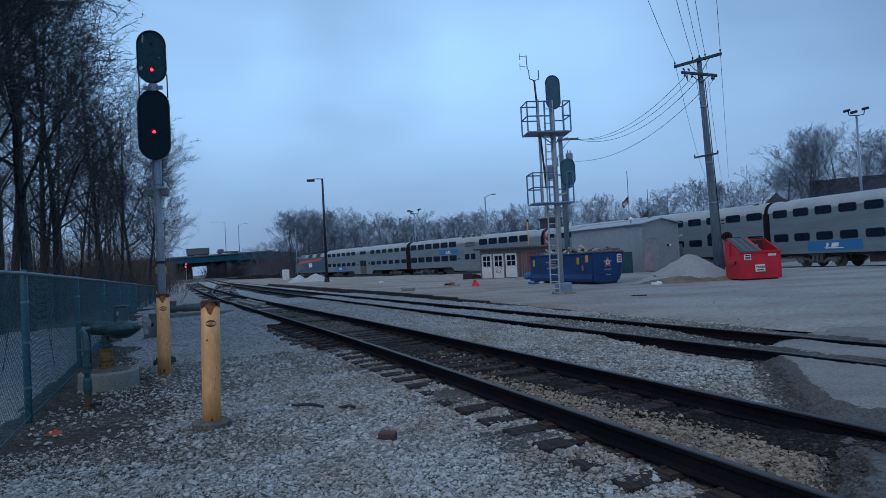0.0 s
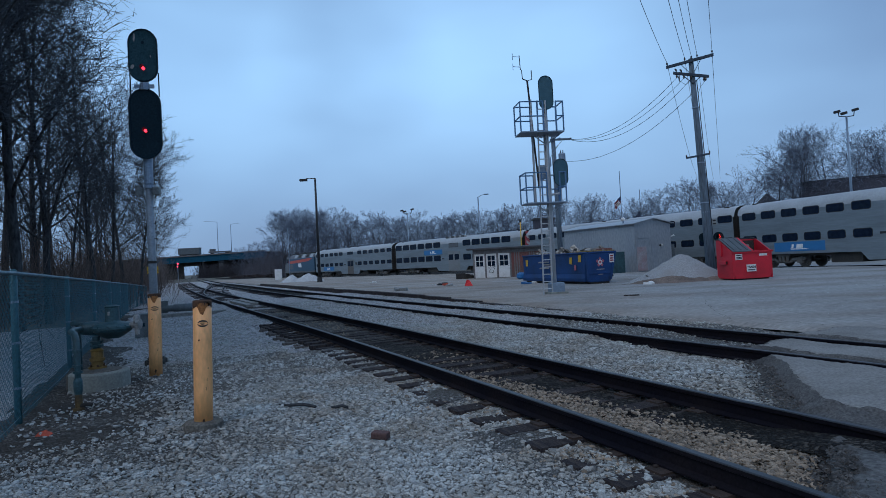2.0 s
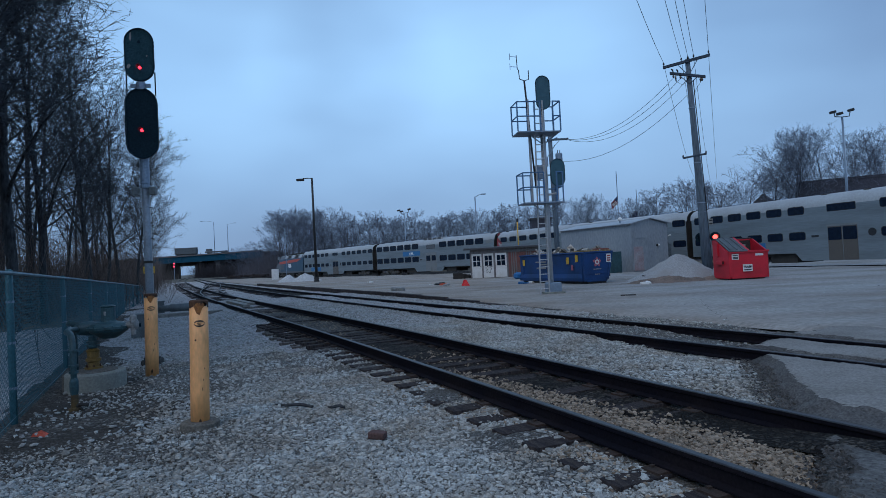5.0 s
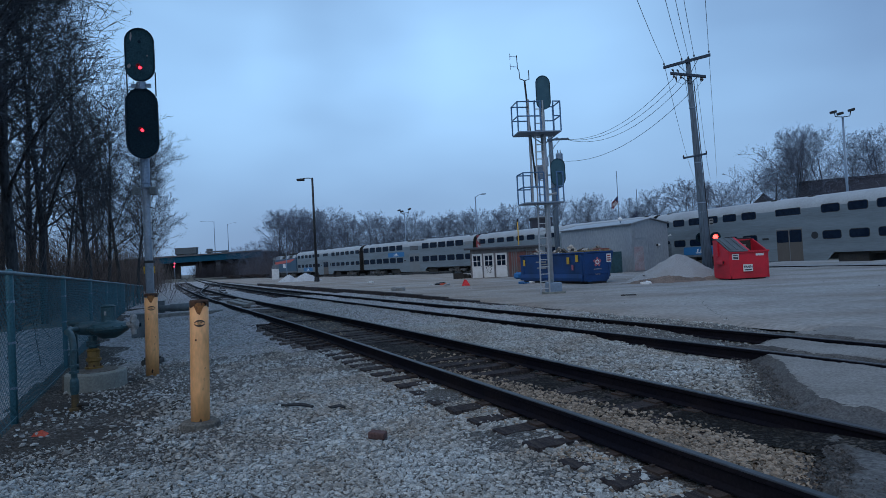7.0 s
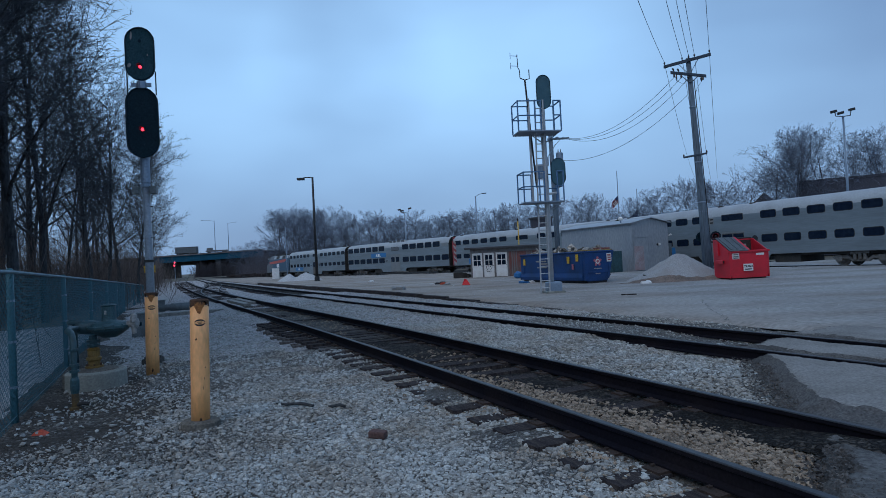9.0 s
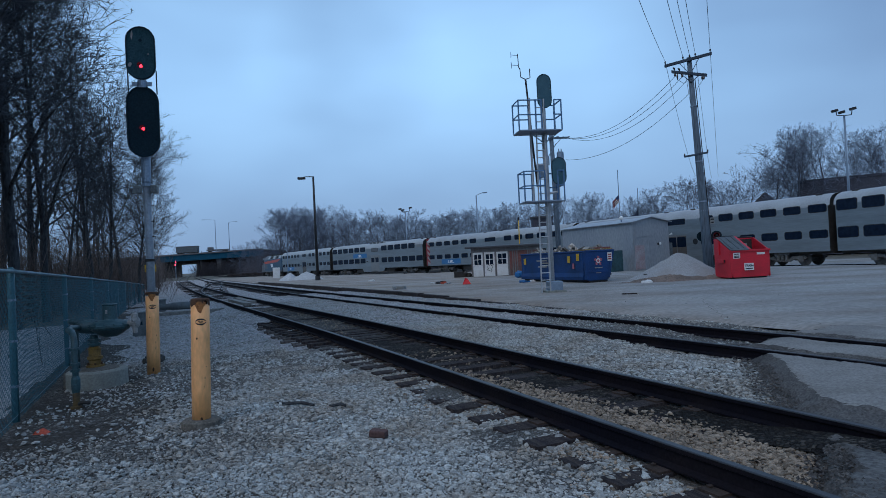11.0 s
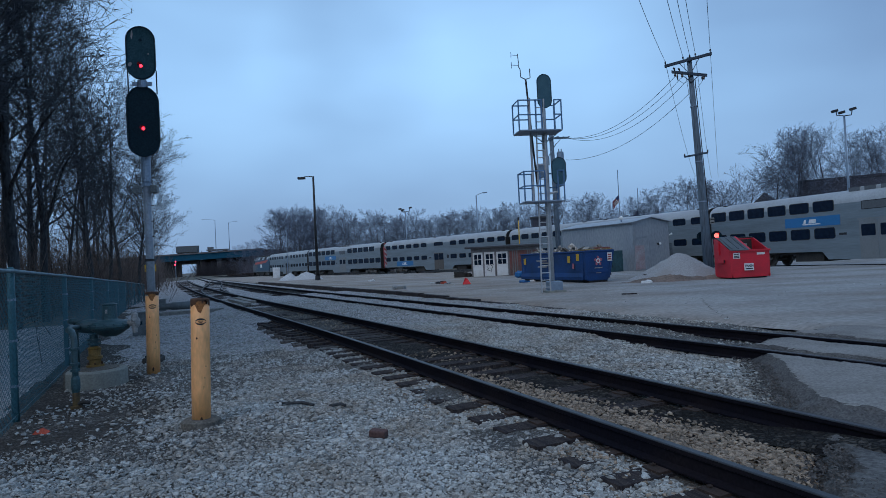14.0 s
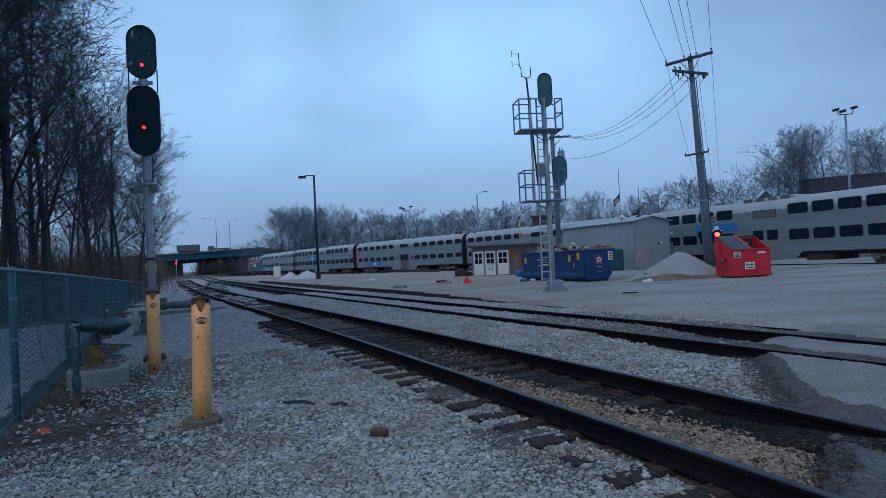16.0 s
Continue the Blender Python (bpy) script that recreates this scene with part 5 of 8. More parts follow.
def utility_poles():
    th = thing("utility_pole", Matrix.Translation(POLE), "tall weathered wooden utility pole with two crossarms", "utility pole", "utility poles")
    lean = Vector((-.39, .1, 11.5))
    part("pole", Form().tube([(0, 0, -.3), tuple(lean * .33), tuple(lean * .66), tuple(lean)], [.27, .205, .155, .12], 16), M_wood_pole, th, smooth=True)

    def arm(z, half, tilt, shift, d, thick=.06):
        c = lean * (z / lean.z) + d * .16
        a, b = c - SIDE * (half - shift) - Vector((0, 0, tilt)), c + SIDE * (half + shift) + Vector((0, 0, tilt))
        ax = (b - a).normalized()
        w, up = ax.cross(Vector((0, 0, 1))).normalized(), Vector((0, 0, 1))
        f = Form()
        v = [tuple(e + w * i * thick + up * j * thick * 1.2) for e in (a, b) for i, j in ((-1, -1), (1, -1), (1, 1), (-1, 1))]
        f.add(v, [(0, 1, 2, 3), (7, 6, 5, 4), (0, 4, 5, 1), (1, 5, 6, 2), (2, 6, 7, 3), (3, 7, 4, 0)])
        ob = part("crossarm", f, M_crossarm, th, "dark creosoted crossarm", bevel=.01)
        return ob, a, b
    top, a, b = arm(11.34, 1.16, .13, -.06, -LINE)
    ends = []
    for t in (.02, .40, .54, .66, .97):
        p = a.lerp(b, t)
        part("insulator", Form().tube([p + Vector((0, 0, .05)), p + Vector((0, 0, .14)), p + Vector((0, 0, .15)), p + Vector((0, 0, .21)), p + Vector((0, 0, .25))], [.02, .02, .05, .045, .025], 8), M_glass_ins, top, "dark porcelain insulator")
        ends.append(POLE + p + Vector((0, 0, .25)))
    part("arm_brace", Form().tube([a.lerp(b, .3), lean * (10.62 / 11.5)], .018, 6).tube([a.lerp(b, .75), lean * (10.62 / 11.5)], .018, 6), M_galv, th)
    low, c, d = arm(10.62, .86, -.24, -.06, -LINE)
    for t in (.1, .3, .5, .9):
        p = c.lerp(d, t)
        part("insulator", Form().tube([p - Vector((0, 0, .05)), p - Vector((0, 0, .16)), p - Vector((0, 0, .24))], [.03, .06, .03], 8), M_glass_ins, low, "dark porcelain insulator")
    foot = lean * (10.15 / 11.5) - LINE * .16
    for t in (.22, .80):
        part("arm_brace", Form().tube([c.lerp(d, t), foot], .022, 6), M_crossarm, th, "flat dark arm brace")
    for t in (.10, .24):
        p = c.lerp(d, t) + Vector((0, 0, .09))
        part("fuse_cutout", Form().tube([p, p + Vector((-.03, 0, .10)), p + Vector((-.09, 0, .16))], [.025, .05, .03], 8), M_glass_ins, low, "dark porcelain fuse cutout")
    for t, drop in ((.17, .42), (.86, .30)):
        p = c.lerp(d, t)
        part("arrester", Form().tube([p - Vector((0, 0, .05)), p - Vector((.02, 0, drop * .5)), p - Vector((0, 0, drop))], [.018, .05, .022], 8), M_glass_ins, low, "dark hanging lightning arrester")
    part("jumper_wire", Form().tube([c.lerp(d, .17) - Vector((0, 0, .4)), c.lerp(d, .34) - Vector((0, 0, .55)), c.lerp(d, .5) - Vector((0, 0, .35))], .009, 5).tube([c.lerp(d, .86) - Vector((0, 0, .3)), c.lerp(d, .74) - Vector((0, 0, .62)), c.lerp(d, .66) - Vector((0, 0, 1.0))], .009, 5), M_dash, th, "slack dark jumper wire")
    mid, e, g = arm(6.35, .58, .05, -.1, -LINE, .04)
    for t in (0.02, .98):
        p = e.lerp(g, t)
        part("insulator", Form().tube([p, p + Vector((0, 0, .1)), p + Vector((0, 0, .16))], [.03, .045, .02], 8), M_glass_ins, mid)
    for z in (3.4, 3.9, 6.0, 8.9):
        part("pole_band", Form().tube([lean * (z / 11.5) - Vector((0, 0, .03)), lean * (z / 11.5) + Vector((0, 0, .03))], .235 - z * .007, 14), M_galv, th)
    part("pole_cable", Form().tube([lean * .02 + Vector((.2, -.12, 0)), lean * .5 + Vector((.19, -.1, 0)), lean * .9 + Vector((.17, -.08, 0))], .022, 6), M_dash, th, "dark riser cable")
    for k, p in enumerate(ends):
        q = p - LINE * 46 + Vector((0, 0, .1))
        wire_line("overhead_wire", p, q, 1.35, .011, "thin overhead power wire from the pole", "overhead wires")
        if k in (0, 1, 3, 4):
            wire_line("overhead_wire", p, p + LINE * 50 - Vector((0, 0, 1.5)), 1.5, .011, "thin overhead power wire from the pole", "overhead wires")
    # second pole with transformers
    P2 = Vector((7.9, 42.0, .1))
    t2 = thing("utility_pole", Matrix.Translation(P2), "wooden utility pole with a grey transformer behind the blue bin", "utility pole", "utility poles")
    part("pole", Form().tube([(0, 0, -.3), (-.05, 0, 5), (-.12, 0, 9.9)], [.19, .165, .14], 14), M_wood_pole, t2, smooth=True)
    part("crossarm", Form().box(-.35, 1.05, -.2, -.08, 9.45, 9.58), M_wood_pole, t2, bevel=.01)
    part("arm_brace", Form().tube([(-.1, -.1, 8.8), (.5, -.1, 9.45)], .02, 6).tube([(-.1, -.1, 8.8), (-.3, -.1, 9.45)], .02, 6), M_galv, t2)
    for x in (.3, .6, .95):
        part("insulator", Form().tube([(x, -.14, 9.55), (x + .12, -.14, 9.56), (x + .2, -.14, 9.56)], [.03, .05, .02], 8), M_glass_ins, t2)
    tr = part("transformer", Form().tube([(.42, -.1, 7.6), (.42, -.1, 7.64), (.42, -.1, 8.5), (.42, -.1, 8.56)], [.2, .24, .24, .2], 16), M_galv, t2, "grey can transformer", smooth=False)
    for x in (.34, .50):
        part("bushing", Form().tube([(x, -.1, 8.56), (x, -.1, 8.78)], [.04, .025], 8), M_glass_ins, tr)
    part("fuse_box", Form().box(-.75, -.35, -.2, .1, 7.7, 8.3), M_galv, t2, bevel=.02)
    for k, (z, dx) in enumerate(((10.72, -.9), (10.55, -.3), (10.35, -.05), (9.75, -.1))):
        a = POLE + c.lerp(d, (.1, .3, .5)[k]) - Vector((0, 0, .22)) if k < 3 else POLE + lean * (z / 11.5)
        b = P2 + Vector((1.05, -.1, 9.5 - .02 * k)) if k < 3 else P2 + Vector((.66, -.1, 8.0))
        wire_line("service_wire", a, b, (.9, 1.0, 1.2, 1.0)[k], .013, "sagging service wire between two poles", "service wires")


def crossing_flasher():
    th = thing("crossing_signal", pose(14.26, 32.8, .1, 0, 0, -22), "level crossing flasher on a white mast with a blinking red light", "crossing signal")
    part("mast", Form().tube([(0, 0, 0), (0, 0, 3.55)], .06, 12), M_white, th, smooth=True)
    part("cap", Form().tube([(0, 0, 3.55), (0, 0, 3.6)], [.075, .02], 10), M_galv, th)
    part("lamp_arm", Form().tube([(-.38, -.05, 2.1), (.38, -.05, 2.1)], .03, 8), M_galv, th)
    for x in (-.36, .36):
        part("target", Form().tube([(x, -.1, 2.1), (x, -.12, 2.1)], .26, 28), M_black, th, "black round target")
        hood = Form()
        n = 16
        for d in (-.12, -.42):
            for i in range(n + 1):
                a = radians(-15 + 210 * i / n)
                hood.v.append((x + .165 * math.cos(a), d, 2.1 + .165 * math.sin(a)))
        for i in range(n):
            hood.f.append((i, i + 1, n + 2 + i, n + 1 + i))
        part("hood", hood, M_black, th)
    sp = part("sign_plate", Form().box(.10, .30, -.075, -.06, 2.74, 3.08), M_cap, th, "small white sign plate")
    for z in (2.82, 2.99):
        part("sign_bar", Form().box(.12, .28, -.082, -.0755, z - .04, z + .03), M_dash, sp)
    # turning lamp: a bright half and a dark half
    drum = new("lamp_turret")
    drum.parent = th
    drum.empty_display_size = .1
    for nm, a0, mt, lb in (("lit_lens", 180, M_flash_red, "glowing red lens"), ("dark_lens", 0, M_lens_dark, "dark lens back")):
        f = Form()
        n, k = 12, 6
        for j in range(k + 1):
            b = radians(-90 + 180 * j / k)
            for i in range(n + 1):
                a = radians(a0 + 180 * i / n)
                f.v.append((.125 * math.cos(a) * math.cos(b), .05 * math.sin(a) * math.cos(b), .125 * math.sin(b)))
        for j in range(k):
            for i in range(n):
                q = j * (n + 1) + i
                f.f.append((q, q + 1, q + n + 2, q + n + 1))
        part(nm, f, mt, drum, lb, smooth=True)
    drum.matrix_basis = pose(.36, -.19, 2.1)
    return drum


def red_bin():
    """Front-load bin: low front toward the yard, high back, lid down on one half."""
    th = thing("red_dumpster", pose(12.98, 27.8, .1, 0, 0, 6), "red steel trash dumpster with sloped top and half-open grey lid", "dumpster")
    W, D, hf, hb, t = 1.92, 1.30, 1.27, 1.86, .05
    prof = [(0, .06), (D - .12, .06), (D, .2), (D, hb), (D - .22, hb), (0, hf)]
    turn = Matrix(((0, 1, 0, 0), (1, 0, 0, 0), (0, 0, 1, 0), (0, 0, 0, 1)))
    left = part("side_panel", Form().prism(prof, 0, t, turn), M_red, th, bevel=.012)
    part("side_panel", Form().prism(prof, W - t, W, turn), M_red, th, bevel=.012)
    part("front_panel", Form().prism([(t, .22), (.14, .06), (W - .14, .06), (W - t, .22), (W - t, hf), (t, hf)], 0, t), M_red, th, bevel=.01)
    part("back_panel", Form().box(t, W - t, D - t, D, .1, hb), M_red, th)
    part("floor_pan", Form().box(t, W - t, t, D - t, .08, .14), M_red, th)
    part("top_rim", Form().box(-.03, W + .03, -.05, .06, hf - .05, hf + .04), M_red, th, bevel=.01)
    part("centre_bar", Form().box(W * .47, W * .53, 0, D, 0, .05, pose(0, 0, hf + .02, math.degrees(math.atan2(hb - hf, D - .22)), 0, 0)), M_red, th)
    rise = math.degrees(math.atan2(hb - hf, D - .22))
    lid = part("lid", Form().box(.02, W * .48, -.06, 1.30, 0, .045, pose(0, 0, hf + .03, rise, 0, 0)), M_lid, th, "weathered grey plastic lid", bevel=.015)
    for x in (.12, .42, .72):
        part("lid_rib", Form().box(x, x + .07, .05, 1.25, .045, .075, pose(0, 0, hf + .03, rise, 0, 0)), M_lid, lid)
    # added dark sheet: shade of the open bin's inside put into colour
    part("shade_lining", Form().box(W * .53, W - t, D - t - .03, D - t - .006, .2, hb - .06), M_under, th, "dark sheet standing in for shade inside the bin")
    part("bag_load", Form().box(W * .5, W - .1, .1, D - .2, .3, .95), M_rubbish, th, "rubbish lying in the bin", bevel=.08)
    part("folded_lid", Form().box(W * .5, W - .05, D - .02, D + .10, hb - .35, hb + .06), M_dash, th, "dark lid folded back", bevel=.03)
    part("hinge", Form().tube([(0, D - .04, hb + .03), (W, D - .04, hb + .03)], .035, 8), M_dash, th)
    part("inner_board", Form().box(W - .12, W - .055, .2, D - .2, .5, hf - .06), M_timber, th, "tan inner wall")
    part("standing_board", Form().box(W * .66, W * .74, D - .4, D - .36, .4, hb - .25), M_timber, th, "pale board standing in the bin")
    for z in (.72,):
        part("fork_pocket", Form().box(-.10, 0, .4, D - .35, z, z + .17), M_red, left, "fork pocket", bevel=.015)
        part("fork_mouth", Form().box(-.085, -.015, .385, .40, z + .025, z + .145), M_dash, left)
        part("fork_pocket", Form().box(W, W + .10, .4, D - .35, z, z + .17), M_red, th, "fork pocket", bevel=.015)
    part("side_brace", Form().box(-.06, 0, D - .5, D - .38, 1.1, hb - .1), M_red, left, bevel=.01)
    for y in (.15, D - .35):
        part("bottom_skid", Form().box(.1, W - .1, y, y + .16, -.03, .08), M_dash, th)
    sg = part("trash_sign", Form().box(.63, 1.09, -.062, -.05, .37, .69), M_white, th, "white trash sign")
    part("sign_bar", Form().box(.69, 1.03, -.068, -.063, .42, .47), M_dash, sg)
    part("sign_backing", Form().box(.65, 1.07, -.05, 0, .39, .67), M_red, th)
    tx = bpy.data.curves.new("word", "FONT")
    tx.body, tx.size, tx.align_x, tx.extrude = "TRASH", .138, "CENTER", .002
    tx.offset = .006
    tx.materials.append(M_dash)
    w = new("word", tx)
    w.parent, w.matrix_basis = sg, pose(.86, -.065, .53, 90, 0, 0)
    s2 = part("notice", Form().box(.15, .48, -.012, -.002, .92, 1.18), M_white, th, "white notice")
    for z in (.97, 1.03, 1.12):
        part("notice_bar", Form().box(.19, .44, -.018, -.013, z - .02, z + .02), M_dash, s2)
    part("plate", Form().box(1.30, 1.68, -.012, -.002, 1.06, 1.16), M_white, th, "pale maker plate")


def blue_bin():
    a, b = Vector((7.19, 31.0, .1)), Vector((4.67, 37.0, .1))
    d = (b - a)
    th = thing("roll_off_container", pose(a.x, a.y, .1, 0, 0, math.degrees(math.atan2(-d.x, d.y))), "long dark blue steel roll-off container full of scrap", "dumpster")
    L, W, WB, H = d.length, 1.72, 1.38, 1.60
    part("side_wall", Form().prism([(.0, .16), (.06, .16), (.06, H), (-.03, H)], .08, L), M_blue, th)
    part("side_wall", Form().prism([(WB - .06, .16), (WB, .16), (W, H), (W - .06, H)], .08, L), M_blue, th)
    part("front_wall", Form().prism([(.06, .10), (WB - .08, .10), (WB, .24), (W, H), (-.03, H), (0, .24)], .0, .08), M_blue, th, bevel=.02)
    part("rear_door", Form().box(0, W, L - .06, L, .15, H), M_blue, th)
    part("floor_frame", Form().box(.15, WB - .1, .05, L, .0, .17), M_dash, th)
    part("skid", Form().tube([(.16, .05, .10), (.16, .45, .0), (.16, L - .2, .0)], .06, 6), M_dash, th)
    part("top_rail", Form().tube([(-.03, 0, H), (-.03, L, H)], .055, 6).tube([(W, 0, H), (W, L, H)], .055, 6).tube([(-.03, .02, H), (W, .02, H)], .06, 6), M_blue, th)
    for k in range(3):
        y = .30 + (L - .6) * k / 2
        part("side_rib", Form().box(-.045, .0, y - .07, y + .07, .17, H - .05), M_blue, th, bevel=.015)
    part("side_rail", Form().prism([(-.02, .52), (-.10, .30), (-.08, .14), (.02, .14)], .25, L), M_blue, th, "sloping lower side rail")
    part("corner_post", Form().prism([(-.06, .14), (.09, .14), (.09, H), (-.08, H)], -.035, .12), M_blue, th, bevel=.015)
    part("corner_post", Form().prism([(WB - .13, .20), (WB + .01, .20), (W + .02, H), (W - .13, H)], -.035, .12), M_blue, th, bevel=.015)
    part("end_rib", Form().box(.1, WB - .05, -.03, .0, .50, .60), M_blue, th, bevel=.01)
    part("hook_plate", Form().prism([(WB, .28), (WB + .16, .36), (WB + .10, .52), (WB + .02, .55)], .02, .14), M_dash, th)
    part("top_lid", Form().box(.15, W + .03, .1, 1.3, H + .04, H + .11), M_board, th, "yellowed board on the load", bevel=.02)
    part("top_lid", Form().box(W * .6, W + .06, .3, 1.7, H + .11, H + .20), M_shed_rust, th, "reddish board on the load", bevel=.02)
    nt = part("sticker", Form().box(W - .44, W - .16, -.052, -.038, 1.06, 1.50), M_white, th, "white notice")
    for z in (1.13, 1.24, 1.36):
        part("sticker_bar", Form().box(W - .40, W - .20, -.058, -.0525, z, z + .07), M_stripe_red, nt)
    star = Form()
    for k in range(5):
        c = pose(.72, 0, 1.10, 0, 72 * k, 0)
        star.add([c @ Vector(q) for q in ((-.05, -.012, .10), (.05, -.012, .10), (.085, -.012, .19), (0, -.012, .27), (-.085, -.012, .19))], [(0, 1, 2, 3, 4)])
    part("emblem", star, M_emblem, th, "faded red five-petal emblem")
    part("emblem", Form().tube([(.72, -.014, 1.10), (.72, -.018, 1.10)], .13, 12), M_white, th, "white emblem ring")
    part("emblem", Form().tube([(.72, -.019, 1.10), (.72, -.022, 1.10)], .075, 12), M_emblem, th, "faded red emblem centre")
    for z, w in ((.74, .46), (.56, .40), (.48, .30)):
        part("lettering_bar", Form().box(.72 - w / 2, .72 + w / 2, -.016, -.008, z - .022, z + .022), M_cap, th)
    for y, z, l in ((3.6, 1.20, 1.1), (3.5, 1.06, .75), (3.6, .86, 1.0)):
        part("lettering_bar", Form().box(-.062, -.055, y, y + l, z - .04, z + .04), M_cap, th)
    for y, z in ((.55, 1.14), (1.35, 1.04), (L - .6, 1.0)):
        part("sticker", Form().box(-.062, -.055, y, y + .24, z, z + .36), M_sign_yellow, th, "yellow warning sticker")
    part("sticker", Form().box(-.062, -.055, 1.0, 1.16, .72, 1.0), M_emblem, th, "small reddish sticker")
    rng = random.Random(5)
    load = Form()
    for k in range(90):
        s = rng.uniform(.12, .42)
        load.box(-s, s, -s * rng.uniform(.1, .5), s * .3, -s * .12, s * .12, pose(rng.uniform(.3, W - .3), rng.uniform(.4, L - .3), H - .1 + rng.uniform(-.1, .26), rng.uniform(-50, 50), rng.uniform(-50, 50), rng.uniform(0, 180)))
    tagged(part("scrap_load", load, M_rubbish, th, "mixed scrap timber and rubbish"), kind="stuff")
    f = Form()
    for k in range(9):
        s = .42
        f.box(-s, s, -s * .7, s * .7, 0, .36, pose(rng.uniform(-.3, .3), rng.uniform(-.2, .2), .02, rng.uniform(-20, 20), rng.uniform(-20, 20), rng.uniform(0, 180)))
    whole("blue_tarp", f, M_tarp_blue, pose(5.75, 44.2, .1), "crumpled blue tarpaulin by the shed", "tarpaulin", bevel=.08)
    f = Form()
    for k in range(5):
        f.box(-.5, .5, -.3, .3, 0, .12, pose(rng.uniform(-.2, .2), rng.uniform(-.2, .2), .01, rng.uniform(-8, 8), rng.uniform(-8, 8), rng.uniform(0, 180)))
    whole("blue_tarp", f, M_tarp_blue, pose(5.9, 38.6, .1), "flat blue tarpaulin on the ground by the container", "tarpaulin", bevel=.05)
    whole("sack", Form().tube([(-.3, 0, .1), (-.2, 0, .13), (.2, 0, .14), (.32, 0, .1)], [.06, .14, .15, .05], 10), M_white, pose(6.3, 39.2, .1), "white sack on the ground by the container", "sack", smooth=True)


def door_shed():
    """Small shed with three white doors with panes."""
    th = thing("wooden_shed", pose(3.95, 50.2, .1, 0, 0, -3), "small grey wooden shed with three white part-glazed doors", "shed")
    W, D, H = 5.6, 3.0, 2.35
    x0 = -1.75
    part("back_wall", Form().box(x0, x0 + W, D - .1, D, 0, H), M_wall_grey, th)
    part("side_wall", Form().box(x0, x0 + .1, .1, D - .1, 0, H), M_wall_grey, th)
    sw = part("side_wall", Form().box(x0 + W - .1, x0 + W, .1, D - .1, 0, H), M_shed_rust, th, "faded red sheet side wall")
    part("lintel", Form().box(x0, x0 + W, 0, .1, 2.02, H), M_wall_grey, th)
    part("roof", Form().box(x0 - .5, x0 + W + .3, -.35, D + .3, 0, .14, pose(0, 0, H, 2, 0, 0)), M_shingle, th, "dark flat felt roof", bevel=.02)
    for k in range(9):
        part("batten", Form().box(x0 + W, x0 + W + .03, .1 + .32 * k, .2 + .32 * k, 0, H - .05), M_shed_rust if k % 2 else M_wall_grey, sw)
    sl = part("slatted_wall", Form().box(x0 + 3.15, x0 + W - .1, .06, .1, 0, 2.02), M_shed_rust, th, "faded red slatted front wall")
    for k in range(13):
        part("slat", Form().box(x0 + 3.2 + .175 * k, x0 + 3.29 + .175 * k, .02, .056, 0, 2.0), (M_shed_rust, M_wall_grey)[(k * 5) % 7 % 2], sl)
    rng = random.Random(3)
    for k in range(4):
        x = x0 + (.0, .95, 1.92, 3.02)[k]
        part("door_post", Form().box(x, x + .13, -.01, .1, 0, 2.02), M_wall_grey, th)
    for k, (a, w) in enumerate(((.13, .82), (1.08, .84), (2.08, .92))):
        d = part("door", Form().box(x0 + a, x0 + a + w, .02, .07, .02, 2.0), M_white, th, "white painted wooden door with four panes", bevel=.01)
        for i in range(2):
            for j in range(2):
                gx, gz = x0 + a + .12 + i * (w - .20) / 2, .98 + j * .45
                part("pane", Form().box(gx, gx + (w - .30) / 2, .012, .0185, gz, gz + .40), M_window, d)
        part("door_knob", Form().tube([(x0 + a + w - .09, .02, .95), (x0 + a + w - .09, -.04, .95)], [.02, .035], 8), M_dash, d)
        part("panel", Form().box(x0 + a + .14, x0 + a + w - .14, .012, .02, .2, .82), M_white, d, bevel=.006)
    scr = Form()
    for k in range(14):
        a = k * .7
        x, z = x0 + 1.5 + .2 * math.cos(a) * (1 + .2 * math.sin(3 * a)), .72 + .28 * math.sin(a)
        scr.box(-.02, .02, -.004, .0, -.1, .1, pose(x, .004, z, 0, math.degrees(a) + 20, 0))
    part("scribble", scr, M_dash, th, "dark scrawled marks on the middle door")
    st = thing("yellow_post", pose(7.15, 57.5, .1), "thin yellow post standing before the train", "post")
    part("post", Form().tube([(0, 0, 0), (0, 0, 4.9)], .05, 8), M_sign_yellow, st, smooth=True)
    part("cap", Form().tube([(0, 0, 4.9), (0, 0, 5.2)], [.08, .06], 8), M_dash, st)
    t = thing("machine_scrap", pose(1.55, 51.2, .1), "dark scrap machine parts beside the shed", "scrap")
    for k in range(4):
        part("block", Form().box(-.4, .4, -.3, .3, 0, .5 - .08 * k, pose(.28 * k - .4, .1 * k, 0, 0, 0, 20 * k)), M_under, t, bevel=.04)


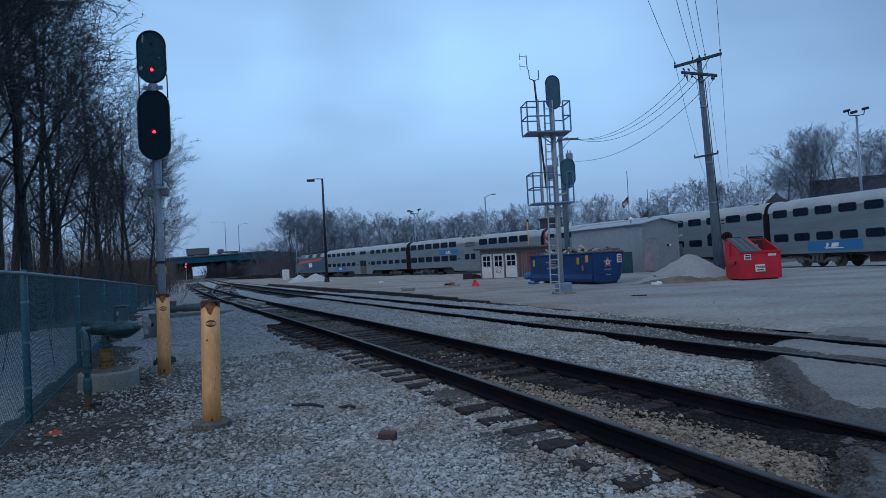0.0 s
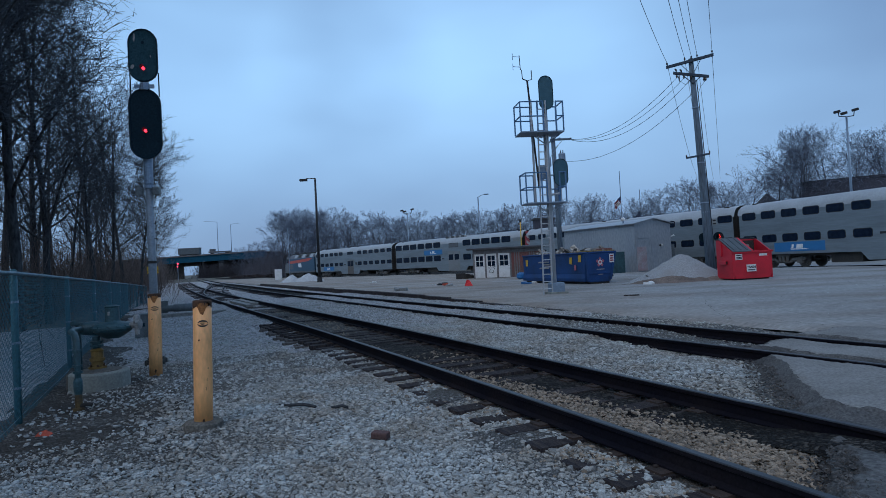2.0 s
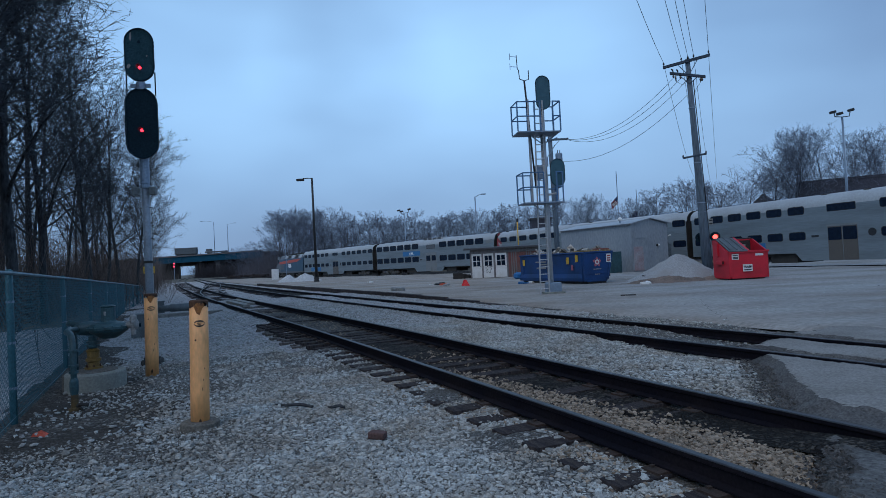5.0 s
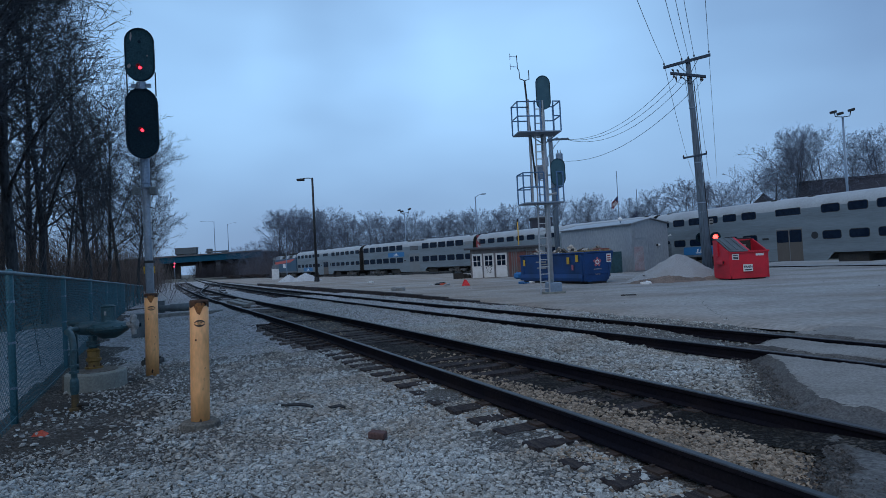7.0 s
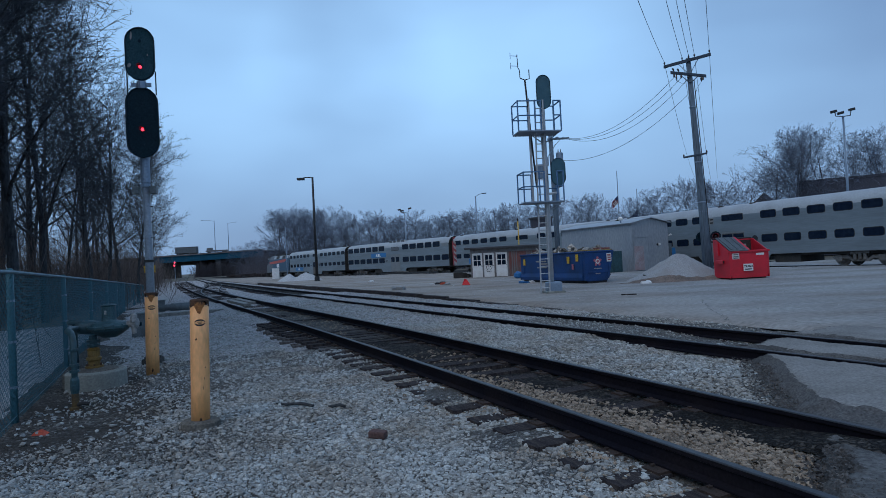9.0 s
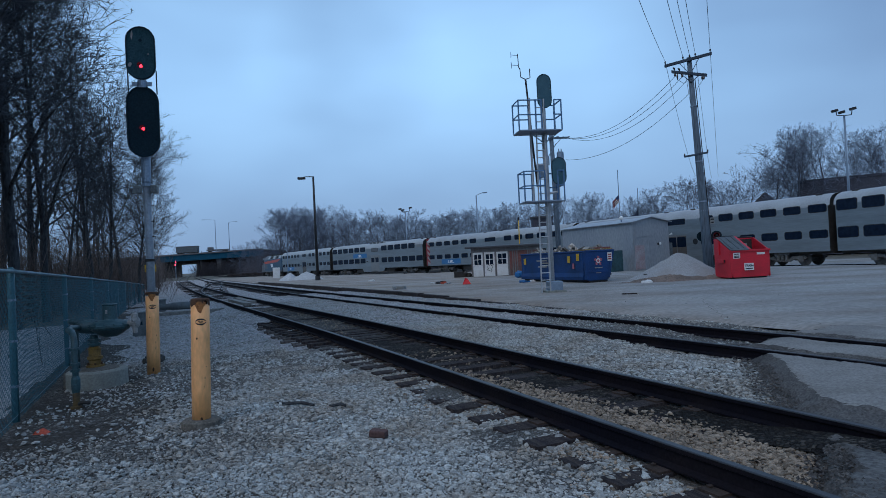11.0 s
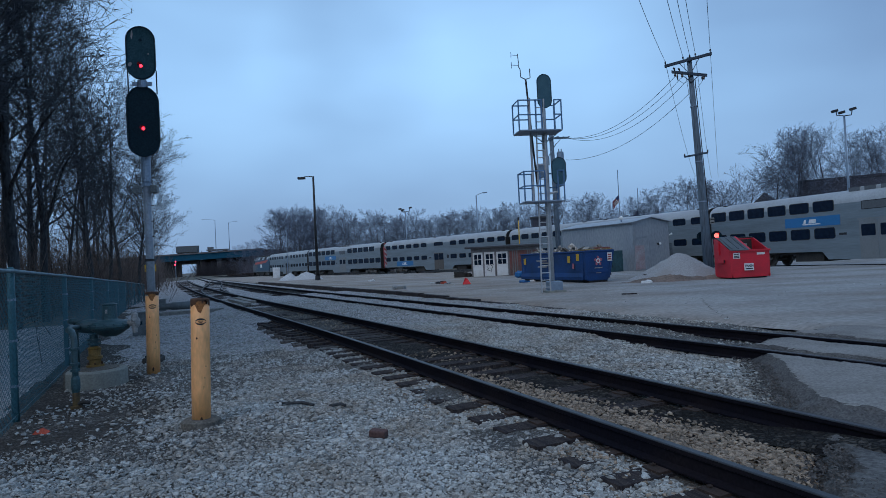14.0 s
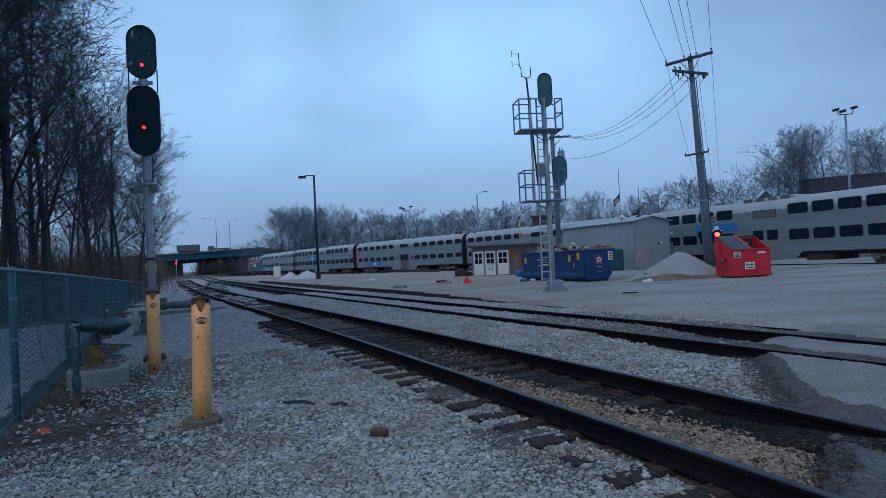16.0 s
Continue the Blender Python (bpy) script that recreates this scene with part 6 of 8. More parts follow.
def metal_shed():
    """Grey sheet-metal building with its gable to the yard."""
    th = thing("metal_building", pose(14.9, 46.2, .1, 0, 0, 26), "plain grey corrugated metal building with low gable roof", "building")
    W, D, H, R = 3.66, 8.6, 3.62, 3.98
    x0 = -.76
    part("gable_wall", Form().prism([(x0, 0), (x0 + W, 0), (x0 + W, H), (x0 + W / 2, R), (x0, H)], 0, .1), M_shed_metal, th)
    part("gable_wall", Form().prism([(x0, 0), (x0 + W, 0), (x0 + W, H), (x0 + W / 2, R), (x0, H)], D - .1, D), M_shed_metal, th)
    for x in (x0, x0 + W - .1):
        w = part("side_wall", Form().box(x, x + .1, .1, D - .1, 0, H), M_shed_metal, th)
        for k in range(27):
            y = .2 + .31 * k
            e = -.004 if x == x0 else .1
            part("rib", Form().box(x + e, x + e + .004, y, y + .07, 0, H), M_shed_metal, w)
    for k in range(12):
        x = x0 + .05 + .31 * k
        part("rib", Form().box(x, x + .06, -.009, 0, .02, H - .05), M_shed_metal, th)
    s = math.degrees(math.atan2(R - H, W / 2))
    l = math.hypot(W / 2, R - H) + .2
    part("roof_slope", Form().box(0, l, -.2, D + .2, 0, .06, pose(x0 + W / 2, 0, R + .02, 0, s, 0)), M_shed_metal, th)
    part("roof_slope", Form().box(-l, 0, -.2, D + .2, 0, .06, pose(x0 + W / 2, 0, R + .02, 0, -s, 0)), M_shed_metal, th)
    dr = part("door", Form().box(x0 + .12, x0 + 1.55, -.05, -.024, .05, 2.2), M_shed_metal, th, "grey sheet door")
    part("door_frame", Form().box(x0 + .06, x0 + .12, -.06, -.024, 0, 2.3).box(x0 + 1.55, x0 + 1.61, -.06, -.024, 0, 2.3).box(x0 + .06, x0 + 1.61, -.06, -.024, 2.2, 2.3), M_shed_metal, th)
    part("window", Form().box(x0 + .25, x0 + 1.4, -.045, -.024, 2.55, 3.05), M_shed_metal, th, "pale panel above the door")
    # muted red tint over the door's lower left
    part("red_panel", Form().box(x0 + .10, x0 + 1.05, -.066, -.054, .08, 1.9), M_shed_red_tint, th, "muted red patch on the door")
    part("wall_lamp", Form().tube([(x0 + 2.62, -.01, 1.95), (x0 + 2.62, -.13, 1.95), (x0 + 2.62, -.16, 1.92)], [.10, .10, .05], 12), M_white, th, "small white wall lamp")
    part("lamp_shade", Form().tube([(x0 + 2.50, -.01, 1.95), (x0 + 2.50, -.10, 1.95)], .09, 12), M_dash, th)
    part("gutter_lamp", Form().tube([(x0 + W + .05, 0, 2.6), (x0 + W + .15, -.2, 2.7)], [.03, .08], 8), M_white, th)
    part("meter_box", Form().box(x0 + W, x0 + W + .45, .1, .5, .9, 2.0), M_lid, th, "dark meter box", bevel=.02)
    t = thing("green_cabinet", pose(12.7, 45.9, .1, 0, 0, 26), "dark green steel cabinet beside the metal building", "cabinet")
    part("body", Form().box(-.55, .55, -.4, .4, 0, 1.6), M_pipe, t, bevel=.02)
    part("door", Form().box(-.5, .5, -.42, -.4, .1, 1.5), M_pipe, t)
    v = thing("roof_vent_post", pose(13.9, 47.5, 3.75), "small white round vent on the metal roof", "vent")
    part("stem", Form().tube([(0, 0, -.4), (0, 0, .35)], .05, 8), M_galv, v)
    part("ball", Form().tube([(0, 0, .3), (0, 0, .36), (0, 0, .52), (0, 0, .6)], [.08, .17, .17, .05], 12), M_white, v, smooth=True)


def mound(name, m, rx, ry, h, material, label, seed, peak=(0, 0), power=1.0):
    f = Form()
    n, k = 72, 26
    for j in range(k + 1):
        t = j / k
        for i in range(n):
            a = 2 * math.pi * i / n
            w = 1 + .16 * noise.noise(Vector((math.cos(a) * 1.5, math.sin(a) * 1.5, seed)))
            x, y = rx * t * w * math.cos(a) + peak[0] * (1 - t), ry * t * w * math.sin(a) + peak[1] * (1 - t)
            z = h * (1 - t) ** power + (.10 * noise.noise(Vector((x * 1.7, y * 1.7, seed))) + .045 * noise.noise(Vector((x * 5, y * 5, seed)))) * (1 - t * .5)
            if t < .12:
                z -= h * (.12 - t) * .45
            f.v.append((x, y, z - (.08 if j == k else 0)))
    for j in range(k):
        for i in range(n):
            f.f.append((j * n + i, j * n + (i + 1) % n, (j + 1) * n + (i + 1) % n, (j + 1) * n + i))
    return whole(name, f, material, m, label, "heap", "gravel heaps", smooth=True)


def heaps():
    mound("gravel_mound", pose(11.85, 31.0, .08), 2.6, 1.9, 1.40, M_heap, "pale grey gravel heap beside the wooden pole", 2, (.1, 0), 1.05)
    mound("dirt_heap", pose(10.75, 29.2, .06), 2.5, .9, .34, M_brown, "low brown dirt spill at the foot of the gravel heap", 6, (0, 0), .9)
    mound("gravel_mound", pose(-19.35, 76.0, .05), 1.5, 1.5, .98, M_pile, "small white gravel heap by the lamp post", 3)
    mound("gravel_mound", pose(-17.2, 75.6, .05), 2.0, 1.7, 1.08, M_pile, "small white gravel heap by the lamp post", 4)
    mound("dirt_heap", pose(13.0, 29.3, .06), 1.9, .8, .20, M_brown, "low brown dirt spill between the gravel heap and the red bin", 9, (0, 0), .9)
    t = thing("plank_scrap", pose(10.15, 30.4, .3, 12, 18, 35), "dark plank leaning at the foot of the gravel heap", "plank")
    part("plank", Form().box(-.06, .06, -.35, .35, 0, .05), M_tie, t)


def cobra_lamp(m, h, reach, label, dark=True, low=False):
    th = thing("street_lamp", m, label, "street lamp", "street lamps")
    mt = M_dash if dark else M_galv
    part("pole", Form().tube([(0, 0, 0), (0, 0, h * .5), (0, 0, h)], [.17, .14, .11], 10), mt, th, smooth=True)
    part("arm", Form().tube([(0, 0, h - .05), (-reach * .4, 0, h + (.0 if low else .35)), (-reach, 0, h + (.0 if low else .5))], .05, 8), mt, th)
    part("lantern", Form().box(-reach - .75, -reach + .1, -.2, .2, h + (-.28 if low else .36), h + (-.02 if low else .54)), mt, th, bevel=.05)
    part("foot", Form().tube([(0, 0, -.1), (0, 0, .5)], [.32, .26], 10), M_dash, th)


def flood_mast(m, h, label):
    th = thing("floodlight_mast", m, label, "floodlight", "floodlight masts")
    part("pole", Form().tube([(0, 0, 0), (0, 0, h)], [.17, .10], 10), M_galv, th, smooth=True)
    part("yoke", Form().tube([(-.85, 0, h + .45), (-.8, 0, h + .05), (0, 0, h - .02), (.8, 0, h + .05), (.9, 0, h + .55)], .05, 8), M_dash, th)
    for x, y, z in ((-1.0, 0, .55), (-.45, -.3, .3), (1.0, 0, .7)):
        part("floodlight", Form().box(-.32, .32, -.16, .16, -.14, .14, pose(x, y, h + z, 0, -12, 0)), M_dash, th, bevel=.04)


def lamps():
    cobra_lamp(pose(-14.4, 69.0, .1), 11.75, 1.0, "dark yard lamp on a tall pole near gravel heaps", low=True)
    flood_mast(pose(44.4, 66.5, 0), 15.2, "tall floodlight mast behind the train")
    flood_mast(pose(-7.1, 118, 0), 11.4, "distant floodlight mast behind the train")
    cobra_lamp(pose(6.4, 112, 0), 13.2, -1.9, "thin grey street lamp before the trees", False)
    cobra_lamp(pose(-101.5, 272, 8), 16.6, 5.2, "tall street lamp on the overpass", False)
    cobra_lamp(pose(-95.5, 272, 8), 15.2, -3.8, "tall street lamp on the overpass", False)
    th = thing("aerial_pole", pose(-28.8, 112, 0), "thin pale pole before the bare trees", "pole")
    part("pole", Form().tube([(0, 0, 0), (0, 0, 9.3)], .07, 6), M_galv, th)
    for x, y, h, more, mt in ((28.5, 98, 11.3, 3.4, M_flag_red), (32.2, 100, 9.0, 2.8, M_flag_blue)):
        f = thing("flagpole", pose(x, y, 0), "flagpole with drooping flag beyond the train", "flagpole", "flagpoles")
        part("pole", Form().tube([(0, 0, 0), (0, 0, h + more)], .06, 6), M_galv, f)
        g = Form()
        for i in range(7):
            for j in range(5):
                g.v.append((-.17 * i, .12 * math.sin(i * 1.3 + j), h - .6 - .30 * j - .17 * i))
        for i in range(6):
            for j in range(4):
                g.f.append((i * 5 + j, i * 5 + j + 1, i * 5 + j + 6, i * 5 + j + 5))
        part("flag", g, mt, f, "drooping striped flag" if mt is M_flag_red else "drooping dark blue flag")
        if mt is M_flag_red:
            for k in range(3):
                s = Form()
                for i in range(7):
                    for d in (0, .16):
                        s.v.append((-.17 * i, .12 * math.sin(i * 1.3 + 1 + k) - .03, h - 1.0 - .3 * k - .17 * i - d))
                s.f = [(2 * i, 2 * i + 1, 2 * i + 3, 2 * i + 2) for i in range(6)]
                part("stripe", s, M_white, f)
            part("canton", Form().add([(-.02, -.1, h - .6), (-.55, -.05, h - 1.1), (-.55, -.05, h - 1.6), (-.02, -.1, h - 1.2)], [(0, 1, 2, 3)]), M_flag_blue, f)
    c = thing("white_cabinet", pose(-27.6, 100.0, .05, 0, 0, 12), "white steel equipment cabinet beside the tracks", "cabinet")
    part("body", Form().box(-.55, .55, -.5, .5, 0, 1.75), M_white, c, bevel=.03)
    part("door", Form().box(-.48, .48, -.53, -.5, .1, 1.65), M_white, c)
    part("plinth", Form().box(-.62, .62, -.58, .58, -.1, .05), M_concrete, c)


def far_scrap():
    """Low heaps of dark timber and scrap at the far end of the yard."""
    rng = random.Random(44)
    for x, y, n in ((-58.5, 168, 7), (-55.6, 166, 5), (-52.8, 165, 8), (-49.5, 163, 6), (-46.8, 158, 4)):
        f = Form()
        for k in range(n):
            l = rng.uniform(.7, 1.6)
            f.box(-l, l, -.16, .16, 0, .3, pose(rng.uniform(-.8, .8), rng.uniform(-.5, .5), rng.uniform(0, .5), rng.uniform(-6, 6), rng.uniform(-8, 8), rng.uniform(-40, 40)))
        whole("scrap_heap", f, M_tie, pose(x, y, 0), "low heap of dark old timbers at the yard's end", "scrap", "scrap heaps")


def overpass():
    th = thing("road_bridge", pose(-108, 268, 0, 0, -1.0, -2), "road overpass with dark blue-green steel girder on concrete piers", "bridge")
    part("girder", Form().box(-40, 29, -.3, .5, 7.35, 9.75), M_girder, th, "dark blue-green painted girder")
    part("flange_plate", Form().box(-40, 29, -.55, .7, 7.15, 7.35), M_girder, th)
    part("deck", Form().box(-40, 29, -.8, 12, 9.75, 10.0), M_far_concrete, th)
    part("parapet", Form().box(-40, 29, -.8, -.5, 10.0, 10.35), M_far_concrete, th)
    for k in range(13):
        part("stiffener", Form().box(-38 + 5.2 * k, -37.8 + 5.2 * k, -.42, -.3, 7.4, 9.7), M_girder, th)
    for k in range(14):
        part("rail_post", Form().box(-38 + 5 * k, -37.85 + 5 * k, -.75, -.6, 10.35, 11.0), M_far_concrete, th)
    part("pier", Form().box(.4, 1.2, 1, 9, -.6, 7.14), M_under, th, "dark pier")
    part("pier", Form().box(7.9, 9.7, 1, 9, -.6, 6.9), M_far_concrete, th)
    part("pier_cap", Form().box(7.5, 10.3, .6, 9.4, 6.3, 7.14), M_far_concrete, th, bevel=.2)
    part("abutment", Form().box(-40, -11.2, 4.6, 5.6, -.6, 9.7), M_under, th, "dark abutment")
    part("portal_side", Form().box(-11.2, -10.0, 4.4, 5.6, -.6, 9.7), M_under, th)
    part("portal_side", Form().box(-2.9, -1.6, 4.4, 5.6, -.6, 9.7), M_under, th)
    part("portal_lintel", Form().box(-10.0, -2.9, 4.4, 5.6, 5.6, 9.7), M_under, th)
    bank = Form()
    for k in range(15):
        x = -1.6 + 2.6 * k
        for y, z in ((3.5, -.4), (5.5, 2.6 + .5 * math.sin(k * 1.7)), (8, 5.6 + .4 * math.sin(k * 2.3)), (9.5, 9.7)):
            bank.v.append((x, y + .4 * math.sin(k * 3.1 + z), z))
    for k in range(14):
        for q in range(3):
            bank.f.append((4 * k + q, 4 * k + q + 4, 4 * k + q + 5, 4 * k + q + 1))
    part("embankment", bank, M_bank, th, "dark earth bank under the bridge")
    b = thing("box_trailer", pose(-115.6, 274, 10.0), "grey box trailer standing on the overpass", "trailer")
    part("box", Form().box(-4.8, 4.8, 0, 2.5, .9, 3.5), M_lid, b, bevel=.1)
    part("roof_edge", Form().box(-4.9, 4.9, -.06, 2.56, 3.5, 3.75), M_far_concrete, b)
    part("underframe", Form().box(-4.6, 4.6, .3, 2.2, .6, .9), M_under, b)
    for x in (-3.6, -2.4, 3.8):
        part("wheel", Form().tube([(x, .1, .45), (x, 2.4, .45)], .45, 14), M_rubber, b)
    c = thing("flatbed_truck", pose(-101.5, 274, 10.2), "low grey truck on the overpass beside the trailer", "truck")
    part("bed", Form().box(-5.2, 4.5, 0, 2.4, .8, 1.5), M_loco_grey, c, bevel=.1)
    part("cab", Form().box(-4.8, -2.6, .1, 2.3, 1.5, 2.6), M_loco_grey, c, bevel=.2)
    for x in (-4.0, 2.4, 3.6):
        part("wheel", Form().tube([(x, .1, .45), (x, 2.3, .45)], .45, 14), M_rubber, c)
    s = thing("far_signal", pose(-109.3, 248, 0), "distant railway signal with two red lights by the overpass", "railway signal", "railway signals")
    part("mast", Form().tube([(0, 0, 0), (0, 0, 7.2)], .14, 8), M_galv, s)
    part("signal_head", Form().prism([(a, 5.7 + b) for a, b in oval(1.0, 2.4)], -.1, 0), M_black, s)
    for x, z in ((-.1, 5.2), (.1, 6.4)):
        part("lens", Form().tube([(x, -.12, z), (x, -.2, z)], .30, 10), M_far_red, s, "glowing red lens")
    g = thing("yellow_sign", along(58, -.5, 0), "small yellow trackside sign on a post", "sign")
    part("post", Form().tube([(0, 0, 0), (0, 0, 2.4)], .04, 6), M_galv, g)
    part("board", Form().box(-.45, .45, -.04, 0, 1.9, 2.5), M_sign_yellow, g)


# ---------------------------------------------------------------- trees
def bare_tree(name, seed, height, kids, twig, material_twig, label, group, fork=.25, angle=(.55, 1.0), wig=.16, reach=(.30, .52), stem=.9, thick=.0105, crown=None, lift=.05, far=False):
    """A leafless tree: trunk and limbs in one part, branches and twigs in another. crown: radius and middle height of a rounded
    outline that the branches fill. Built at the origin; copy it to its places."""
    rng = random.Random(seed)
    th = thing(name, Matrix(), label, "tree", group)
    trunk, twigs = Form(), Form()
    levels = len(kids)
    pieces = (5, 5, 3, 1, 1) if far else (7, 6, 4, 1, 1)

    def room(p, d):
        """Distance from p along d to the crown's rounded outline."""
        if not crown:
            return 1e9
        r, mid = crown
        up = height - mid
        k = r / up
        q, e = Vector((p.x, p.y, (p.z - mid) * k)), Vector((d.x, d.y, d.z * k))
        a, b, c = e.dot(e), q.dot(e), q.dot(q) - r * r
        w = b * b - a * c
        return max(.25, (-b + math.sqrt(w)) / a) if w > 0 else .4

    def spike(a, b, r):
        d = (b - a).normalized()
        x = d.cross(Vector((0, 0, 1)) if abs(d.z) < .9 else Vector((1, 0, 0))).normalized() * r
        y = d.cross(x)
        k = len(twigs.v)
        twigs.v.extend([tuple(a + x), tuple(a - x * .5 + y * .87), tuple(a - x * .5 - y * .87), tuple(b)])
        twigs.f.extend([(k, k + 1, k + 3), (k + 1, k + 2, k + 3), (k + 2, k, k + 3)])

    def grow(p, d, length, r, level):
        n = 1 if level == levels else pieces[level]
        pts, rad, dirs, q, e = [p], [r], [d], p, d
        sway = Vector((rng.gauss(0, 1), rng.gauss(0, 1), rng.gauss(0, .5))) * wig * .55
        for i in range(n):
            if level:
                e = (e + sway / n * 2.5 + Vector((rng.gauss(0, wig), rng.gauss(0, wig), rng.gauss(0, wig * .7) + lift)) / math.sqrt(n) * 1.3).normalized()
            else:
                e = (e + Vector((rng.gauss(0, .035), rng.gauss(0, .035), .05))).normalized()
            q = q + e * (length / n)
            pts.append(q)
            dirs.append(e)
            rad.append(max(twig * .6, r * (1 - (.88 if level == 0 else .78) * (i + 1) / n)))
        if n == 1:
            spike(pts[0], pts[1], r)
        else:
            (trunk if level < 2 else twigs).tube(pts, rad, 8 if level == 0 and not far else (5 if level < 2 else 3), caps=False)
        if level >= levels:
            return
        for k in range(kids[level]):
            t = (k + rng.random()) / kids[level]
            t = fork + (1 - fork) * t if level == 0 else .18 + .82 * t
            i = min(int(t * n), n - 1)
            f = t * n - i
            b, bd = pts[i].lerp(pts[i + 1], f), dirs[i + 1]
            side = Vector((rng.gauss(0, 1), rng.gauss(0, 1), rng.gauss(0, .6)))
            side = (side - bd * side.dot(bd)).normalized()
            a = rng.uniform(*angle) * (1.0 if level else 1.1 - .45 * t)
            nd = (bd * math.cos(a) + side * math.sin(a)).normalized()
            if level == 0 and nd.z < .15:
                nd.z = .15 + rng.random() * .2
                nd.normalize()
            rr = rad[i] + (rad[i + 1] - rad[i]) * f
            if crown and level == 0:
                ln = room(b, nd) * rng.uniform(.72, 1.0)
            else:
                ln = length * (rng.uniform(*reach) if level == 0 else rng.uniform(.36, .62)) * (1.12 - .45 * t)
                ln = min(ln, room(b, nd) * rng.uniform(.8, 1.08))
            grow(b, nd, ln, max(twig * (1.3 - .12 * level), rr * ((rng.uniform(.32, .48) if level == 0 else rng.uniform(.38, .58)) if crown else rng.uniform(.34, .51))), level + 1)

    grow(Vector((0, 0, -.2)), Vector((rng.gauss(0, .03), rng.gauss(0, .03), 1)).normalized(), height * stem, height * thick, 0)
    # far, rounded trees take the bark with haze in its colour
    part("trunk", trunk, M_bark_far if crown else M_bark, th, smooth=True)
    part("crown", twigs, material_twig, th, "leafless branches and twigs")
    return th


def woods():
    rng = random.Random(12)
    near = [bare_tree("bare_tree", 100 + k, 17.0 + k, (17, 9, 7, 4), .0118, M_twig, "tall leafless tree with dark trunk behind the fence", "woods behind the fence", .22, (.50, 1.05), .24, (.26, .42), .92, .0098, None, .07) for k in range(4)]
    slim = [bare_tree("bare_tree", 200 + k, 14.0, (16, 9, 7), .0116, M_twig, "slender leafless tree in the woods behind the fence", "woods behind the fence", .22, (.48, 1.0), .24, (.26, .42), .92, .0090, None, .07) for k in range(3)]
    spots = [(11.2, -7.5), (13.0, -9.5), (14.0, -6.0), (15.5, -8.2), (16.2, -5.4), (18.5, -7.0), (19.5, -11), (21.5, -5.0), (23.5, -8.8), (25, -5.2), (27.5, -7.0), (29, -11.5), (30.5, -4.6), (33, -8.0),
             (35.5, -5.2), (38.5, -7.0), (41, -4.4), (45, -6.5), (49, -4.8), (53, -7.5), (57, -4.5), (62, -6.0), (68, -4.6), (75, -6), (83, -5), (10.0, -6.2), (12.2, -5.2), (17.2, -9.8), (20.4, -8.4), (24.2, -6.6), (9.2, -7.6), (11.6, -10.5), (14.6, -11.0), (18.0, -4.6), (13.4, -7.4), (16.0, -6.8), (20.6, -6.2), (22.6, -7.6), (26.4, -4.4), (47, -.6), (43, -1.2), (58, -1.0), (70, -.8), (84, -1.0), (38.5, -3.0), (44.5, -2.3), (50, -2.2)]
    for k, (u, v) in enumerate(spots):
        s = rng.uniform(.86, 1.16) * (.66 if v > -2 else 1.0)
        p = uv(u + rng.uniform(-.6, .6), v + rng.uniform(-.5, .5), -.1)
        m = Matrix.Translation(p) @ Matrix.Rotation(rng.uniform(0, 6.28), 4, "Z")
        if k < len(near):
            near[k].matrix_basis = m
        else:
            c = copy_thing(near[k % len(near)] if u < 40 or v > -2 else slim[k % 3], m)
            c.scale = (s, s, s * rng.uniform(.95, 1.1))
    for k in range(36):
        u = 8 + 100 * ((k * .618) % 1.0) ** 1.6
        v = -5.5 - (4 + .2 * u) * rng.random()
        m = Matrix.Translation(uv(u, v, -.1)) @ Matrix.Rotation(rng.uniform(0, 6.28), 4, "Z")
        s = rng.uniform(.85, 1.2)
        if k < 3:
            slim[k].matrix_basis = m
        else:
            copy_thing(slim[k % 3], m).scale = (s, s, s)
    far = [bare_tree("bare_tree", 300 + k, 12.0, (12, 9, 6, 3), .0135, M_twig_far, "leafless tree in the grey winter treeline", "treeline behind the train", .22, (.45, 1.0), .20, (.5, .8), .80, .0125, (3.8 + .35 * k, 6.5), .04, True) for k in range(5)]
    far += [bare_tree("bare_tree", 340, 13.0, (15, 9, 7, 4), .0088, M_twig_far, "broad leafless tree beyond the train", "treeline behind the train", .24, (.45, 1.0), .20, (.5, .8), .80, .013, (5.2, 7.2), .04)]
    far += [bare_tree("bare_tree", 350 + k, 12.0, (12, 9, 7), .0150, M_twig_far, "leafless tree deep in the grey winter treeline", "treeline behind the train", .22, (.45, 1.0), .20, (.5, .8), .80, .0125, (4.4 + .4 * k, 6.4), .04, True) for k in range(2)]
    made = set()

    def place(k, x, y, h):
        base = far[k]
        s = (.90 if k == 5 else .86 + .06 * min(1.0, abs(x / y - .1) / .2)) * h / (13.0 if k == 5 else 12.0)
        m = Matrix.Translation((x, y, -.1)) @ Matrix.Rotation(rng.uniform(0, 6.28), 4, "Z")
        if k in made:
            ob = copy_thing(base, m)
        else:
            ob = base
            ob.matrix_basis = m
            made.add(k)
        ob.scale = (s * rng.uniform(.95, 1.25), s * rng.uniform(.95, 1.25), s)

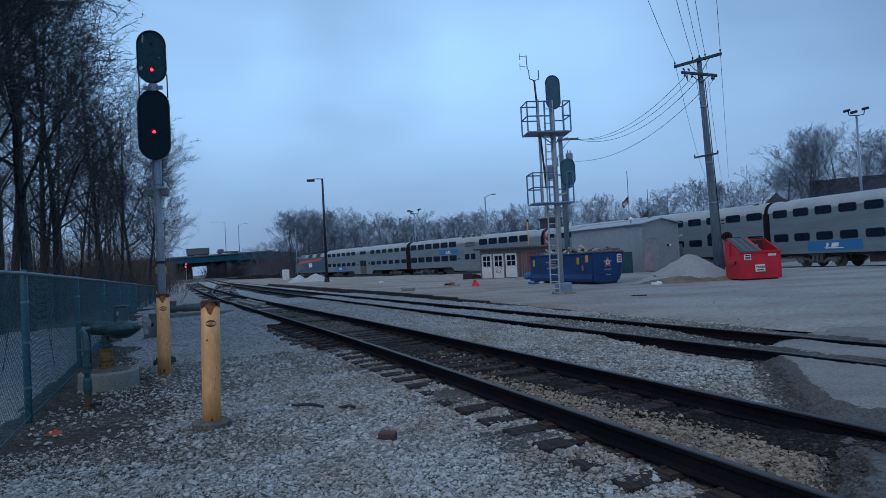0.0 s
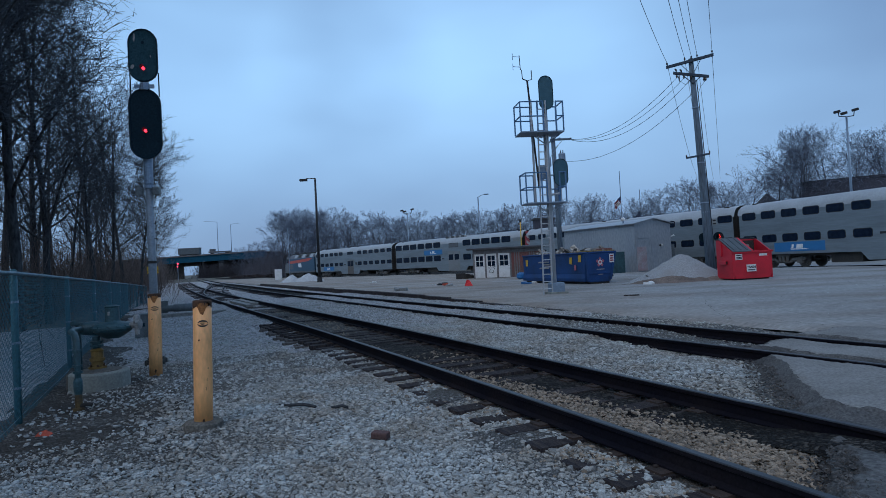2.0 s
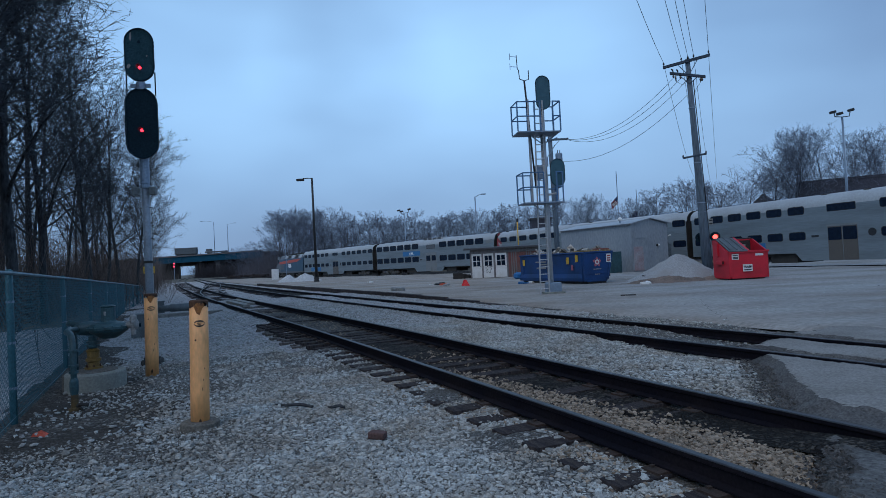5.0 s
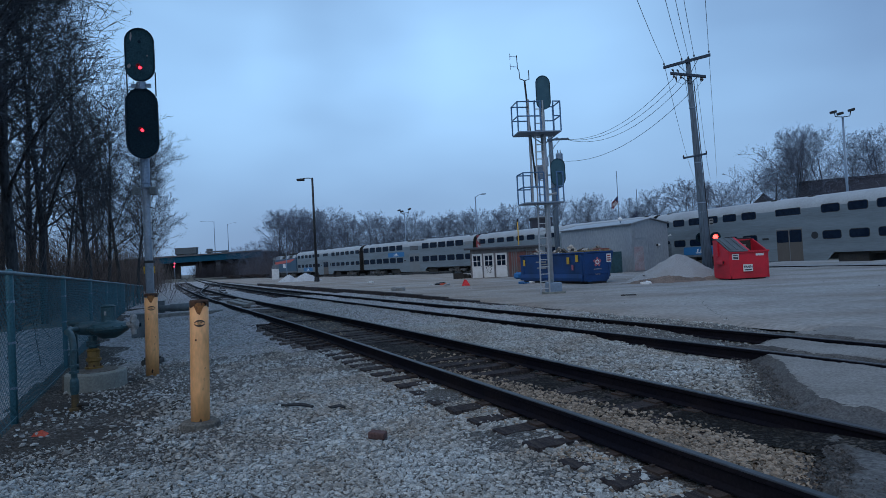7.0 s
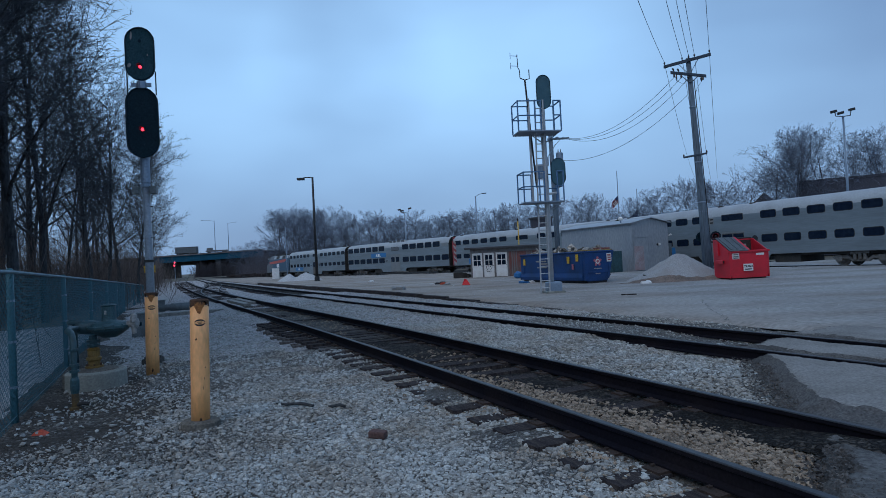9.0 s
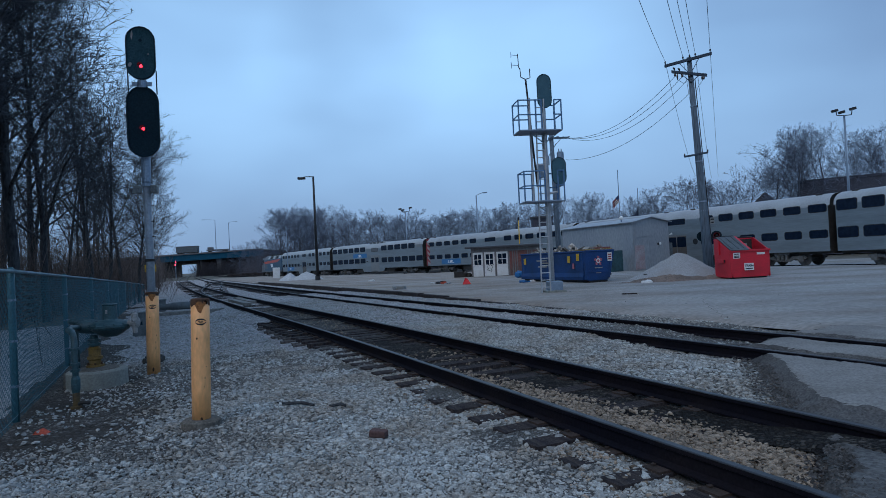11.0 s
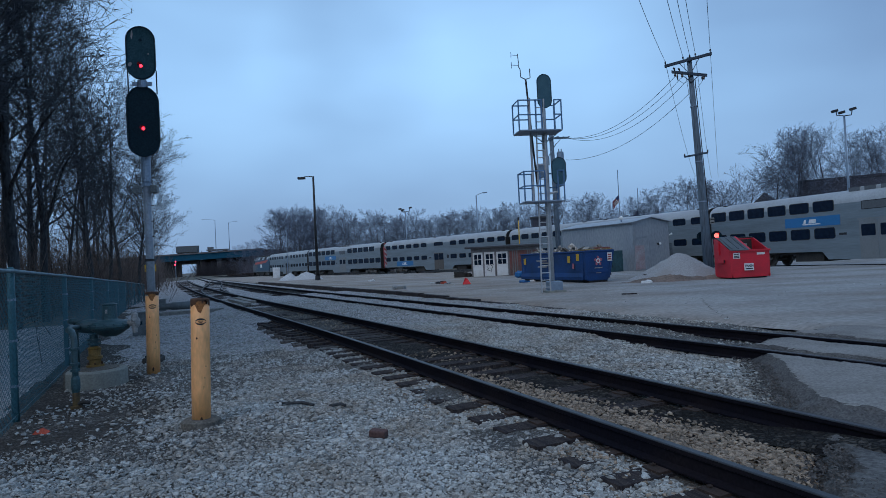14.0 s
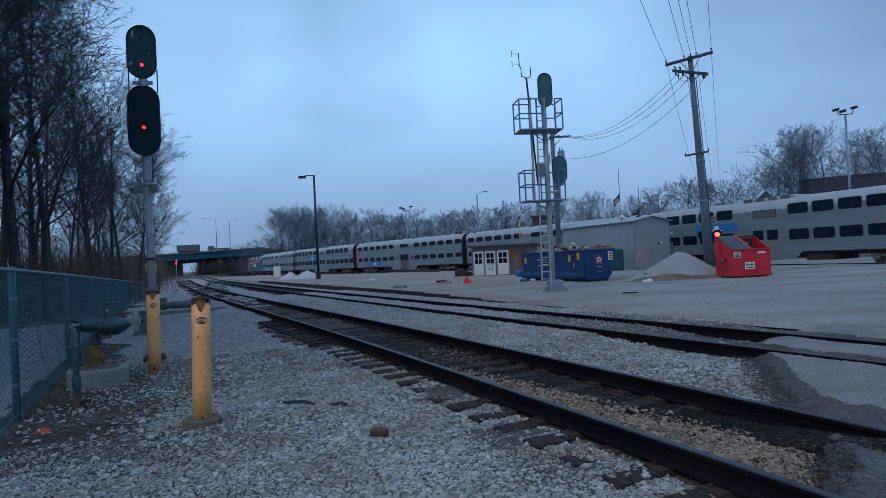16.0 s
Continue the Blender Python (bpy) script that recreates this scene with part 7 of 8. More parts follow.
    # treeline: bearing (sideways per metre ahead), distance, height
    for b, d, h in ((-.272, 126, 15.8), (-.258, 132, 16), (-.238, 124, 15.5), (-.215, 131, 16), (-.262, 128, 15.5), (-.245, 122, 14.8), (-.225, 126, 16.0), (-.205, 120, 15.0), (-.185, 125, 15.6), (-.165, 119, 14.4), (-.14, 124, 14.0), (-.118, 118, 13.4), (-.095, 123, 13.6), (-.07, 119, 12.8), (-.045, 124, 13.6), (-.02, 120, 13.0),
                    (.005, 124, 14.4), (.03, 120, 13.8), (.055, 122, 14.2), (.08, 118, 14.0), (.105, 121, 14.6), (.13, 117, 14.6), (.155, 119, 15.0), (.18, 114, 14.4), (.205, 112, 14.6), (.23, 108, 14.4), (.255, 106, 14.0), (.28, 102, 12.8), (.305, 100, 12.6),
                    (.332, 96, 12.0), (.362, 94, 12.8), (.392, 91, 13.2), (.42, 88, 13.2), (.455, 84, 12.4), (.485, 82, 14.0), (.51, 80, 15.0)):
        k = 1.20 if b < -.19 else (1.14 if b < -.11 else (1.06 if b < -.03 else 1.0))
        place(rng.randrange(5), b * d * k, d * k + rng.uniform(-2, 3), h * k * rng.uniform(.93, 1.05) * .99)
    for b, d, h in ((-.275, 175, 13), (-.29, 180, 12), (-.305, 180, 12), (-.32, 200, 12.5), (-.335, 215, 12), (-.255, 165, 17), (-.21, 160, 17), (-.15, 152, 15), (-.08, 145, 15), (0, 140, 14), (.09, 135, 15), (.17, 130, 15), (-.235, 138, 15.5), (-.195, 136, 15.5), (-.155, 134, 14.5), (-.107, 132, 13.6), (-.057, 131, 13.4), (-.008, 132, 13.8), (.042, 130, 14.4), (.092, 128, 14.6), (.142, 126, 15), (.192, 122, 15), (.242, 116, 13.4), (.343, 103, 12.6), (.445, 93, 13.4)):
        place(6 + rng.randrange(2), b * d, d, h)
    for i in range(30):  # lower crowns that close the gaps
        b = -.235 + .72 * (i + rng.uniform(-.3, .3)) / 30
        d = float(np.interp(b, (-.24, -.1, .1, .3, .5), (150, 136, 124, 104, 86)))
        place(6 + rng.randrange(2), b * d, d, d * .094)
    for b, d, h in ((.545, 76, 15.2), (.575, 74, 17.8), (.605, 76, 18.6), (.635, 74, 18.2), (.665, 76, 17.0), (.70, 75, 14.6), (.735, 74, 17.6), (.77, 75, 17.5), (.525, 80, 13.6)):
        place(5, b * d, d, h)
    # low brush under the trees
    def brush(name, pts, count, h, r, material, label):
        f = Form()
        for k in range(int(count * .58)):
            i = rng.random() * (len(pts) - 1)
            a, b = Vector((*pts[int(i)], 0)), Vector((*pts[int(i) + 1], 0))
            p = a.lerp(b, i - int(i)) + Vector((rng.gauss(0, 1.6), rng.gauss(0, 1.6), -.1))
            e = p + Vector((rng.gauss(0, .3), rng.gauss(0, .3), 1)) * h * rng.uniform(.4, 1.0)
            mid = p.lerp(e, .5) + Vector((rng.gauss(0, .12), rng.gauss(0, .12), 0))
            f.tube([p, mid, e], [r, r * .8, r * .35], 3, caps=False)
            for j in range(3):
                q = p.lerp(e, rng.uniform(.25, .95))
                w = q + Vector((rng.gauss(0, .5), rng.gauss(0, .5), rng.uniform(.1, .7))) * h * .35
                g = len(f.v)
                f.v.extend([tuple(q + Vector((r * .55, 0, 0))), tuple(q - Vector((r * .3, r * .5, 0))), tuple(q - Vector((r * .3, -r * .5, 0))), tuple(w)])
                f.f.extend([(g, g + 1, g + 3), (g + 1, g + 2, g + 3), (g + 2, g, g + 3)])
        tagged(new(name, f.mesh(name, material)), label, "brush", "", "stuff")

    brush("undergrowth", [tuple(uv(u, -7.2 - .02 * u)[:2]) for u in (12, 20, 35, 55, 80, 110)], 1700, 2.3, .011, M_brush, "dry leafless undergrowth behind the fence")
    brush("undergrowth", [tuple(uv(u, -16)[:2]) for u in (5, 20, 35, 55, 80)], 800, 3.4, .024, M_brush, "dense dry undergrowth deep in the woods")
    brush("undergrowth", [tuple(uv(u, -9)[:2]) for u in (9, 20, 35, 55)], 800, 2.3, .012, M_brush, "dry leafless undergrowth in the woods")
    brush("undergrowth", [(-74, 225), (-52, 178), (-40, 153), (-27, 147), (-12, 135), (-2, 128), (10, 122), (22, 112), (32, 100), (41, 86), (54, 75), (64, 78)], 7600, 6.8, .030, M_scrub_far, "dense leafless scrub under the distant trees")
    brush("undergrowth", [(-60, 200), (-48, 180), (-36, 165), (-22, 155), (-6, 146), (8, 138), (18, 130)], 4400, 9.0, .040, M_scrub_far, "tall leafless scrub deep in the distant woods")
    brush("undergrowth", [(-107, 263), (-98, 263), (-88, 262), (-77, 260), (-68, 250), (-60, 226)], 2600, 6.5, .05, M_thicket, "dark thicket on the bank under the overpass")
    brush("undergrowth", [tuple(uv(u, -6 - .09 * u)[:2]) for u in (40, 60, 90, 130)], 900, 3.6, .026, M_brush, "dense dry undergrowth deep in the woods")
    brush("undergrowth", [tuple(uv(u, -5 - .03 * u)[:2]) for u in (90, 120, 160, 220)], 1500, 6.0, .05, M_brush, "dense dry undergrowth deep in the woods")
    brush("undergrowth", [tuple(uv(u, v)[:2]) for u, v in ((24, -12), (29, -8), (34, -5.5), (42, -4.5), (55, -4.5))], 2400, 4.2, .013, M_brush, "dense brown thicket behind the fence")
    brush("undergrowth", [tuple(uv(u, v)[:2]) for u, v in ((48, -9), (60, -5), (80, -3.5), (105, -3), (135, -2.5))], 2600, 5.4, .022, M_brush, "dense brown thicket behind the fence")
    brush("undergrowth", [tuple(uv(u, v)[:2]) for u, v in ((130, -4), (170, -3), (215, -2), (262, -3))], 1600, 6.5, .05, M_brush, "dense brown thicket by the overpass")
    brush("undergrowth", [tuple(uv(u, -1.2)[:2]) for u in (52, 75, 110, 150)], 900, 3.0, .010, M_brush, "dry brush along the track bank")
    brush("undergrowth", [tuple(uv(u, -3.2)[:2]) for u in (38, 60, 90, 140, 220)], 1300, 2.4, .016, M_brush, "dry brush along the track bank")
    brush("undergrowth", [tuple(uv(u, v)[:2]) for u, v in ((150, 38), (190, 42), (240, 52), (262, 78))], 1300, 4.8, .05, M_thicket, "dark scrub before the overpass")


def far_buildings():
    th = thing("brown_building", pose(50.5, 71, 0, 0, 0, -30), "dark brown low building behind the train", "building")
    part("wall", Form().box(-7.6, 14, 0, 8, 0, 8.9), M_house, th)
    part("roof", Form().box(-7.7, 14.1, -.1, 8.1, 8.9, 9.15), M_house, th)
    h = thing("house", pose(46.6, 88, 0, 0, 0, -24), "small house with dark gable roof beyond the train", "house")
    part("wall", Form().box(-1.6, 1.6, 0, 6, 0, 7.4), M_house, h)
    part("roof", Form().prism([(-1.9, 7.3), (1.9, 7.3), (0, 9.1)], -.4, 6.4), M_shingle, h, "dark gable roof")
    c = thing("brick_chimney", pose(17.2, 106, 0), "square dark brick stack beyond the train", "chimney")
    part("stack", Form().box(-1.7, 1.7, -1, 1, 0, 8.0), M_house, c)
    part("cap", Form().box(-1.9, 1.9, -1.2, 1.2, 8.0, 8.3), M_shingle, c)


# ---------------------------------------------------------------- the train
BENDS = [(-30, -.1904), (-10, -.2965), (5, -.4178), (20, -.5474), (35, -.6428), (50, -.7052), (70, -.6786), (90, -.5704), (110, -.5237), (135, -.4863)]


def heading(s):
    """The yard line's heading by distance along it."""
    a, b = zip(*BENDS)
    return float(np.mean([np.interp(s + d, a, b) for d in (-5, -2.5, 0, 2.5, 5)]))


def build_path():
    """Places along the yard line by distance: x, y."""
    ss = [-90 + .5 * i for i in range(2 * 330 + 1)]
    xs, ys = [0.0], [0.0]
    for a in ss[:-1]:
        h = heading(a + .25)
        xs.append(xs[-1] + .5 * math.sin(h))
        ys.append(ys[-1] + .5 * math.cos(h))
    k = 180
    return ss, [x - xs[k] + 26.51 for x in xs], [y - ys[k] + 40.0 for y in ys]


PATH = build_path()
RAIL_Z = -.02


def on_path(s):
    return Vector((float(np.interp(s, PATH[0], PATH[1])), float(np.interp(s, PATH[0], PATH[2])), RAIL_Z))


def progress(t):
    """Where the joint behind the first coach is, along the line."""
    return 57.845 + .74398 * t + .088407 * t * t + .00088048 * t ** 3


def coach_pose(s_front, length, half):
    c = s_front - length / 2
    a, b = on_path(c + half), on_path(c - half)
    d = a - b
    m = (a + b) / 2
    return pose(m.x, m.y, RAIL_Z, 0, 0, math.degrees(math.atan2(-d.x, d.y)))


COACH, PIVOT = 25.91, 9.05


def coach_section():
    """Half outline of a gallery coach: (half width, height), from the skirt to the roof's crown."""
    return [(1.50, .96), (1.53, 1.2), (1.53, 3.95), (1.50, 4.18), (1.40, 4.40), (1.15, 4.62), (.75, 4.77), (0, 4.84)]


def truck(parent, y, wheels):
    t = part("truck_frame", Form(), M_truck, parent)
    f = Form()
    for sx in (-1, 1):
        x = sx * 1.12
        f.prism([(-1.75, .52), (-1.55, .66), (-.7, .62), (-.45, .40), (.45, .40), (.7, .62), (1.55, .66), (1.75, .52), (1.6, .42), (.75, .44), (.5, .26), (-.5, .26), (-.75, .44), (-1.6, .42)], -.09, .09, Matrix.Translation((x, y, .05)) @ Matrix.Rotation(math.pi / 2, 4, "Z"))
        for dy in (-1.3, 1.3):
            f.box(x - .16, x + .16, y + dy - .2, y + dy + .2, .32, .70)
        for dy in (-.3, 0, .3):
            f.tube([(x + sx * .1, y + dy, .42), (x + sx * .1, y + dy, .85)], .11, 8)
        f.box(x - .2, x + .2, y - .55, y + .55, .78, .92)
    f.box(-1.0, 1.0, y - .35, y + .35, .45, .9)
    t.data = f.mesh("truck_frame", M_truck)
    for dy in (-1.3, 1.3):
        w = Form()
        for sx in (-1, 1):
            w.tube([(sx * .68, 0, 0), (sx * .70, 0, 0), (sx * .80, 0, 0), (sx * .82, 0, 0)], [.43, .46, .46, .30], 22)
            w.tube([(sx * .82, 0, .3), (sx * .835, 0, .3)], .05, 6)
        w.tube([(-.68, 0, 0), (.68, 0, 0)], .09, 8)
        ws = part("wheelset", w, M_truck, parent, "steel wheels on an axle")
        ws.matrix_basis = pose(0, y + dy, .46)
        wheels.append((ws, y + dy))


def coach(kind, label, wheels, stripes=False):
    """A bilevel gallery coach, y forward, centred, on its rails. kind 1: small windows; kind 2: large windows."""
    th = thing("gallery_coach", Matrix(), label, "railway coach", "train coaches")
    half = COACH / 2 - .42
    sec = coach_section()
    ring = [(-x, z) for x, z in sec] + [(x, z) for x, z in reversed(sec[:-1])]
    # side walls are fluted bands; roof separate
    walls = Form()
    for sx in (-1, 1):
        pts = []
        z = .96
        k = 0
        while z < 3.96:
            zz = min(z + .055, 3.96)
            out = 1.53 + (.008 if k % 2 else 0)
            pts.append((out, z))
            pts.append((out, zz))
            z, k = zz, k + 1
        for (x1, z1), (x2, z2) in zip(pts, pts[1:]):
            q = [(sx * x1, -half, z1), (sx * x1, half, z1), (sx * x2, half, z2), (sx * x2, -half, z2)]
            walls.add(q, [(0, 1, 2, 3)] if sx > 0 else [(3, 2, 1, 0)])
        walls.box(min(sx * 1.46, sx * 1.53), max(sx * 1.46, sx * 1.53), -2.75, 2.75, .45, .96)
        for e in (-1, 1):  # sloping skirt ends
            walls.add([(sx * 1.53, e * 2.75, .45), (sx * 1.53, e * 3.2, .96), (sx * 1.53, e * 2.75, .96), (sx * 1.46, e * 2.75, .45), (sx * 1.46, e * 3.2, .96), (sx * 1.46, e * 2.75, .96)], [(0, 1, 2), (3, 5, 4), (0, 3, 4, 1)])
    part("body_side", walls, M_steel_side, th, "fluted stainless steel sides")
    roof = Form()
    top = [(x, z) for x, z in ring if z > 3.94]
    n = len(top)
    for y in (-half - .12, half + .12):
        roof.v += [(x, y, z) for x, z in top]
    roof.f = [(i, i + 1, n + i + 1, n + i) for i in range(n - 1)]
    part("roof", roof, M_roof, th, "pale arched roof", smooth=True)
    for y in (-half, half):
        part("end_wall", Form().add([(x, y, z) for x, z in ring], [tuple(range(len(ring)))]), M_under, th, "dark coach end")
    for y in (-half, half):
        d = 1 if y > 0 else -1
        part("diaphragm", Form().box(-.75, .75, min(y, y + .42 * d), max(y, y + .42 * d), .95, 3.6), M_rubber, th, "black gangway bellows", bevel=.05)
        part("coupler", Form().box(-.12, .12, min(y, y + .42 * d), max(y, y + .42 * d), .72, .95), M_under, th)
    under = Form().box(-1.2, 1.2, -half, half, .80, .98)
    for y0, y1, z in ((-5.2, -3.3, .35), (3.3, 5.4, .32)):
        under.box(-1.25, 1.25, y0, y1, z, .9)
    part("underframe", under, M_under, th)
    for y in (-PIVOT, PIVOT):
        truck(th, y, wheels)

    fronts = [COACH / 2 - (1.35 + 1.72 * i) for i in range(6)] if kind == 1 else [COACH / 2 - (1.22 + 1.76 * i) for i in range(6)]
    rears = [COACH / 2 - (16.1 + 1.74 * i) for i in range(6)] if kind == 1 else [COACH / 2 - (16.0 + 1.74 * i) for i in range(6)]
    w, lo, hi = (1.16, (1.87, 2.35), (3.58, 4.06)) if kind == 1 else (1.38, (1.82, 2.46), (3.58, 4.22))

    def pane(sx, y, z0, z1, wd, r=.12, tone=M_window):
        f = Form()
        o = rounded(wd, z1 - z0, min(r, (z1 - z0) / 2.2))
        x = 1.545
        slant = lambda z: x
        zc = (z0 + z1) / 2
        k = len(o)
        f.v = [(sx * slant(zc + b), y + a, zc + b) for a, b in o] + [(sx * (slant(zc + b) - .06), y + a, zc + b) for a, b in o]
        f.f = [tuple(range(k)) if sx > 0 else tuple(reversed(range(k)))] + [(i, (i + 1) % k, (i + 1) % k + k, i + k) for i in range(k)]
        win = part("window", f, tone, th)
        g = Form()
        o2 = rounded(wd + .09, z1 - z0 + .09, min(r + .03, (z1 - z0) / 2))
        g.v = [(sx * (slant(zc + b) - .0035), y + a, zc + b) for a, b in o2] + [(sx * (slant(zc + b) - .06), y + a, zc + b) for a, b in o2]
        g.f = [tuple(range(k)) if sx > 0 else tuple(reversed(range(k)))] + [(i, (i + 1) % k, (i + 1) % k + k, i + k) for i in range(k)]
        part("window_gasket", g, M_rubber, win)

    rng = random.Random(kind * 7 + len(bpy.data.objects))
    for sx in (-1, 1):
        for y in fronts + rears:
            pane(sx, y, *lo, w)
            if not (kind == 2 and y == rears[-1]):
                pane(sx, y, *hi, w)
            else:
                part("louvre", Form().box(min(sx * 1.5, sx * 1.545), max(sx * 1.5, sx * 1.545), y - .6, y + .6, 3.6, 4.0), M_door_steel, th, "grey louvre panel")
        yd = COACH / 2 - (13.1 if kind == 1 else 13.45)
        dw = .98 if kind == 1 else 1.16
        x0, x1 = (sx * 1.50, sx * 1.548)
        for e in (-1, 1):
            d = part("door", Form().box(min(x0, x1), max(x0, x1), min(yd, yd + e * dw) + .02, max(yd, yd + e * dw) - .02, .46, 2.62 if kind == 1 else 2.82), M_door_tan if kind == 1 else M_door_steel, th, "tan sliding door leaf" if kind == 1 else "steel sliding door leaf", bevel=.01)
            yc = yd + e * dw / 2
            z0, z1 = (1.74, 2.56) if kind == 1 else (1.85, 2.56)
            o = rounded(dw * (.90 if kind == 1 else .74), z1 - z0, .07)
            f = Form()
            k = len(o)
            f.v = [(sx * 1.555, yc + a, (z0 + z1) / 2 + b) for a, b in o] + [(sx * 1.53, yc + a, (z0 + z1) / 2 + b) for a, b in o]
            f.f = [tuple(range(k))] + [(i, (i + 1) % k, (i + 1) % k + k, i + k) for i in range(k)]
            part("door_window", f, M_window, d)
        part("door_header", Form().box(min(sx * 1.5, sx * 1.56), max(sx * 1.5, sx * 1.56), yd - dw - .05, yd + dw + .05, 2.64 if kind == 1 else 2.84, 2.74 if kind == 1 else 2.94), M_door_steel, th)
        if kind == 1:
            pane(sx, yd, 3.62, 4.02, 1.8, .04)
            part("round_emblem", Form().tube([(sx * 1.53, COACH / 2 - 14.95, 2.12), (sx * 1.55, COACH / 2 - 14.95, 2.12)], .24, 16), M_dash, th, "dark round emblem")
        else:
            pane(sx, yd, 3.5, 3.95, 1.8, .04, M_loco_grey)
        part("number_bars", Form().box(min(sx * 1.53, sx * 1.547), max(sx * 1.53, sx * 1.547), COACH / 2 - 11.5, COACH / 2 - 11.0, 1.98, 2.12), M_dash, th)
        y0, y1, z0, z1 = (COACH / 2 - 7.4, COACH / 2 - 3.48, 1.13, 1.77) if kind == 1 else (COACH / 2 - 11.12, COACH / 2 - 7.15, 2.64, 3.28)
        lg = part("blue_panel", Form().box(min(sx * 1.53, sx * 1.552), max(sx * 1.53, sx * 1.552), y0, y1, z0, z1), M_logo_blue, th, "bright blue panel with white swoosh")
        mark = Form()
        yc, zc, e = (y0 + y1) / 2, (z0 + z1) / 2, sx
        for a, wd in ((-.5, .16), (.05, .5)):
            yy = yc + a * sx
            mark.add([(sx * 1.556, yy - wd / 2, zc - .10), (sx * 1.556, yy + wd / 2, zc - .10), (sx * 1.556, yy + wd / 2 - .06, zc + .16), (sx * 1.556, yy - wd / 2 - .06, zc + .16)], [(0, 1, 2, 3)])
        mark.add([(sx * 1.556, yc - .75, zc - .20), (sx * 1.556, yc + .6, zc - .20), (sx * 1.556, yc + .7, zc - .13), (sx * 1.556, yc - .5, zc - .13)], [(0, 1, 2, 3)])
        part("swoosh", mark, M_white, lg, "plain white slanted shapes")
    for y in (half - .9, 1.4, -1.4, -half + .9):
        part("roof_vent", Form().box(-.9, -.55, y - .22, y + .22, 4.62, 4.80), M_under, th, bevel=.04)
    if kind == 2:
        part("roof_unit", Form().box(-1.05, 1.05, -2.6, 1.5, 4.56, 4.90), M_roof, th, "roof cooling unit", bevel=.05)
        for y in (-2.2, -1.2, -.2, .8):
            part("roof_grille", Form().box(-1.08, -.3, y, y + .7, 4.66, 4.907), M_loco_grey, th)
    if stripes:
        for sx in (-1, 1):
            x = sx * 1.545
            for k in range(9):
                z = .98 + .33 * k
                f = Form().add([(x, half - .55, z), (x, half, z + .33), (x, half, z + .66), (x, half - .55, z + .33), (sx * 1.50, half - .55, z), (sx * 1.50, half, z + .33), (sx * 1.50, half, z + .66), (sx * 1.50, half - .55, z + .33)],
                               [(0, 1, 2, 3), (7, 6, 5, 4), (0, 4, 5, 1), (1, 5, 6, 2), (2, 6, 7, 3), (3, 7, 4, 0)])
                part("hazard_stripe", f, M_stripe_red if k % 2 else M_cap, th, "red and white hazard stripe")
            part("end_post", Form().box(min(sx * 1.3, sx * 1.54), max(sx * 1.3, sx * 1.54), half, half + .30, .98, 4.1), M_stripe_red, th, "dark red end post", bevel=.05)
            part("red_cap", Form().box(min(sx * .6, sx * 1.45), max(sx * .6, sx * 1.45), half - .05, half + .3, 4.30, 4.62), M_stripe_red, th, "dark red roof end", bevel=.08)
    return th


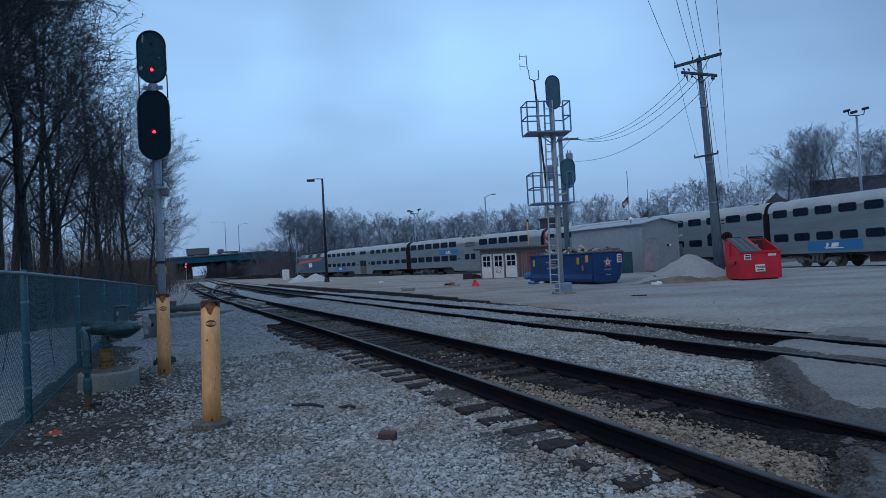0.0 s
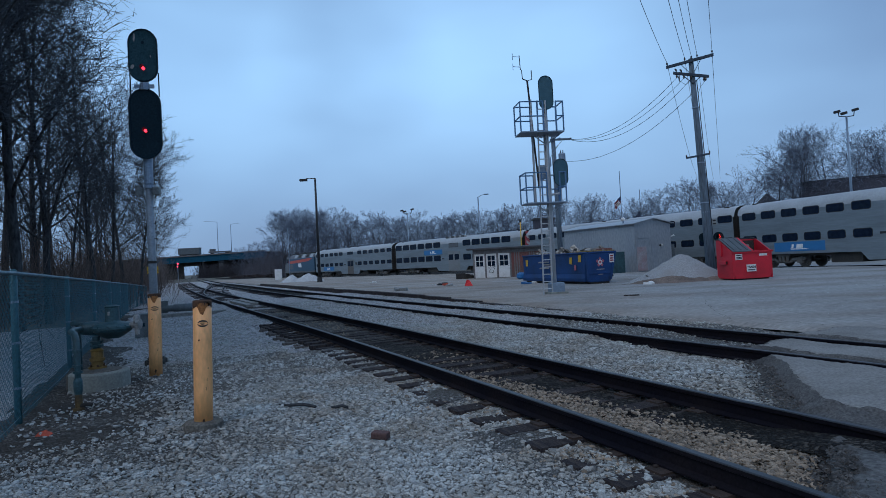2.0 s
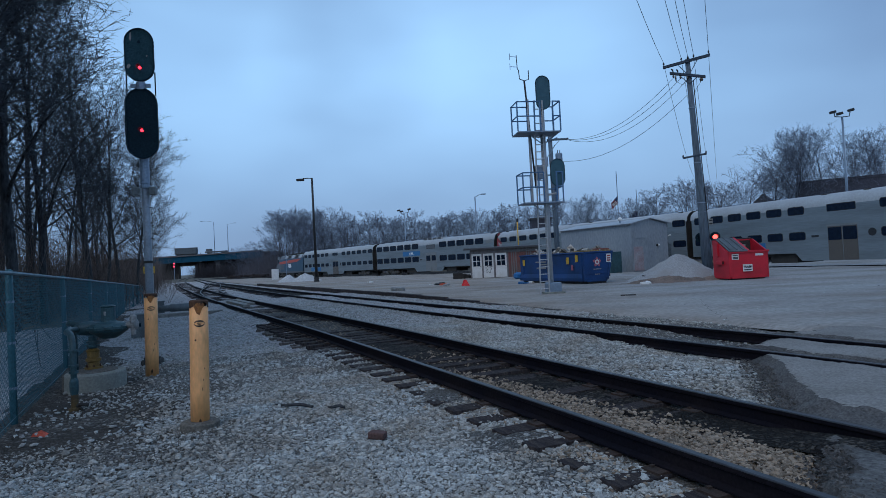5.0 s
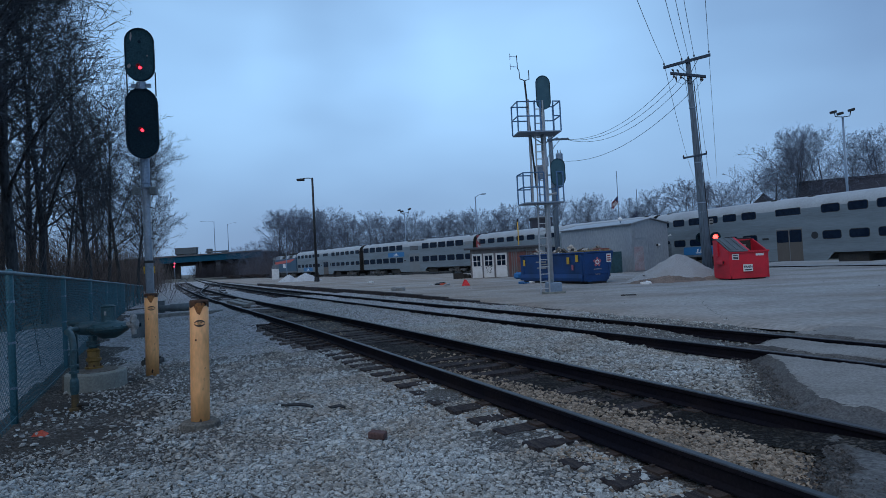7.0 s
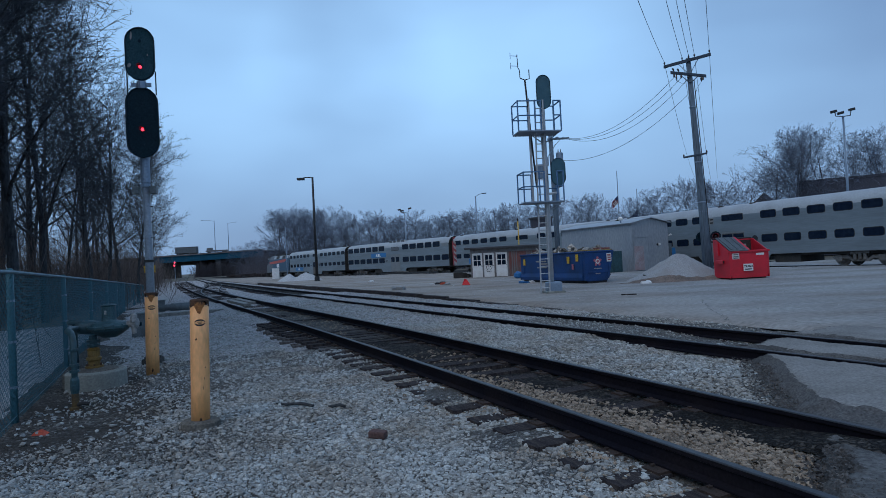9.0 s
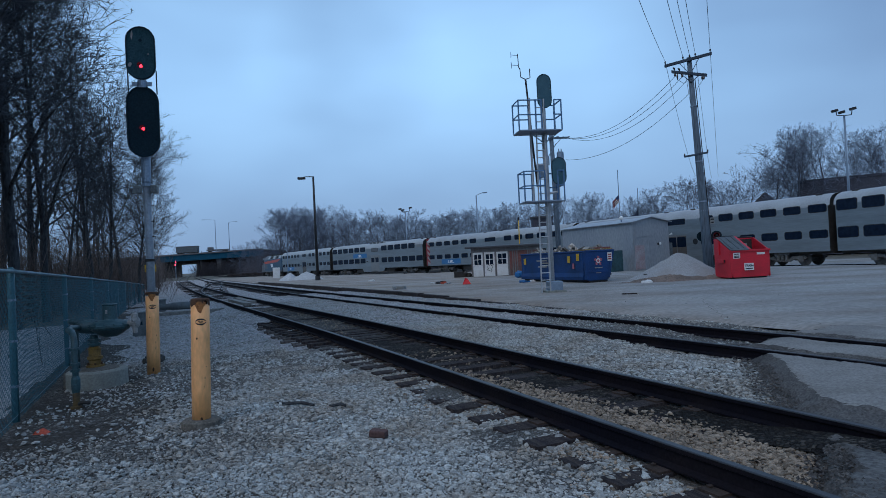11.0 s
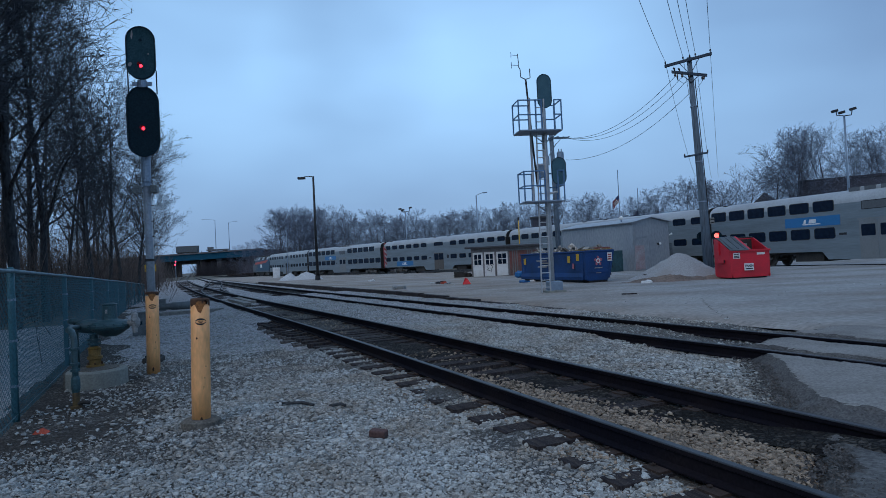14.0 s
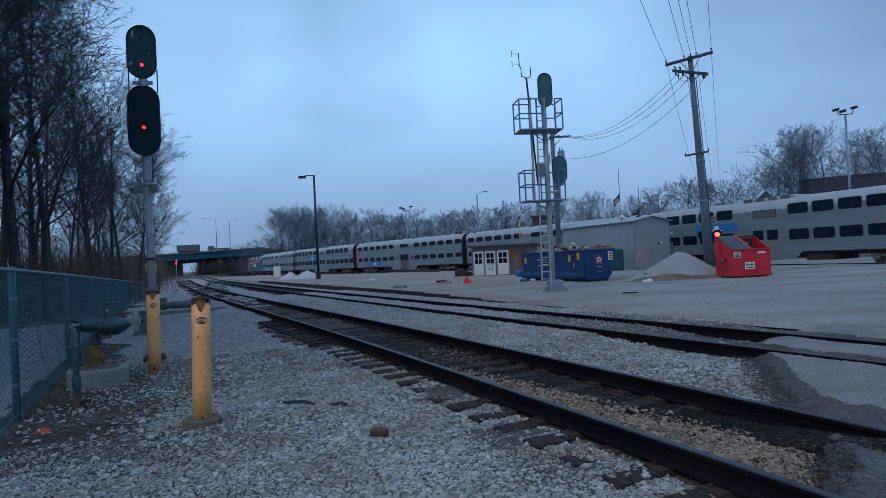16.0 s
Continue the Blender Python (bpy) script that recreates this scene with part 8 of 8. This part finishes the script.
def locomotive(wheels):
    """A boxy passenger diesel, y forward, centred."""
    th = thing("diesel_locomotive", Matrix(), "blue and grey passenger diesel locomotive with orange-red sweep", "locomotive")
    h = 8.55
    part("body_side", Form().box(-1.5, 1.5, -h, h - 2.9, 1.25, 3.75), M_loco_blue, th, "blue body sides", bevel=.05)
    nose = Form()
    sec = [(h - 2.9, 1.25), (h, 1.25), (h - .05, 2.55), (h - .85, 2.75), (h - 1.15, 3.85), (h - 1.35, 4.25), (h - 2.9, 4.3)]
    n = len(sec)
    nose.v = [(-1.48, y, z) for y, z in sec] + [(1.48, y, z) for y, z in sec]
    nose.f = [tuple(reversed(range(n))), tuple(range(n, 2 * n))] + [(i, (i + 1) % n, (i + 1) % n + n, i + n) for i in range(n)]
    part("cab", nose, M_loco_grey, th, "grey cab and nose", bevel=.04)
    part("sill", Form().box(-1.52, 1.52, -h - .1, h + .1, 1.0, 1.28), M_loco_grey, th)
    part("roof", Form().prism([(-1.5, 3.75), (1.5, 3.75), (1.2, 4.35), (.8, 4.5), (-.8, 4.5), (-1.2, 4.35)], -h, h - 2.9), M_loco_grey, th, "dark grey sloped roof")
    for k in range(5):
        y = -h + .7 + 2.2 * k
        part("roof_hatch", Form().box(-1.0, 1.0, y, y + 1.6, 4.42, 4.66), M_under, th, bevel=.04)
        part("radiator_grille", Form().add([(-1.53, y, 3.78), (-1.53, y + 1.5, 3.78), (-1.24, y + 1.5, 4.36), (-1.24, y, 4.36)], [(0, 1, 2, 3)]), M_roof if k in (0, 2, 4) else M_under, th, "pale radiator panel")
    for sx in (-1, 1):
        x = sx * 1.508
        part("sweep", Form().add([(x, h - 2.4, 2.75), (x, -h + 3.5, 3.05), (x, -h + .8, 3.55), (x, -h + 3.2, 3.6), (x, h - 2.4, 3.25)], [(0, 1, 2, 3, 4)]), M_loco_red, th, "orange-red sweep")
        part("side_grille", Form().add([(x, h - 2.6, 1.7), (x, h - 5.2, 1.7), (x, h - 5.2, 2.6), (x, h - 2.6, 2.7)], [(0, 1, 2, 3)]), M_loco_grey, th)
        part("mark", Form().add([(x * 1.002, .2, 2.0), (x * 1.002, -1.6, 2.0), (x * 1.002, -1.4, 2.75), (x * 1.002, .4, 2.75)], [(0, 1, 2, 3)]), M_white, th, "plain pale emblem shape")
        part("cab_window", Form().box(min(sx * 1.47, sx * 1.495), max(sx * 1.47, sx * 1.495), h - 2.3, h - 1.4, 3.0, 3.75), M_window, th)
        part("hand_rail", Form().tube([(sx * 1.56, h - 2.8, 1.3), (sx * 1.56, h - 2.8, 3.2)], .025, 6), M_galv, th)
    part("windscreen", Form().add([(-1.25, h - .85, 2.85), (1.25, h - .85, 2.85), (1.2, h - 1.12, 3.72), (-1.2, h - 1.12, 3.72)], [(0, 1, 2, 3)]), M_window, th)
    part("headlight", Form().tube([(0, h - 1.2, 4.05), (0, h - 1.0, 4.05)], .16, 12), M_white, th)
    part("fuel_tank", Form().box(-1.35, 1.35, -2.4, 2.4, .28, 1.0), M_under, th, bevel=.12)
    part("pilot", Form().box(-1.35, 1.35, h - .15, h + .15, .2, 1.0), M_under, th, bevel=.03)
    part("underframe", Form().box(-1.3, 1.3, -h, h, .85, 1.02), M_under, th)
    for y in (-5.3, 5.3):
        truck(th, y, wheels)
    return th


def train():
    """First the locomotive, then six coaches. Returns (thing, wheelsets, offset of its front behind the first joint, length, pivot)."""
    cars = []
    w = []
    cars.append((locomotive(w), w, -COACH - 18.0, 18.0, 5.3))
    for k, (kind, label, stripes) in enumerate(((1, "stainless gallery coach with small windows behind the locomotive", False), (2, "stainless gallery coach with large windows and blue panel", False), (1, "stainless gallery cab coach with red and white striped end", True), (1, "stainless gallery coach with small windows and low blue panel", False), (2, "stainless gallery coach with large windows and upper blue panel", False))):
        w = []
        cars.append((coach(kind, label, w, stripes), w, COACH * (k - 1), COACH, PIVOT))
    return cars


def yard_track():
    pts = [tuple(on_path(s) - Vector((0, 0, RAIL_Z))) for s in range(-60, 215, 5)]
    hs = [heading(s) for s in range(-60, 215, 5)]
    track(pts, hs, "yard track under the train with dark rails", [20 + .6 * i for i in range(330)], top=RAIL_Z, seed=11, boards=M_tie, polished=False)
    # dirty ballast; its dark tone also carries shade under and behind the train
    f = Form()
    for i, (p, h) in enumerate(zip(pts, hs)):
        for a, z in ((-2.9, .04), (-1.7, -.06), (1.7, -.06), (16.0, -.06)):
            f.v.append((p[0] + a * math.cos(h), p[1] - a * math.sin(h), RAIL_Z - .12 + .06 + z * .5))
    for i in range(len(pts) - 1):
        for j in range(3):
            f.f.append((i * 4 + j, i * 4 + j + 1, i * 4 + j + 5, i * 4 + j + 4))
    me = f.mesh("ballast_strip", M_oily, True)
    me.materials.append(M_yard)
    for p in me.polygons:
        p.material_index = int(p.center.y < 58)  # paved flush where the yard meets the rails
    tagged(new("ballast_strip", me), "dirty ballast under the yard track, darkened for the train's shade, paved flush at the yard", "ballast", kind="structure")


# ---------------------------------------------------------------- build
ground()
cracks()
crossing()
tracks()
yard_track()
woods()
far_buildings()
overpass()
far_scrap()
lamps()
near_signal()
tall_signal()
utility_poles()
turret = crossing_flasher()
red_bin()
blue_bin()
door_shed()
metal_shed()
heaps()
fence()
bollard(pose(-2.75, 6.72, -.025, 0, 1.6, 24), "yellow steel pipe bollard with rusted cap on a round concrete footing", True, .098)
bollard(pose(-5.07, 10.48, -.03, 0, 1.0, 26), "yellow steel pipe bollard with rusted cap before the signal mast", False)
gas_riser()
trackside_boxes()
rubbish()
CARS = train()
gravel()


def motions():
    for car, wheels, offset, length, pivot in CARS:
        walk(car, [(.5 * k, coach_pose(progress(.5 * k) - offset, length, pivot)) for k in range(33)])
        for ws, y in wheels:
            times = [.15 * k for k in range(107)] + [16.0]
            walk(ws, [(t, pose(0, y, .46) @ Matrix.Rotation(-(progress(t) - progress(0)) / .46, 4, "X")) for t in times])
    # the flasher: half a turn on, half a turn off
    rows, angle = [(0.0, 180)], 180
    k = 0
    while .325 + .549 * k < 15.9:
        t = .325 + .549 * k
        rows.append((t - .05, angle))
        for j in (1, 2, 3):
            rows.append((t - .05 + j / 30, angle + 60 * j))
        angle += 180
        k += 1
    rows.append((16.0, angle))
    rows = [r for r in rows if r[0] <= 16.0]
    walk(turret, [(t, pose(.36, -.19, 2.1, 0, 0, a)) for t, a in rows])


motions()
